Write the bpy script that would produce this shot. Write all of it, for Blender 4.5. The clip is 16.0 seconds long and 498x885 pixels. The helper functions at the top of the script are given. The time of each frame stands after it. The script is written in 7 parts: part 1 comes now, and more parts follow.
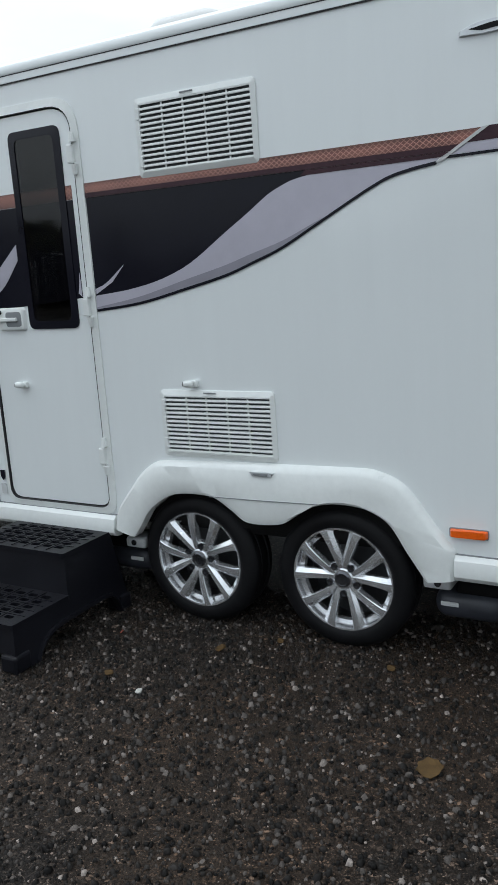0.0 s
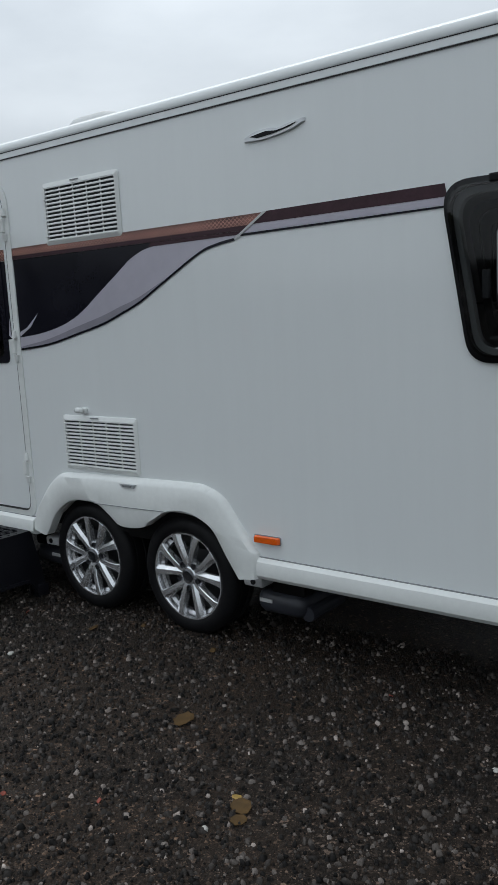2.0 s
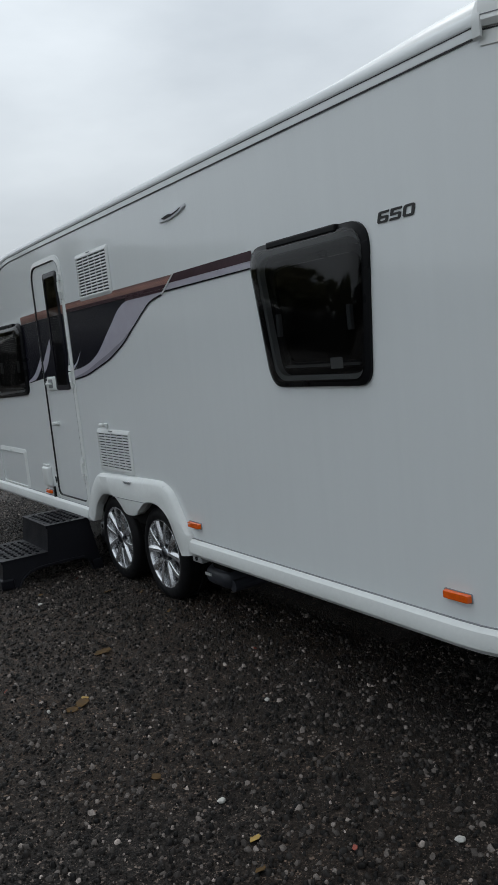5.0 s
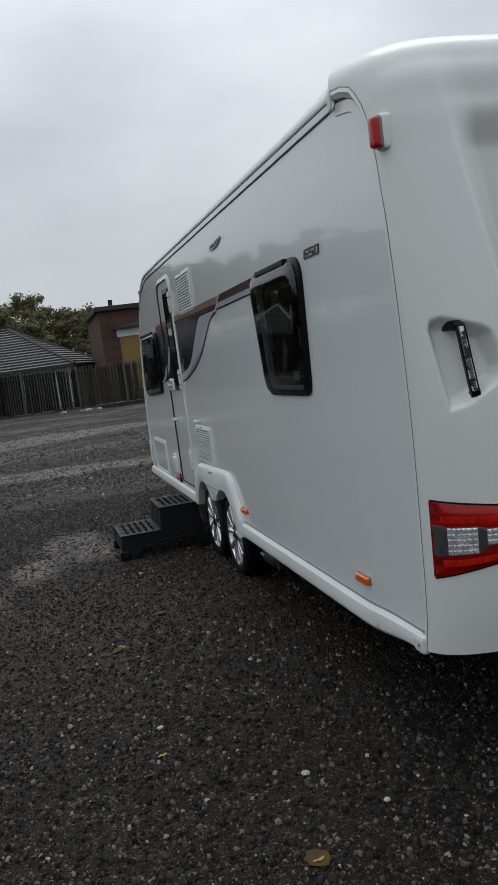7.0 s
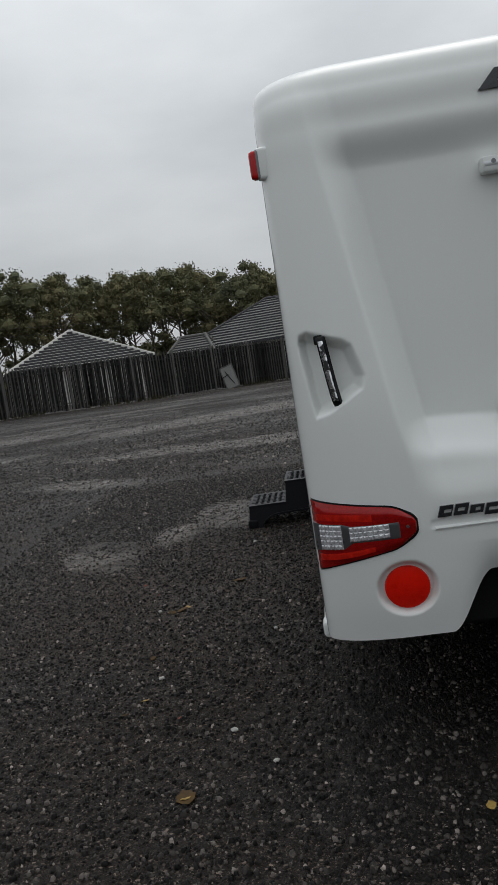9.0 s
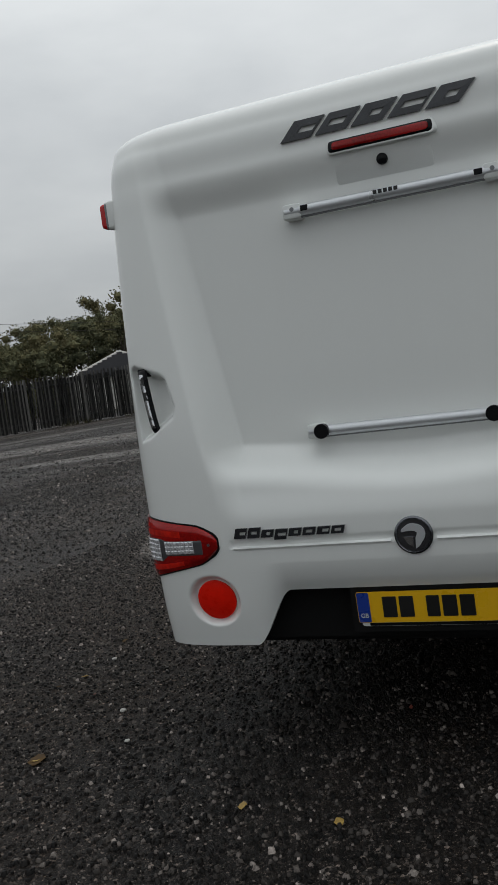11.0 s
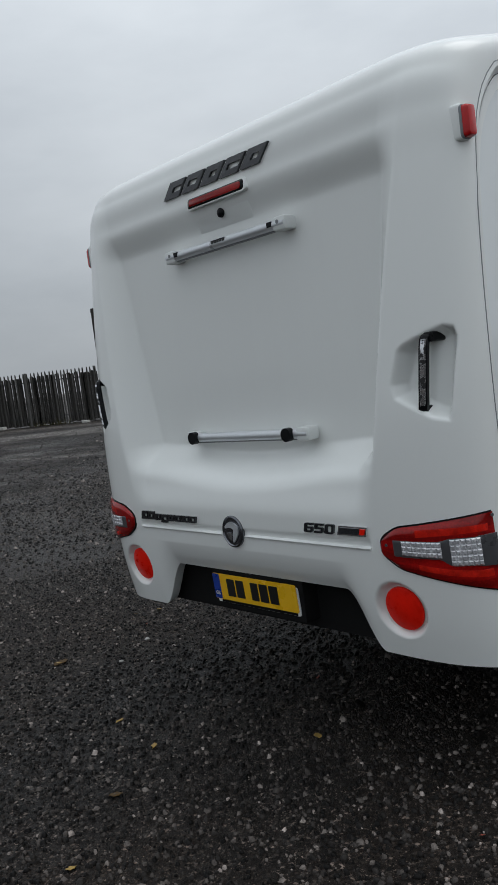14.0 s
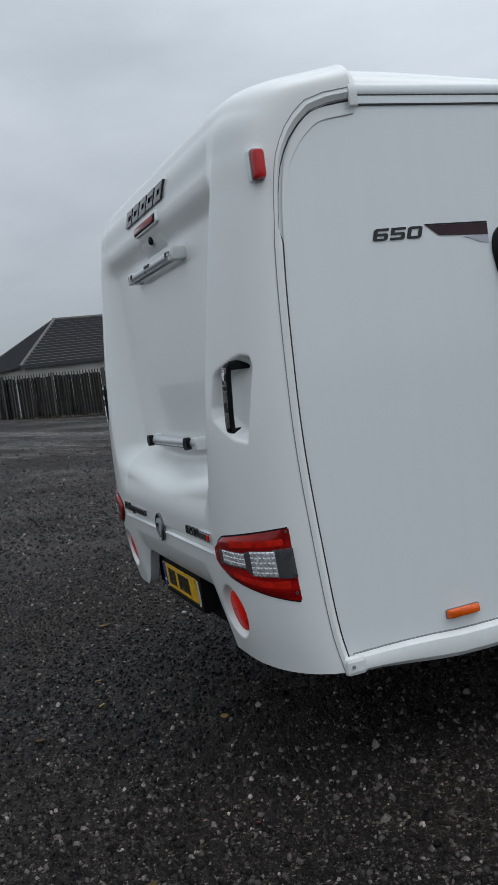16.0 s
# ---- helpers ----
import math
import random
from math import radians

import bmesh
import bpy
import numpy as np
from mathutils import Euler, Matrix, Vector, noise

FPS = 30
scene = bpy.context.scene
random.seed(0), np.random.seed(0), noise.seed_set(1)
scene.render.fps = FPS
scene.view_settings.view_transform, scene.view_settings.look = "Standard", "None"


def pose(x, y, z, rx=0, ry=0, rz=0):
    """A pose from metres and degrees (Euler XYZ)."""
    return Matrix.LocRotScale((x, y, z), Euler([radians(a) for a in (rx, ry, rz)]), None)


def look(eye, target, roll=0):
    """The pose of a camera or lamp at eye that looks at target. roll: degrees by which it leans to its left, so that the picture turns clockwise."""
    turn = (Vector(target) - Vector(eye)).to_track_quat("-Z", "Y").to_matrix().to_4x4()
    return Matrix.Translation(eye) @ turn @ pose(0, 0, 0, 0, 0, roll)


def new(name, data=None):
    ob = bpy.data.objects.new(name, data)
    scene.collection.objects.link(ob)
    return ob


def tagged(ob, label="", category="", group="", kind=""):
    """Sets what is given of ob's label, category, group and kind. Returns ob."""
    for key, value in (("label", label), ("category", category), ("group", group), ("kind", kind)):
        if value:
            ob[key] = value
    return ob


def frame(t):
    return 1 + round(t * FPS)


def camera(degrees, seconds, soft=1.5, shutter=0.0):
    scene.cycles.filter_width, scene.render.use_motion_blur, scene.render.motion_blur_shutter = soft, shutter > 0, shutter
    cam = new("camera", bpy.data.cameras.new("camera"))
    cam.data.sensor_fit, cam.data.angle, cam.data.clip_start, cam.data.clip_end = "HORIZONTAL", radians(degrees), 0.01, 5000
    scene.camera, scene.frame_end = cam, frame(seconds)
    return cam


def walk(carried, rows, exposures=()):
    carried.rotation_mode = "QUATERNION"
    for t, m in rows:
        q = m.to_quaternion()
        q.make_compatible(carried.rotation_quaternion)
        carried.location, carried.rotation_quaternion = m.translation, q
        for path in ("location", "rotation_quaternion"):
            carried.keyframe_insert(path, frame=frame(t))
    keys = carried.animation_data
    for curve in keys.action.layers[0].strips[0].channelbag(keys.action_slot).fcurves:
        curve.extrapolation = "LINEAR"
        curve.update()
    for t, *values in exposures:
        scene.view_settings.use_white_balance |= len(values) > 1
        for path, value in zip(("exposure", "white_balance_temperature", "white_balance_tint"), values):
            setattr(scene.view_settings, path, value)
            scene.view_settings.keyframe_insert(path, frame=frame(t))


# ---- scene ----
cam = camera(33.0, 16.0, soft=1.0)
PATH = [
    (0, (-1.21, -2.854, 1.545), (-2.213, -1.175, 1.125), -4.0),
    (0.5, (-0.862, -2.871, 1.548), (-1.928, -1.215, 1.201), -3.5),
    (1, (-0.536, -2.831, 1.57), (-1.65, -1.207, 1.221), -4.7),
    (1.5, (-0.208, -2.776, 1.562), (-1.374, -1.188, 1.218), -3.2),
    (2, (0.154, -2.788, 1.543), (-1.087, -1.253, 1.224), -3.2),
    (2.5, (0.427, -2.767, 1.567), (-0.878, -1.28, 1.271), -4.7),
    (3, (0.722, -2.648, 1.554), (-0.613, -1.187, 1.261), -4.9),
    (3.2, (0.852, -2.601, 1.559), (-0.506, -1.162, 1.268), -5.6),
    (5.3, (2.278, -1.999, 1.522), (0.529, -1.057, 1.289), -5.9),
    (5.5, (2.391, -1.932, 1.53), (0.612, -1.047, 1.301), -5.9),
    (6, (2.634, -1.693, 1.503), (0.788, -0.952, 1.286), -6.1),
    (6.5, (2.901, -1.469, 1.51), (1.009, -0.857, 1.299), -6.5),
    (7, (3.173, -1.214, 1.521), (1.242, -0.733, 1.317), -7.6),
    (7.5, (3.334, -0.926, 1.515), (1.371, -0.591, 1.324), -8.3),
    (8, (3.509, -0.643, 1.51), (1.527, -0.452, 1.321), -8.5),
    (8.2, (3.599, -0.515, 1.515), (1.613, -0.393, 1.322), -8.4),
    (10.3, (3.689, 1.097, 1.467), (1.782, 0.513, 1.311), -7.6),
    (10.5, (3.674, 1.246, 1.458), (1.779, 0.625, 1.312), -6.9),
    (11, (3.651, 1.607, 1.467), (1.793, 0.885, 1.31), -7.7),
    (11.5, (3.656, 2.02, 1.477), (1.879, 1.117, 1.322), -7.6),
    (12, (3.552, 2.346, 1.479), (1.859, 1.295, 1.315), -7.1),
    (12.5, (3.449, 2.717, 1.503), (1.831, 1.553, 1.338), -6.8),
    (13, (3.374, 3.075, 1.533), (1.878, 1.759, 1.357), -6.7),
    (13.5, (3.168, 3.407, 1.491), (1.769, 1.988, 1.32), -6.3),
    (14, (2.937, 3.719, 1.504), (1.649, 2.198, 1.331), -7.5),
    (14.5, (2.721, 4.053, 1.506), (1.601, 2.404, 1.344), -7.9),
    (15, (2.427, 4.299, 1.481), (1.416, 2.58, 1.323), -7.6),
    (15.5, (2.111, 4.518, 1.493), (1.224, 2.733, 1.326), -7.2),
    (16, (1.782, 4.782, 1.495), (1.065, 2.921, 1.333), -7.7),
]
EXPOSURES = [(0.0, 0.92, 6330, 8), (0.4, 0.55, 6340, 8), (1.5, 0.44, 6360, 9), (3.0, 0.38, 6400, 9), (5.5, 0.28, 6440, 9), (8.0, 0.21, 6620, 11), (10.5, 0.09, 6780, 10), (13.5, 0.17, 6520, 10), (16.0, 0.28, 6250, 10)]
walk(cam, [(t, look(eye, target, roll)) for t, eye, target, roll in PATH], EXPOSURES)

# ---- sky and sun: overcast ----
SUN_EL, SUN_AZ = 62.0, 60.0
world = bpy.data.worlds.new("overcast_sky")
scene.world = world
world.use_nodes = True
wt = world.node_tree
wt.nodes.clear()


w_out = wt.nodes.new("ShaderNodeOutputWorld")
w_bg = wt.nodes.new("ShaderNodeBackground")
w_sky = wt.nodes.new("ShaderNodeTexSky")
w_sky.sky_type = "NISHITA"
w_sky.sun_disc = False
w_sky.sun_elevation = radians(SUN_EL)
w_sky.sun_rotation = radians(-SUN_AZ)
w_sky.dust_density = 4.0
w_co = wt.nodes.new("ShaderNodeTexCoord")
w_map = wt.nodes.new("ShaderNodeMapping")
w_map.inputs["Scale"].default_value = (1.0, 1.0, 2.6)
w_cl = wt.nodes.new("ShaderNodeTexNoise")
w_cl.inputs["Scale"].default_value = 2.3
w_cl.inputs["Detail"].default_value = 6.0
w_cl.inputs["Roughness"].default_value = 0.5
w_ramp = wt.nodes.new("ShaderNodeValToRGB")
w_ramp.color_ramp.elements[0].position = 0.28
w_ramp.color_ramp.elements[0].color = (4.9, 5.35, 5.8, 1)
w_ramp.color_ramp.elements[1].position = 0.75
w_ramp.color_ramp.elements[1].color = (7.6, 8.1, 8.5, 1)
# the cloud is thinnest overhead and round the hidden sun
w_dot = wt.nodes.new("ShaderNodeVectorMath")
w_dot.operation = "DOT_PRODUCT"
az = radians(SUN_AZ)
w_dot.inputs[1].default_value = (-math.sin(az), math.cos(az), 0.0)
w_gain = wt.nodes.new("ShaderNodeMapRange")
w_gain.inputs["From Min"].default_value = -1.0
w_gain.inputs["From Max"].default_value = 1.0
w_gain.inputs["To Min"].default_value = 0.74
w_gain.inputs["To Max"].default_value = 1.06
w_sep = wt.nodes.new("ShaderNodeSeparateXYZ")
w_high = wt.nodes.new("ShaderNodeMapRange")
w_high.inputs["From Min"].default_value = 0.0
w_high.inputs["From Max"].default_value = 1.0
w_high.inputs["To Min"].default_value = 0.58
w_high.inputs["To Max"].default_value = 1.65
w_prod = wt.nodes.new("ShaderNodeMath")
w_prod.operation = "MULTIPLY"
w_mul = wt.nodes.new("ShaderNodeVectorMath")
w_mul.operation = "SCALE"
w_mix = wt.nodes.new("ShaderNodeMixRGB")
w_mix.inputs[0].default_value = 0.95
w_bg.inputs["Strength"].default_value = 0.10
wt.links.new(w_co.outputs["Generated"], w_map.inputs["Vector"])
wt.links.new(w_map.outputs["Vector"], w_cl.inputs["Vector"])
wt.links.new(w_cl.outputs["Fac"], w_ramp.inputs["Fac"])
wt.links.new(w_co.outputs["Generated"], w_dot.inputs[0])
wt.links.new(w_co.outputs["Generated"], w_sep.inputs["Vector"])
wt.links.new(w_sep.outputs["Z"], w_high.inputs["Value"])
wt.links.new(w_dot.outputs["Value"], w_gain.inputs["Value"])
wt.links.new(w_gain.outputs["Result"], w_prod.inputs[0])
wt.links.new(w_high.outputs["Result"], w_prod.inputs[1])
wt.links.new(w_ramp.outputs["Color"], w_mul.inputs[0])
wt.links.new(w_prod.outputs["Value"], w_mul.inputs["Scale"])
wt.links.new(w_sky.outputs["Color"], w_mix.inputs[1])
wt.links.new(w_mul.outputs["Vector"], w_mix.inputs[2])
wt.links.new(w_mix.outputs["Color"], w_bg.inputs["Color"])
wt.links.new(w_bg.outputs["Background"], w_out.inputs["Surface"])

sun_data = bpy.data.lights.new("sun", "SUN")
sun_data.energy = 0.5
sun_data.angle = radians(40)
sun_data.color = (1.0, 0.98, 0.95)
sun = new("sun", sun_data)
el = radians(SUN_EL)
sun.matrix_world = look((-math.sin(az) * 50, math.cos(az) * 50, 50 * math.tan(el)), (0, 0, 0))


# ---- materials ----
class Mat:
    """A node material with a Principled surface and small makers for its texture nodes."""

    def __init__(self, name, color=(0.5, 0.5, 0.5), rough=0.5, metal=0.0, coat=0.0, spec=0.5):
        self.m = bpy.data.materials.new(name)
        self.m.use_nodes = True
        self.t = self.m.node_tree
        self.b = self.t.nodes["Principled BSDF"]
        self.b.inputs["Base Color"].default_value = (*color, 1)
        self.b.inputs["Roughness"].default_value = rough
        self.b.inputs["Metallic"].default_value = metal
        self.b.inputs["Coat Weight"].default_value = coat
        self.b.inputs["Specular IOR Level"].default_value = spec
        self.co = self.t.nodes.new("ShaderNodeTexCoord").outputs["Object"]

    def link(self, a, b):
        self.t.links.new(a, b)

    def mapped(self, scale):
        n = self.t.nodes.new("ShaderNodeMapping")
        n.inputs["Scale"].default_value = scale
        self.link(self.co, n.inputs["Vector"])
        return n.outputs["Vector"]

    def noise(self, scale, detail=4.0, vec=None, rough=0.55):
        n = self.t.nodes.new("ShaderNodeTexNoise")
        n.inputs["Scale"].default_value = scale
        n.inputs["Detail"].default_value = detail
        n.inputs["Roughness"].default_value = rough
        self.link(vec or self.co, n.inputs["Vector"])
        return n.outputs["Fac"]

    def voronoi(self, scale, out="Distance", vec=None, feature="F1"):
        n = self.t.nodes.new("ShaderNodeTexVoronoi")
        n.feature = feature
        n.inputs["Scale"].default_value = scale
        self.link(vec or self.co, n.inputs["Vector"])
        return n.outputs[out]

    def ramp(self, fac, *stops):
        n = self.t.nodes.new("ShaderNodeValToRGB")
        e = n.color_ramp.elements
        while len(e) < len(stops):
            e.new(0.5)
        for el_, (p, c) in zip(e, stops):
            el_.position = p
            el_.color = (*c, 1) if isinstance(c, tuple) else (c, c, c, 1)
        self.link(fac, n.inputs["Fac"])
        return n.outputs["Color"]

    def mix(self, fac, a, b, kind="MIX"):
        n = self.t.nodes.new("ShaderNodeMixRGB")
        n.blend_type = kind
        for i, v in enumerate((fac, a, b)):
            if isinstance(v, (int, float)):
                n.inputs[i].default_value = v if i == 0 else (v, v, v, 1)
            elif isinstance(v, tuple):
                n.inputs[i].default_value = (*v, 1)
            else:
                self.link(v, n.inputs[i])
        return n.outputs["Color"]

    def random(self):
        return self.t.nodes.new("ShaderNodeObjectInfo").outputs["Random"]

    def island(self):
        return self.t.nodes.new("ShaderNodeNewGeometry").outputs["Random Per Island"]

    def bump(self, height, strength=0.3, distance=0.01, under=None):
        n = self.t.nodes.new("ShaderNodeBump")
        n.inputs["Strength"].default_value = strength
        n.inputs["Distance"].default_value = distance
        self.link(height, n.inputs["Height"])
        if under:
            self.link(under, n.inputs["Normal"])
        return n.outputs["Normal"]

    def put(self, color=None, rough=None, normal=None):
        if color is not None:
            self.link(color, self.b.inputs["Base Color"])
        if rough is not None:
            self.link(rough, self.b.inputs["Roughness"])
        if normal is not None:
            self.link(normal, self.b.inputs["Normal"])
        return self.m


def speckled(name, color, rough, metal=0.0, coat=0.0, amount=0.12, scale=6.0, bump=0.0, bscale=60.0, spec=0.5):
    """A plain finish with soft stains at one scale and grain at another."""
    k = Mat(name, color, rough, metal, coat, spec)
    lo = tuple(c * (1 - amount) for c in color)
    hi = tuple(min(1, c * (1 + amount * 0.6)) for c in color)
    big = k.noise(scale, 5)
    fine = k.noise(scale * 14, 3)
    f = k.mix(0.35, big, fine)
    return k.put(k.ramp(f, (0.3, lo), (0.7, hi)), k.ramp(big, (0.3, max(0.02, rough * 0.8)), (0.7, min(1, rough * 1.25))),
                 k.bump(k.noise(bscale, 3), bump, 0.002) if bump else None)


def wet_white(name, color, rough, streak, wave, gloss):
    """White coated skin, wet: a clear gloss, faint rain streaks and slight unevenness."""
    k = Mat(name, color, rough, coat=gloss, spec=0.35)
    k.b.inputs["Coat Roughness"].default_value = 0.022
    streaks = k.noise(3.0, 6, k.mapped((5.0, 5.0, 0.4)), 0.6)
    blot = k.noise(0.6, 2)
    dirt = tuple(c * (1 - streak) for c in color)
    col = k.mix(k.ramp(streaks, (0.2, 0.0), (1.0, 0.75)), k.ramp(blot, (0.0, tuple(c * 0.98 for c in color)), (1.0, color)), dirt)
    n1 = k.bump(k.noise(0.9, 1), wave, 0.02)
    runs = k.ramp(k.noise(1.0, 4, k.mapped((38.0, 38.0, 1.1)), 0.65), (0.57, 0.0), (0.72, 1.0))
    beads = k.ramp(k.voronoi(120.0), (0.10, 1.0), (0.26, 0.0))
    wet = k.bump(k.mix(1.0, runs, k.mix(0.35, 1.0, beads), "MULTIPLY"), 0.10, 0.003, n1)
    k.link(wet, k.b.inputs["Coat Normal"])
    return k.put(col, k.ramp(blot, (0.0, rough * 0.8), (1.0, rough * 1.2)), n1)


M_SIDE = wet_white("white_side_sheet", (0.82, 0.852, 0.852), 0.30, 0.06, 0.010, 1.0)
M_GRP = wet_white("white_moulded_shell", (0.84, 0.856, 0.835), 0.30, 0.03, 0.010, 0.6)
M_TRIM = speckled("white_plastic_trim", (0.76, 0.782, 0.765), 0.34, amount=0.08, scale=3.0)
M_TRIM_D = speckled("grey_seal", (0.22, 0.23, 0.24), 0.6)
# shade of the hollow behind the louvres, as a dark colour
M_VENT_SHADE = speckled("vent_hollow_shade", (0.05, 0.055, 0.06), 0.6)
M_LINE = speckled("black_sealant", (0.02, 0.02, 0.022), 0.5)
M_BLACK = speckled("black_plastic", (0.007, 0.0073, 0.0085), 0.30, amount=0.3, bump=0.05, spec=0.14)
M_UNDER = speckled("dark_underside", (0.008, 0.008, 0.008), 0.9, amount=0.4, spec=0.15)
M_RUBBER = speckled("tyre_rubber", (0.006, 0.006, 0.007), 0.6, amount=0.35, scale=20, bump=0.1, spec=0.2)
M_ALLOY = speckled("silver_alloy", (0.80, 0.81, 0.83), 0.22, metal=0.8, amount=0.12, scale=12, coat=0.3)
# darker copy of the alloy: shade inside the barrel is put into its colour
M_ALLOY_SHADE = speckled("alloy_painted_in_shade", (0.05, 0.052, 0.055), 0.45, metal=0.6, amount=0.3, scale=10)
M_CHROME = speckled("chrome", (0.75, 0.76, 0.78), 0.09, metal=1.0, amount=0.05)
M_CHROME_D = speckled("smoked_chrome", (0.16, 0.165, 0.18), 0.15, metal=0.9, amount=0.2, scale=30)
M_ALU = speckled("satin_aluminium", (0.66, 0.68, 0.70), 0.34, metal=0.55, amount=0.08, scale=8)
M_RED = speckled("red_reflector", (0.86, 0.014, 0.005), 0.3, spec=0.08, amount=0.12, scale=30)
M_RED_D = speckled("deep_red_lens", (0.52, 0.010, 0.012), 0.2, spec=0.3, coat=0.3, amount=0.15, scale=30)
M_RUBY_B = speckled("bright_ruby_bars", (0.62, 0.014, 0.006), 0.2, spec=0.3, coat=0.4, amount=0.5, scale=45)
M_PRISM = speckled("silvered_prism", (0.64, 0.64, 0.66), 0.25, metal=0.4, coat=0.5, amount=0.45, scale=55)
M_BEZEL = speckled("grey_lamp_bezel", (0.085, 0.085, 0.092), 0.3, metal=0.3, coat=0.6, amount=0.15, scale=20)
M_ORANGE = speckled("orange_lens", (0.88, 0.125, 0.006), 0.16, coat=0.5, amount=0.2, scale=60)
M_LETTER = speckled("graphite_letters", (0.035, 0.037, 0.042), 0.22, metal=0.4, coat=0.5, amount=0.3, scale=20)
M_PLATE = speckled("yellow_plate", (0.86, 0.48, 0.012), 0.3, amount=0.06, coat=0.4)
M_BLUE = speckled("blue_plate_band", (0.012, 0.045, 0.30), 0.3)
M_INK = speckled("black_print", (0.012, 0.012, 0.012), 0.35)
M_LABEL = speckled("pale_label", (0.55, 0.56, 0.56), 0.5)
M_SILVER = speckled("silver_lilac_vinyl", (0.50, 0.48, 0.55), 0.25, metal=0.1, amount=0.12, scale=0.8)
M_SILVER_D = speckled("grey_lilac_vinyl", (0.30, 0.29, 0.335), 0.25, metal=0.1, amount=0.12, scale=0.9)
M_DARKV = speckled("black_vinyl", (0.009, 0.009, 0.015), 0.16, amount=0.2, spec=0.22)
M_BROWNV = speckled("dark_brown_vinyl", (0.050, 0.022, 0.030), 0.2, amount=0.4, scale=5, spec=0.25)
M_STEP = speckled("grey_black_step_plastic", (0.007, 0.0072, 0.0105), 0.42, amount=0.35, scale=5, bump=0.25, bscale=240, spec=0.22)
# near-black: the dimness of the closed room is put into this colour
M_INNER = speckled("lining_painted_dim", (0.028, 0.030, 0.034), 0.8)
M_MOVER = speckled("dark_grey_casting", (0.035, 0.038, 0.048), 0.45, amount=0.3, scale=14)
M_ZINC = speckled("dirty_white_bracket", (0.50, 0.51, 0.52), 0.5, amount=0.3, scale=20)


def copper_weave():
    k = Mat("copper_weave_vinyl", (0.3, 0.12, 0.08), 0.28, 0.25, 0.3)

    def bands(turn):
        mp = k.t.nodes.new("ShaderNodeMapping")
        mp.inputs["Rotation"].default_value = (0, radians(turn), 0)
        mp.inputs["Scale"].default_value = (55, 55, 55)
        k.link(k.co, mp.inputs["Vector"])
        w = k.t.nodes.new("ShaderNodeTexWave")
        w.inputs["Scale"].default_value = 0.42
        w.inputs["Distortion"].default_value = 0.25
        k.link(mp.outputs["Vector"], w.inputs["Vector"])
        return w.outputs["Fac"]
    a = k.ramp(bands(52), (0.84, 0.0), (0.97, 1.0))
    b = k.ramp(bands(-52), (0.84, 0.0), (0.97, 1.0))
    lines = k.mix(1.0, a, b, "LIGHTEN")
    tone = k.ramp(k.noise(7.0, 4), (0.3, (0.085, 0.034, 0.029)), (0.7, (0.18, 0.075, 0.058)))
    sep = k.t.nodes.new("ShaderNodeSeparateXYZ")
    k.link(k.co, sep.inputs["Vector"])
    lv = k.t.nodes.new("ShaderNodeMapRange")
    lv.inputs["From Min"].default_value, lv.inputs["From Max"].default_value = 1.850, 1.914
    k.link(sep.outputs["Z"], lv.inputs["Value"])
    printed = k.ramp(lv.outputs["Result"], (0.0, 0.45), (0.40, 0.75), (0.68, 1.0), (0.82, 0.7), (1.0, 0.35))
    printed = k.mix(1.0, printed, (1.75, 1.7, 1.7), "MULTIPLY")
    return k.put(k.mix(1.0, k.mix(lines, tone, (0.30, 0.15, 0.115)), printed, "MULTIPLY"), None, k.bump(lines, 0.2, 0.002))


M_COPPER = copper_weave()


def tinted_pane(name, tint):
    """Tinted acrylic: dark see-through sheet with a clear gloss."""
    k = Mat(name)
    t = k.t
    out = t.nodes["Material Output"]
    clear = t.nodes.new("ShaderNodeBsdfTransparent")
    clear.inputs["Color"].default_value = (*[tint * c for c in (0.97, 0.99, 1.0)], 1)
    gloss = t.nodes.new("ShaderNodeBsdfGlossy")
    gloss.inputs["Roughness"].default_value = 0.03
    fres = t.nodes.new("ShaderNodeFresnel")
    fres.inputs["IOR"].default_value = 1.49
    mix = t.nodes.new("ShaderNodeMixShader")
    t.links.new(fres.outputs["Fac"], mix.inputs["Fac"])
    t.links.new(clear.outputs["BSDF"], mix.inputs[1])
    t.links.new(gloss.outputs["BSDF"], mix.inputs[2])
    t.links.new(k.bump(k.noise(1.5, 2), 0.05, 0.02), gloss.inputs["Normal"])
    t.links.new(mix.outputs["Shader"], out.inputs["Surface"])
    return k.m


M_PANE = tinted_pane("tinted_acrylic", 0.30)
M_PANE_L = tinted_pane("light_tinted_acrylic", 0.85)


def red_lens():
    k = Mat("ruby_lens", (0.5, 0.01, 0.008), 0.10, coat=0.3, spec=0.3)
    cells = k.voronoi(130.0)
    bars = k.noise(2.0, 2, k.mapped((2.0, 2.0, 22.0)))
    col = k.ramp(k.mix(0.22, bars, cells), (0.30, (0.42, 0.006, 0.005)), (0.60, (0.19, 0.002, 0.002)))
    return k.put(col, None, k.bump(cells, 0.06, 0.002))


M_RUBY = red_lens()


# smooth muddy wet places of the yard: middle, turn in degrees, half length and half width
WET = [(-4.55, -0.95, 10, 0.75, 0.36), (-3.3, -1.95, 20, 0.65, 0.34), (-3.85, -1.35, -10, 0.45, 0.22), (-11.4, -1.5, 78, 3.6, 0.8), (-8.4, -3.6, 60, 1.2, 0.5), (-20.6, -1.0, 128, 7.0, 1.7),
       (-17.2, -13.5, 112, 9.0, 1.5), (-10.0, -23.8, 155, 8.0, 1.6), (-13.5, -8.5, 110, 2.6, 0.7)]


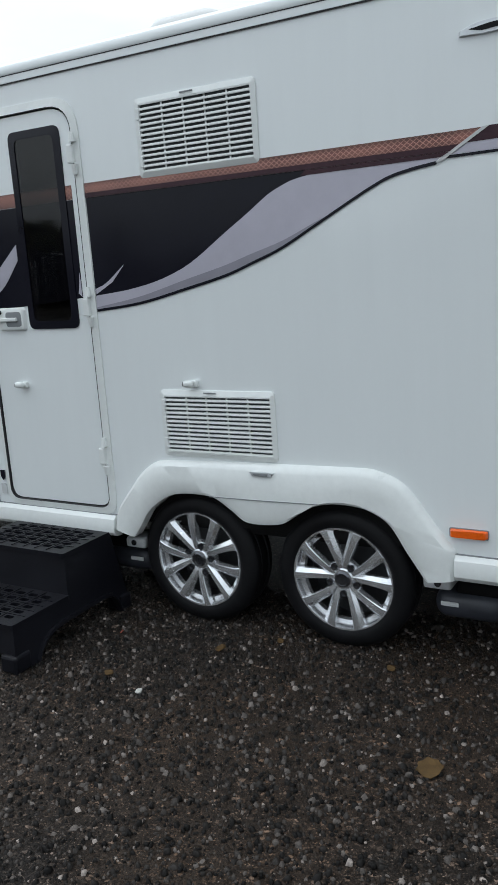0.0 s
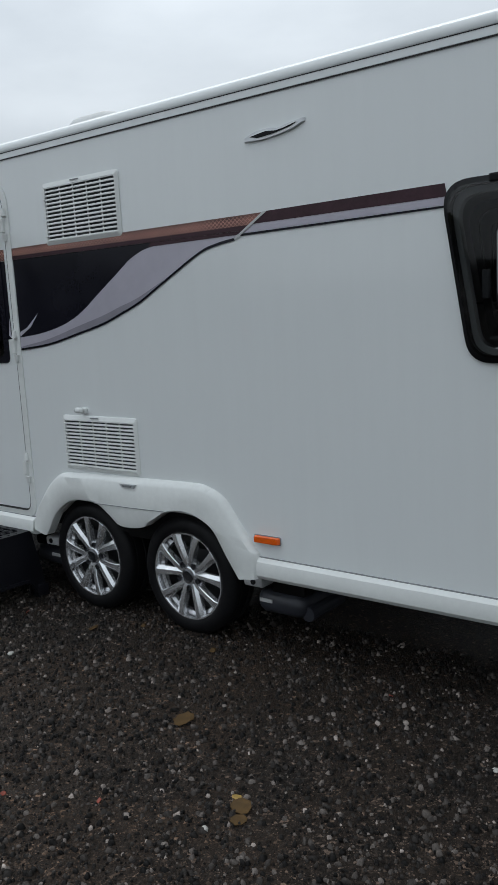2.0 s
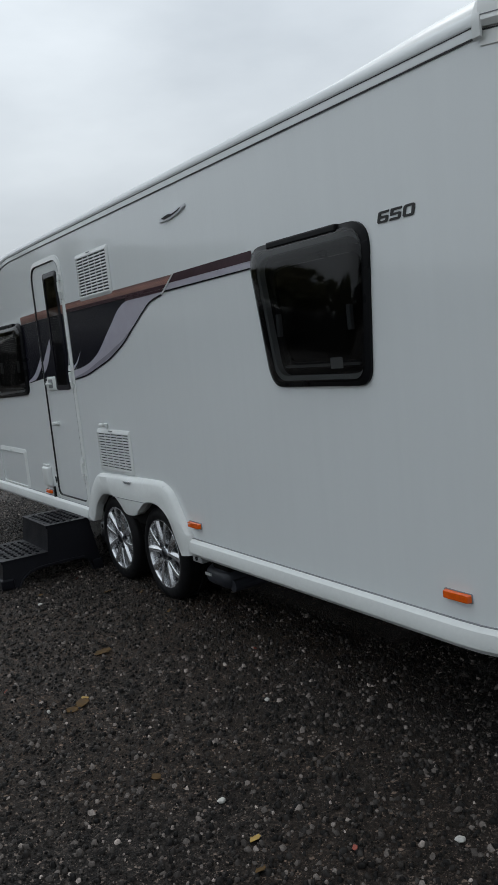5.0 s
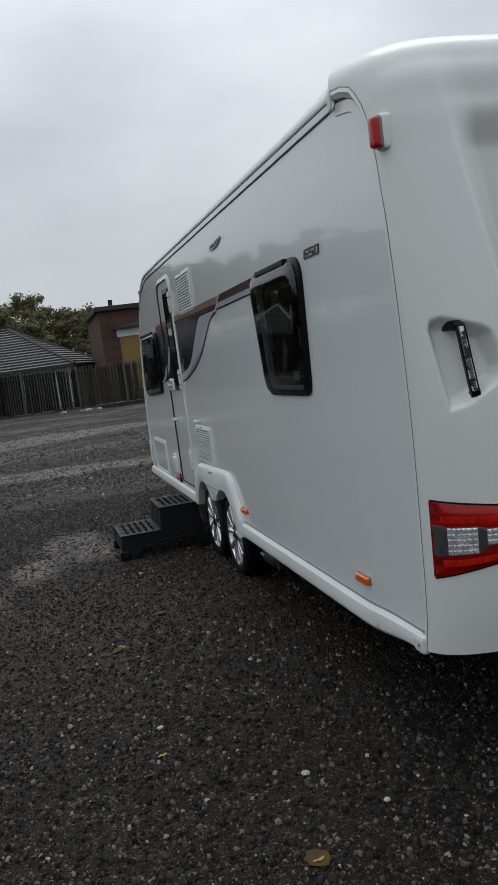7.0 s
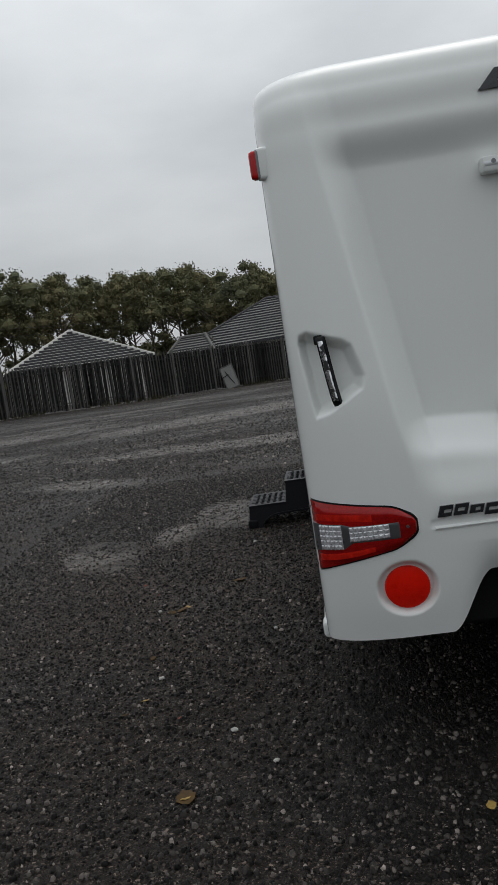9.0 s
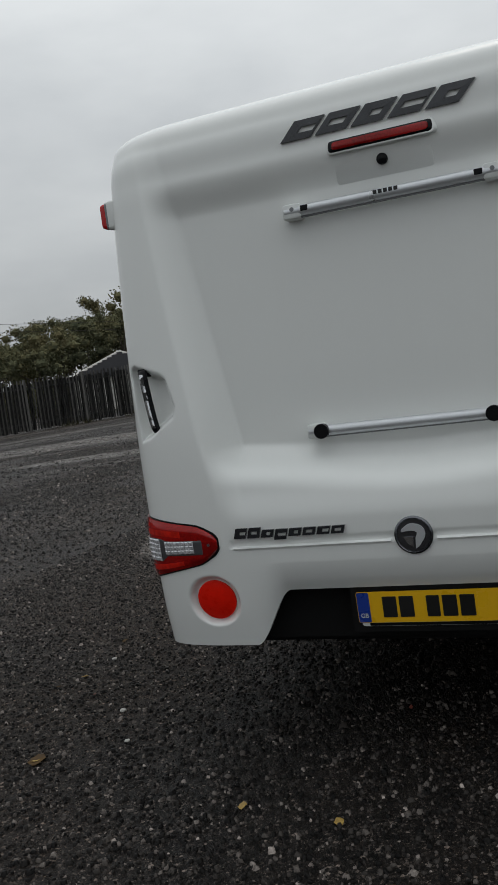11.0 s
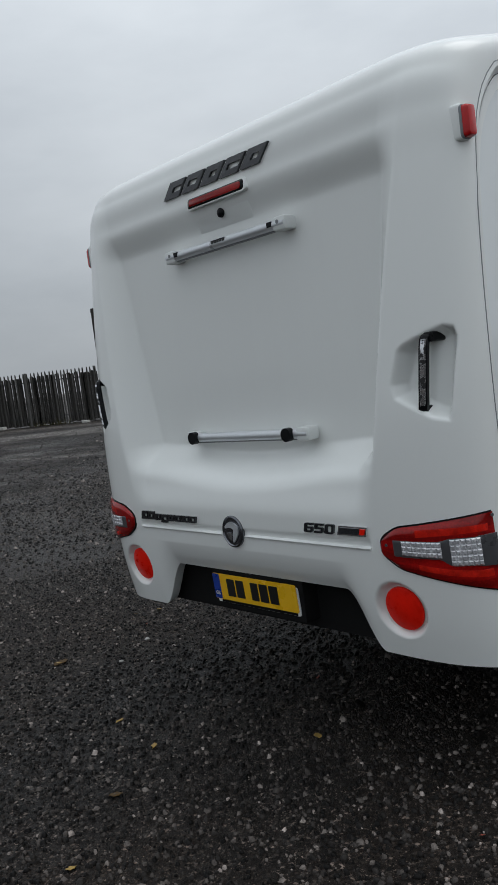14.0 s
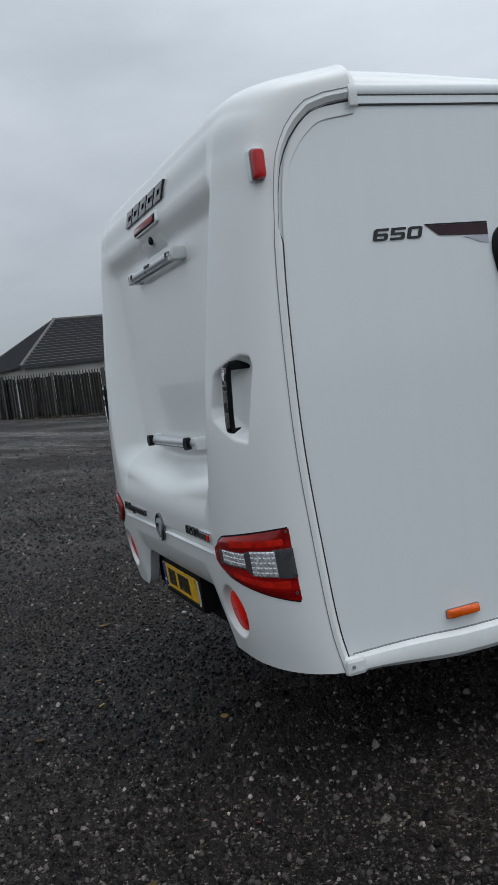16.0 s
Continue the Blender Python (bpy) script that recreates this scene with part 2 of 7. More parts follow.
def asphalt():
    """Wet planings: dark brown and grey fines with paler chips, coarser to the eye farther out, muddy wet tracks and patches."""
    k = Mat("wet_planings", (0.03, 0.03, 0.03), 0.6, spec=0.16)

    def layer(scale, gain):
        sep = k.t.nodes.new("ShaderNodeSeparateColor")
        k.link(k.voronoi(scale, "Color"), sep.inputs["Color"])
        stops = [(0.0, 0.0022), (0.5, 0.0065), (0.78, 0.020), (0.92, 0.060), (0.99, 0.19)]
        return k.ramp(sep.outputs["Red"], *[(p, (c * gain, c * gain * 0.82, c * gain * 0.71)) for p, c in stops]), sep.outputs["Blue"]

    def dot(axis, scale):
        n = k.t.nodes.new("ShaderNodeVectorMath")
        n.operation = "DOT_PRODUCT"
        n.inputs[1].default_value = (axis[0] * scale, axis[1] * scale, 0)
        k.link(k.co, n.inputs[0])
        return n.outputs["Value"]

    def along(across, stretch):
        n = k.t.nodes.new("ShaderNodeCombineXYZ")
        k.link(dot((0.87, 0.5), across), n.inputs["X"])
        k.link(dot((-0.5, 0.87), stretch), n.inputs["Y"])
        return n.outputs["Vector"]

    def reach(point):
        n = k.t.nodes.new("ShaderNodeVectorMath")
        n.operation = "DISTANCE"
        n.inputs[1].default_value = point
        k.link(k.co, n.inputs[0])
        return n.outputs["Value"]

    def span(value, a, b):
        n = k.t.nodes.new("ShaderNodeMapRange")
        n.inputs["From Min"].default_value, n.inputs["From Max"].default_value = a, b
        k.link(value, n.inputs["Value"])
        return n.outputs["Result"]
    far = reach((0, 0, 0))
    away = span(far, 4.0, 12.0)
    coarse, pick = layer(95.0, 0.95)
    fine, _ = layer(260.0, 0.9)
    both = k.mix(k.ramp(pick, (0.55, 0.0), (0.62, 1.0)), fine, coarse)
    lump, pick2 = layer(34.0, 0.9)
    chunk, _ = layer(22.0, 0.8)
    wide = k.mix(k.ramp(pick2, (0.55, 0.0), (0.6, 1.0)), lump, chunk)
    both = k.mix(k.mix(1.0, away, 0.72, "MULTIPLY"), both, wide)
    both = k.mix(1.0, both, k.ramp(k.noise(16.0, 5, rough=0.7), (0.34, 0.4), (0.66, 1.7)), "MULTIPLY")
    # earthy ground where feet and wheels have ground the stones down
    trodden = k.mix(1.0, span(reach((-2.3, -0.75, 0)), 2.3, 0.6), k.ramp(k.noise(1.7, 6, rough=0.65), (0.32, 0.15), (0.55, 1.0)), "MULTIPLY")
    worn = k.mix(1.0, k.mix(1.0, k.ramp(k.noise(0.55, 6, rough=0.6), (0.46, 0.0), (0.68, 0.6)), trodden, "ADD"), 1.0, "DARKEN")
    earth = k.mix(0.55, k.mix(1.0, both, (1.9, 1.45, 1.1), "MULTIPLY"), k.ramp(k.noise(48.0, 6, rough=0.75), (0.3, (0.012, 0.008, 0.006)), (0.7, (0.050, 0.036, 0.026))))
    col = k.mix(worn, both, earth)
    warp = k.t.nodes.new("ShaderNodeTexNoise")
    warp.inputs["Scale"].default_value = 0.9
    warp.inputs["Detail"].default_value = 5.0
    k.link(k.co, warp.inputs["Vector"])
    bent = k.t.nodes.new("ShaderNodeVectorMath")
    bent.operation = "MULTIPLY_ADD"
    bent.inputs[1].default_value = (1.3, 1.3, 0.0)
    k.link(warp.outputs["Color"], bent.inputs[0])
    k.link(k.co, bent.inputs[2])
    pools = None
    for x, y, turn, long, wide_ in WET:
        mp = k.t.nodes.new("ShaderNodeMapping")
        mp.vector_type = "TEXTURE"
        mp.inputs["Location"].default_value = (x + 0.65, y + 0.65, 0)
        mp.inputs["Rotation"].default_value = (0, 0, radians(turn))
        mp.inputs["Scale"].default_value = (long, wide_, 50)
        k.link(bent.outputs["Vector"], mp.inputs["Vector"])
        ln = k.t.nodes.new("ShaderNodeVectorMath")
        ln.operation = "LENGTH"
        k.link(mp.outputs["Vector"], ln.inputs[0])
        one = span(ln.outputs["Value"], 1.15, 0.55)
        pools = one if pools is None else k.mix(1.0, pools, one, "LIGHTEN")
    track = k.mix(1.0, k.ramp(k.noise(1.0, 9, along(0.34, 0.07), 0.70), (0.50, 0.0), (0.60, 0.7)), span(far, 6.0, 16.0), "MULTIPLY")
    broken = k.ramp(k.noise(3.2, 8, rough=0.75), (0.40, 0.12), (0.56, 1.0))
    pale = k.mix(1.0, k.mix(1.0, pools, track, "LIGHTEN"), broken, "MULTIPLY")
    # wet mud, coloured paler to carry the sky's sheen on it as well
    mud_and_sheen = k.mix(0.45, (0.19, 0.178, 0.165), k.mix(1.0, both, (6.0, 5.6, 5.2), "MULTIPLY"))
    col = k.mix(pale, col, mud_and_sheen)
    small = k.mix(0.5, k.ramp(k.voronoi(95.0), (0.0, 1.0), (0.5, 0.0)), k.ramp(k.voronoi(230.0), (0.0, 1.0), (0.6, 0.0)))
    big = k.ramp(k.voronoi(30.0), (0.0, 1.0), (0.55, 0.0))
    lumps = k.noise(3.0, 8, rough=0.7)
    rough = k.mix(pale, k.ramp(k.noise(0.35, 5), (0.35, 0.42), (0.62, 0.66)), 0.26)
    n1 = k.bump(small, 1.0, 0.008)
    n2 = k.bump(k.mix(1.0, big, k.mix(1.0, away, k.ramp(pale, (0.0, 1.0), (1.0, 0.25)), "MULTIPLY"), "MULTIPLY"), 1.0, 0.04, n1)
    return k.put(col, rough, k.bump(lumps, 0.45, 0.06, n2))


M_GROUND = asphalt()


def stone_mat():
    k = Mat("loose_chippings", (0.1, 0.1, 0.1), 0.45, spec=0.12)
    stops = ((0.0, 0.0018), (0.35, 0.007), (0.58, 0.020), (0.78, 0.048), (0.91, 0.095), (0.98, 0.17), (0.997, 0.34))
    tone = k.ramp(k.island(), *[(p, (c, c * 0.87, c * 0.785)) for p, c in stops])
    tone = k.mix(1.0, tone, k.ramp(k.noise(16.0, 4, rough=0.65), (0.34, 0.5), (0.66, 1.5)), "MULTIPLY")
    return k.put(k.mix(0.5, tone, k.mix(1.0, tone, k.ramp(k.noise(220.0, 4, rough=0.7), (0.3, 0.3), (0.7, 1.7)), "MULTIPLY")))


M_STONES = stone_mat()


def leafy(name, *stops):
    k = Mat(name, (0.06, 0.07, 0.03), 0.9, spec=0.04)
    big = k.noise(0.22, 3)
    col = k.ramp(k.mix(0.20, big, k.island()), *stops)
    return k.put(col)


M_WOOD_LEAF = leafy("autumn_woodland_foliage", (0.30, (0.088, 0.098, 0.064)), (0.45, (0.112, 0.116, 0.068)), (0.58, (0.140, 0.130, 0.070)), (0.72, (0.160, 0.134, 0.076)))
M_WEED = leafy("straggling_dry_weeds", (0.30, (0.030, 0.032, 0.018)), (0.6, (0.060, 0.052, 0.028)))
M_BARK = speckled("bark", (0.07, 0.058, 0.045), 0.85, amount=0.4, scale=3, bump=0.5, bscale=12)
M_PALE = speckled("weathered_grey_paling", (0.095, 0.090, 0.083), 0.55, amount=0.5, scale=1.5, bump=0.2)
M_PALE_D = speckled("dark_fence_steel", (0.022, 0.022, 0.023), 0.6, amount=0.4, scale=2)
M_BOARD = speckled("old_dark_boards", (0.008, 0.0075, 0.007), 0.8, amount=0.6, scale=1.2, bump=0.3)
M_BOARD_G = speckled("weathered_brown_boards", (0.040, 0.036, 0.031), 0.8, amount=0.6, scale=1.2, bump=0.3)
M_SHEET_O = speckled("olive_brown_sheeting", (0.050, 0.040, 0.024), 0.8, amount=0.4, scale=1.2, bump=0.3)
M_POLE = speckled("creosoted_pole", (0.03, 0.025, 0.022), 0.8, amount=0.4)


def brick_mat():
    k = Mat("red_brown_brick", (0.25, 0.11, 0.07), 0.85)
    n = k.t.nodes.new("ShaderNodeTexBrick")
    n.inputs["Color1"].default_value = (0.105, 0.048, 0.033, 1)
    n.inputs["Color2"].default_value = (0.055, 0.030, 0.024, 1)
    n.inputs["Mortar"].default_value = (0.075, 0.062, 0.054, 1)
    n.inputs["Scale"].default_value = 1.0
    n.inputs["Brick Width"].default_value = 0.225
    n.inputs["Row Height"].default_value = 0.075
    n.inputs["Mortar Size"].default_value = 0.008
    mp = k.t.nodes.new("ShaderNodeMapping")
    mp.inputs["Rotation"].default_value = (radians(90), 0, radians(90))
    k.link(k.co, mp.inputs["Vector"])
    k.link(mp.outputs["Vector"], n.inputs["Vector"])
    return k.put(k.mix(0.5, n.outputs["Color"], k.mix(1.0, n.outputs["Color"], k.ramp(k.noise(1.2, 5), (0.3, 0.55), (0.7, 1.4)), "MULTIPLY")))


M_BRICK = brick_mat()
M_RENDERW = speckled("pale_render", (0.48, 0.47, 0.44), 0.8, amount=0.2, scale=1.0)
M_YBOARD = speckled("yellow_boarding", (0.27, 0.17, 0.055), 0.7, amount=0.25, scale=0.8)
M_TILE = speckled("grey_brown_roof_tile", (0.10, 0.096, 0.092), 0.6, amount=0.35, scale=0.9)
M_TILE_W = speckled("pale_wet_roof_tile", (0.19, 0.186, 0.176), 0.35, amount=0.3, scale=0.7)
M_ROOFD = speckled("dark_felt_and_course_shade", (0.035, 0.035, 0.04), 0.7, amount=0.3)
M_FASCIA = speckled("white_fascia", (0.62, 0.63, 0.63), 0.5, amount=0.15)
M_LEAFY = speckled("faded_fallen_leaf", (0.085, 0.052, 0.022), 0.7, amount=0.5, scale=40, spec=0.12)
M_RED_B = speckled("orange_red_barrier_plastic", (0.58, 0.070, 0.018), 0.5, amount=0.2)
M_RUBBISH = speckled("pale_rubbish", (0.45, 0.44, 0.41), 0.6, amount=0.3, scale=9)


# ---- makers ----
def mesh_of(name, bm, mat, smooth=None):
    me = bpy.data.meshes.new(name)
    bm.normal_update()
    bm.to_mesh(me)
    bm.free()
    for m in (mat if isinstance(mat, (list, tuple)) else [mat]):
        me.materials.append(m)
    if smooth is not None:
        me.shade_smooth()
        me.set_sharp_from_angle(angle=radians(smooth))
    return me


def part(name, bm, mat, parent, label="", smooth=None):
    ob = new(name, mesh_of(name, bm, mat, smooth))
    ob.parent = parent
    if label:
        tagged(ob, label)
    return ob


def same_part(name, me, parent, m=None):
    ob = new(name, me)
    ob.parent = parent
    if m is not None:
        ob.matrix_basis = m
    return ob


def thing(name, label, category, at=(0, 0, 0), group="", kind=""):
    ob = new(name)
    ob.location = at
    return tagged(ob, label, category, group, kind)


def box(a, b, bevel=0.0, seg=2, bm=None):
    bm = bm or bmesh.new()
    r = bmesh.ops.create_cube(bm, size=1)
    for v in r["verts"]:
        v.co = [(a[i] + b[i]) / 2 + v.co[i] * (b[i] - a[i]) for i in range(3)]
    if bevel:
        es = list({e for v in r["verts"] for e in v.link_edges})
        bmesh.ops.bevel(bm, geom=es, offset=bevel, segments=seg, profile=0.5, affect="EDGES")
    return bm


def tube(p, q, r0, r1=None, n=14, bm=None, caps=True):
    bm = bm or bmesh.new()
    p, q = Vector(p), Vector(q)
    turn = (q - p).to_track_quat("Z", "Y").to_matrix().to_4x4()
    bmesh.ops.create_cone(bm, cap_ends=caps, segments=n, radius1=r0, radius2=r0 if r1 is None else r1, depth=(q - p).length,
                          matrix=Matrix.Translation((p + q) / 2) @ turn)
    return bm


def rounded(pts, r, n=5):
    """A polygon with its corners rounded; r is one radius or one for each corner."""
    out = []
    k = len(pts)
    for i in range(k):
        p0, p, p1 = (Vector(pts[(i + j) % k]) for j in (-1, 0, 1))
        a, b = (p0 - p), (p1 - p)
        rr = r[i] if isinstance(r, (list, tuple)) else r
        ang = a.angle(b)
        d = min(rr / max(math.tan(ang / 2), 1e-3), a.length * 0.49, b.length * 0.49)
        s, e = p + a.normalized() * d, p + b.normalized() * d
        for j in range(n + 1):
            f = j / n
            out.append(tuple((1 - f) ** 2 * s + 2 * f * (1 - f) * p + f * f * e))
    return out


def rrect(x0, x1, z0, z1, r, n=5):
    return rounded([(x0, z0), (x1, z0), (x1, z1), (x0, z1)], r, n)


def smooth_line(pts, n=6):
    """A Catmull-Rom line through points."""
    p = [Vector(q) for q in pts]
    p = [2 * p[0] - p[1]] + p + [2 * p[-1] - p[-2]]
    out = []
    for i in range(1, len(p) - 2):
        for j in range(n):
            t = j / n
            out.append(tuple(0.5 * ((2 * p[i]) + (p[i + 1] - p[i - 1]) * t + (2 * p[i - 1] - 5 * p[i] + 4 * p[i + 1] - p[i + 2]) * t * t
                                    + (3 * p[i] - p[i - 1] - 3 * p[i + 1] + p[i + 2]) * t ** 3)))
    out.append(tuple(p[-2]))
    return out


def sheet(outer, holes, lay, t0, t1, bm=None):
    """A flat plate with holes. lay(u, v, d) gives the place; d runs from t0 (front) to t1 (back)."""
    bm = bm or bmesh.new()
    loops = [outer] + list(holes)
    flat = bmesh.new()
    for lp in loops:
        vs = [flat.verts.new((u, v, 0)) for u, v in lp]
        for i in range(len(vs)):
            flat.edges.new((vs[i - 1], vs[i]))
    bmesh.ops.triangle_fill(flat, use_beauty=True, use_dissolve=False, edges=flat.edges[:], normal=(0, 0, 1))
    flat.verts.index_update()
    tris = [[v.index for v in f.verts] for f in flat.faces]
    co = [v.co.copy() for v in flat.verts]
    flat.free()
    front = [bm.verts.new(lay(c.x, c.y, t0)) for c in co]
    back = [bm.verts.new(lay(c.x, c.y, t1)) for c in co]
    for t in tris:
        bm.faces.new([front[i] for i in t])
        bm.faces.new([back[i] for i in reversed(t)])
    k = 0
    for lp in loops:
        m = len(lp)
        for i in range(m):
            a, b = k + i, k + (i + 1) % m
            bm.faces.new((front[a], front[b], back[b], back[a]))
        k += m
    bmesh.ops.recalc_face_normals(bm, faces=bm.faces[:])
    return bm


def ring(outer, inner, lay, d_out, d_in, d_back, bm=None):
    """A frame between two loops of equal count: front face from d_out to d_in, and sides back to d_back."""
    bm = bm or bmesh.new()
    n = len(outer)
    o = [bm.verts.new(lay(u, v, d_out)) for u, v in outer]
    i_ = [bm.verts.new(lay(u, v, d_in)) for u, v in inner]
    ob = [bm.verts.new(lay(u, v, d_back)) for u, v in outer]
    ib = [bm.verts.new(lay(u, v, d_back)) for u, v in inner]
    for a in range(n):
        b = (a + 1) % n
        bm.faces.new((o[a], o[b], i_[b], i_[a]))
        bm.faces.new((ob[a], ob[b], o[b], o[a]))
        bm.faces.new((i_[a], i_[b], ib[b], ib[a]))
    bmesh.ops.recalc_face_normals(bm, faces=bm.faces[:])
    return bm


def domed(loop, lay, d_edge, d_top, inset=0.03, steps=4):
    """A pillowed plate: the loop, shrunk in steps towards its middle while it rises."""
    bm = bmesh.new()
    c = sum((Vector(p) for p in loop), Vector((0, 0))) / len(loop)
    size = max((Vector(p) - c).length for p in loop)
    rows = []
    for s in range(steps + 1):
        f = s / steps
        k = 1 - inset / size * f
        d = d_edge + (d_top - d_edge) * math.sin(f * math.pi / 2)
        rows.append([bm.verts.new(lay(c.x + (p[0] - c.x) * k, c.y + (p[1] - c.y) * k, d)) for p in loop])
    n = len(loop)
    for r0, r1 in zip(rows, rows[1:]):
        for a in range(n):
            bm.faces.new((r0[a], r0[(a + 1) % n], r1[(a + 1) % n], r1[a]))
    bm.faces.new(rows[-1])
    bmesh.ops.recalc_face_normals(bm, faces=bm.faces[:])
    return bm


def lathe(profile, n, at=(0, 0, 0)):
    """Turns a profile of (radius, y) round the y axis."""
    bm = bmesh.new()
    rows = []
    for r, y in profile:
        rows.append([bm.verts.new((at[0] + r * math.cos(2 * math.pi * i / n), at[1] + y, at[2] + r * math.sin(2 * math.pi * i / n))) for i in range(n)])
    for a, b in zip(rows, rows[1:]):
        for i in range(n):
            bm.faces.new((a[i], a[(i + 1) % n], b[(i + 1) % n], b[i]))
    bmesh.ops.recalc_face_normals(bm, faces=bm.faces[:])
    return bm


def sweep(section, line):
    """A section of (across, up) pairs swept along places; line gives (origin, across, up)."""
    bm = bmesh.new()
    rows = [[bm.verts.new(Vector(o) + Vector(a) * s + Vector(u) * t) for s, t in section] for o, a, u in line]
    n = len(section)
    for r0, r1 in zip(rows, rows[1:]):
        for i in range(n):
            bm.faces.new((r0[i], r0[(i + 1) % n], r1[(i + 1) % n], r1[i]))
    bm.faces.new(rows[0])
    bm.faces.new(rows[-1])
    bmesh.ops.recalc_face_normals(bm, faces=bm.faces[:])
    return bm


def letters(text, size, shear, depth, lay):
    """Solid letters of the built-in font, laid by lay(u, v, d)."""
    cu = bpy.data.curves.new("lettering", "FONT")
    cu.body, cu.size, cu.shear, cu.extrude, cu.offset = text, size, shear, depth, size * 0.014
    ob = new("lettering", cu)
    me = ob.to_mesh()
    bm = bmesh.new()
    bm.from_mesh(me)
    ob.to_mesh_clear()
    bpy.data.objects.remove(ob)
    bpy.data.curves.remove(cu)
    for v in bm.verts:
        v.co = lay(v.co.x, v.co.y, v.co.z + depth)
    bmesh.ops.recalc_face_normals(bm, faces=bm.faces[:])
    return bm


def digits_650(width, height, slant, depth, lay):
    """The squared, slanted digits 6, 5 and 0 with chamfered corners; lay(u, v, d) places them."""
    loop5 = [(0, 1), (1, 1), (1, 0.80), (0.25, 0.80), (0.25, 0.60), (0.85, 0.60), (1, 0.51), (1, 0.12), (0.86, 0), (0, 0), (0, 0.20), (0.75, 0.20), (0.75, 0.40), (0, 0.40)]
    loop6 = [(0.14, 1), (1, 1), (1, 0.80), (0.25, 0.80), (0.25, 0.60), (0.85, 0.60), (1, 0.51), (1, 0.12), (0.86, 0), (0.14, 0), (0, 0.12), (0, 0.88)]
    loop0 = [(0.14, 1), (0.86, 1), (1, 0.88), (1, 0.12), (0.86, 0), (0.14, 0), (0, 0.12), (0, 0.88)]
    w = width / 3.36
    bm = bmesh.new()
    for k, (loop, hole) in enumerate(((loop6, [(0.25, 0.20), (0.75, 0.20), (0.75, 0.40), (0.25, 0.40)]), (loop5, None), (loop0, [(0.25, 0.20), (0.75, 0.20), (0.75, 0.80), (0.25, 0.80)]))):
        put = lambda p, k=k: (w * (k * 1.18 + p[0]) + slant * height * p[1], height * p[1])
        sheet([put(p) for p in loop], [[put(p) for p in hole]] if hole else [], lay, depth, 0.0, bm)
    return bm


def sstep(a, b, x):
    t = min(1.0, max(0.0, (x - a) / (b - a)))
    return t * t * (3 - 2 * t)


# ---- ground ----
RISE = [(0, 0.2), (60, -0.1), (77, -0.2), (90, -0.2), (97, -0.05), (112, 0.25), (120, 0.37), (130, 0.2), (140, 0.12), (147, 0.12), (155, 0.22),
        (161, 0.33), (168, 0.47), (175, 0.8), (200, 0.9), (260, 0.5), (360, 0.2)]


def ground_z(x, y):
    dx, dy = x - 2.6, y - 2.0
    yaw = math.degrees(math.atan2(-dx, dy)) % 360
    h = float(np.interp(yaw, [r[0] for r in RISE], [r[1] for r in RISE]))
    return h * sstep(12, 36, math.hypot(dx, dy))


def build_ground():
    bm = bmesh.new()
    radii = [0.0] + [0.5 * 1.12 ** i for i in range(78)]
    rows = []
    for r in radii[1:]:
        rows.append([bm.verts.new((-1 + r * math.cos(a), r * math.sin(a), ground_z(-1 + r * math.cos(a), r * math.sin(a))))
                     for a in (2 * math.pi * i / 96 for i in range(96))])
    c = bm.verts.new((-1, 0, 0))
    for i in range(96):
        bm.faces.new((c, rows[0][i], rows[0][(i + 1) % 96]))
    for a, b in zip(rows, rows[1:]):
        for i in range(96):
            bm.faces.new((a[i], b[i], b[(i + 1) % 96], a[(i + 1) % 96]))
    ob = new("ground", mesh_of("ground", bm, M_GROUND, 30))
    tagged(ob, "wet dark asphalt planings yard with grit and puddled streaks", "ground", kind="structure")


build_ground()

# a blunt stone: four corners at the foot, four drawn in above, and a lid
CHIP_V = np.array([(math.cos(a), math.sin(a), 0) for a in np.arange(4) * math.pi / 2] + [(0.62 * math.cos(a), 0.62 * math.sin(a), 0.85) for a in np.arange(4) * math.pi / 2 + 0.3], float)
CHIP_F = np.array([t for i in range(4) for t in ((i, (i + 1) % 4, 4 + i), ((i + 1) % 4, 4 + (i + 1) % 4, 4 + i))] + [(4, 5, 6), (4, 6, 7)])
# a simpler one for farther out: five corners and a blunt top
FAR_V = np.array([(math.cos(a), math.sin(a), 0) for a in np.arange(4) * math.pi / 2] + [(0.35, 0.1, 0.8), (-0.35, -0.1, 0.8)], float)
FAR_F = np.array([(0, 1, 4), (1, 5, 4), (1, 2, 5), (2, 3, 5), (3, 4, 5), (3, 0, 4)])


def mesh_from(name, verts, faces, mat):
    me = bpy.data.meshes.new(name)
    k = faces.shape[1]
    me.vertices.add(len(verts))
    me.vertices.foreach_set("co", verts.astype(np.float32).ravel())
    me.loops.add(faces.size)
    me.loops.foreach_set("vertex_index", faces.astype(np.int32).ravel())
    me.polygons.add(len(faces))
    me.polygons.foreach_set("loop_start", np.arange(0, faces.size, k, dtype=np.int32))
    me.update(calc_edges=True)
    me.materials.append(mat)
    return me


LANE = [(-6.0, -0.9), (-3.0, -1.0), (0.9, -0.9), (1.7, 0.6), (1.6, 3.2)]


def lane_distance(x, y):
    best = np.full(len(x), 1e9)
    for (ax, ay), (bx, by) in zip(LANE, LANE[1:]):
        f = np.clip(((x - ax) * (bx - ax) + (y - ay) * (by - ay)) / ((bx - ax) ** 2 + (by - ay) ** 2), 0, 1)
        best = np.minimum(best, np.hypot(x - ax - (bx - ax) * f, y - ay - (by - ay) * f))
    return best


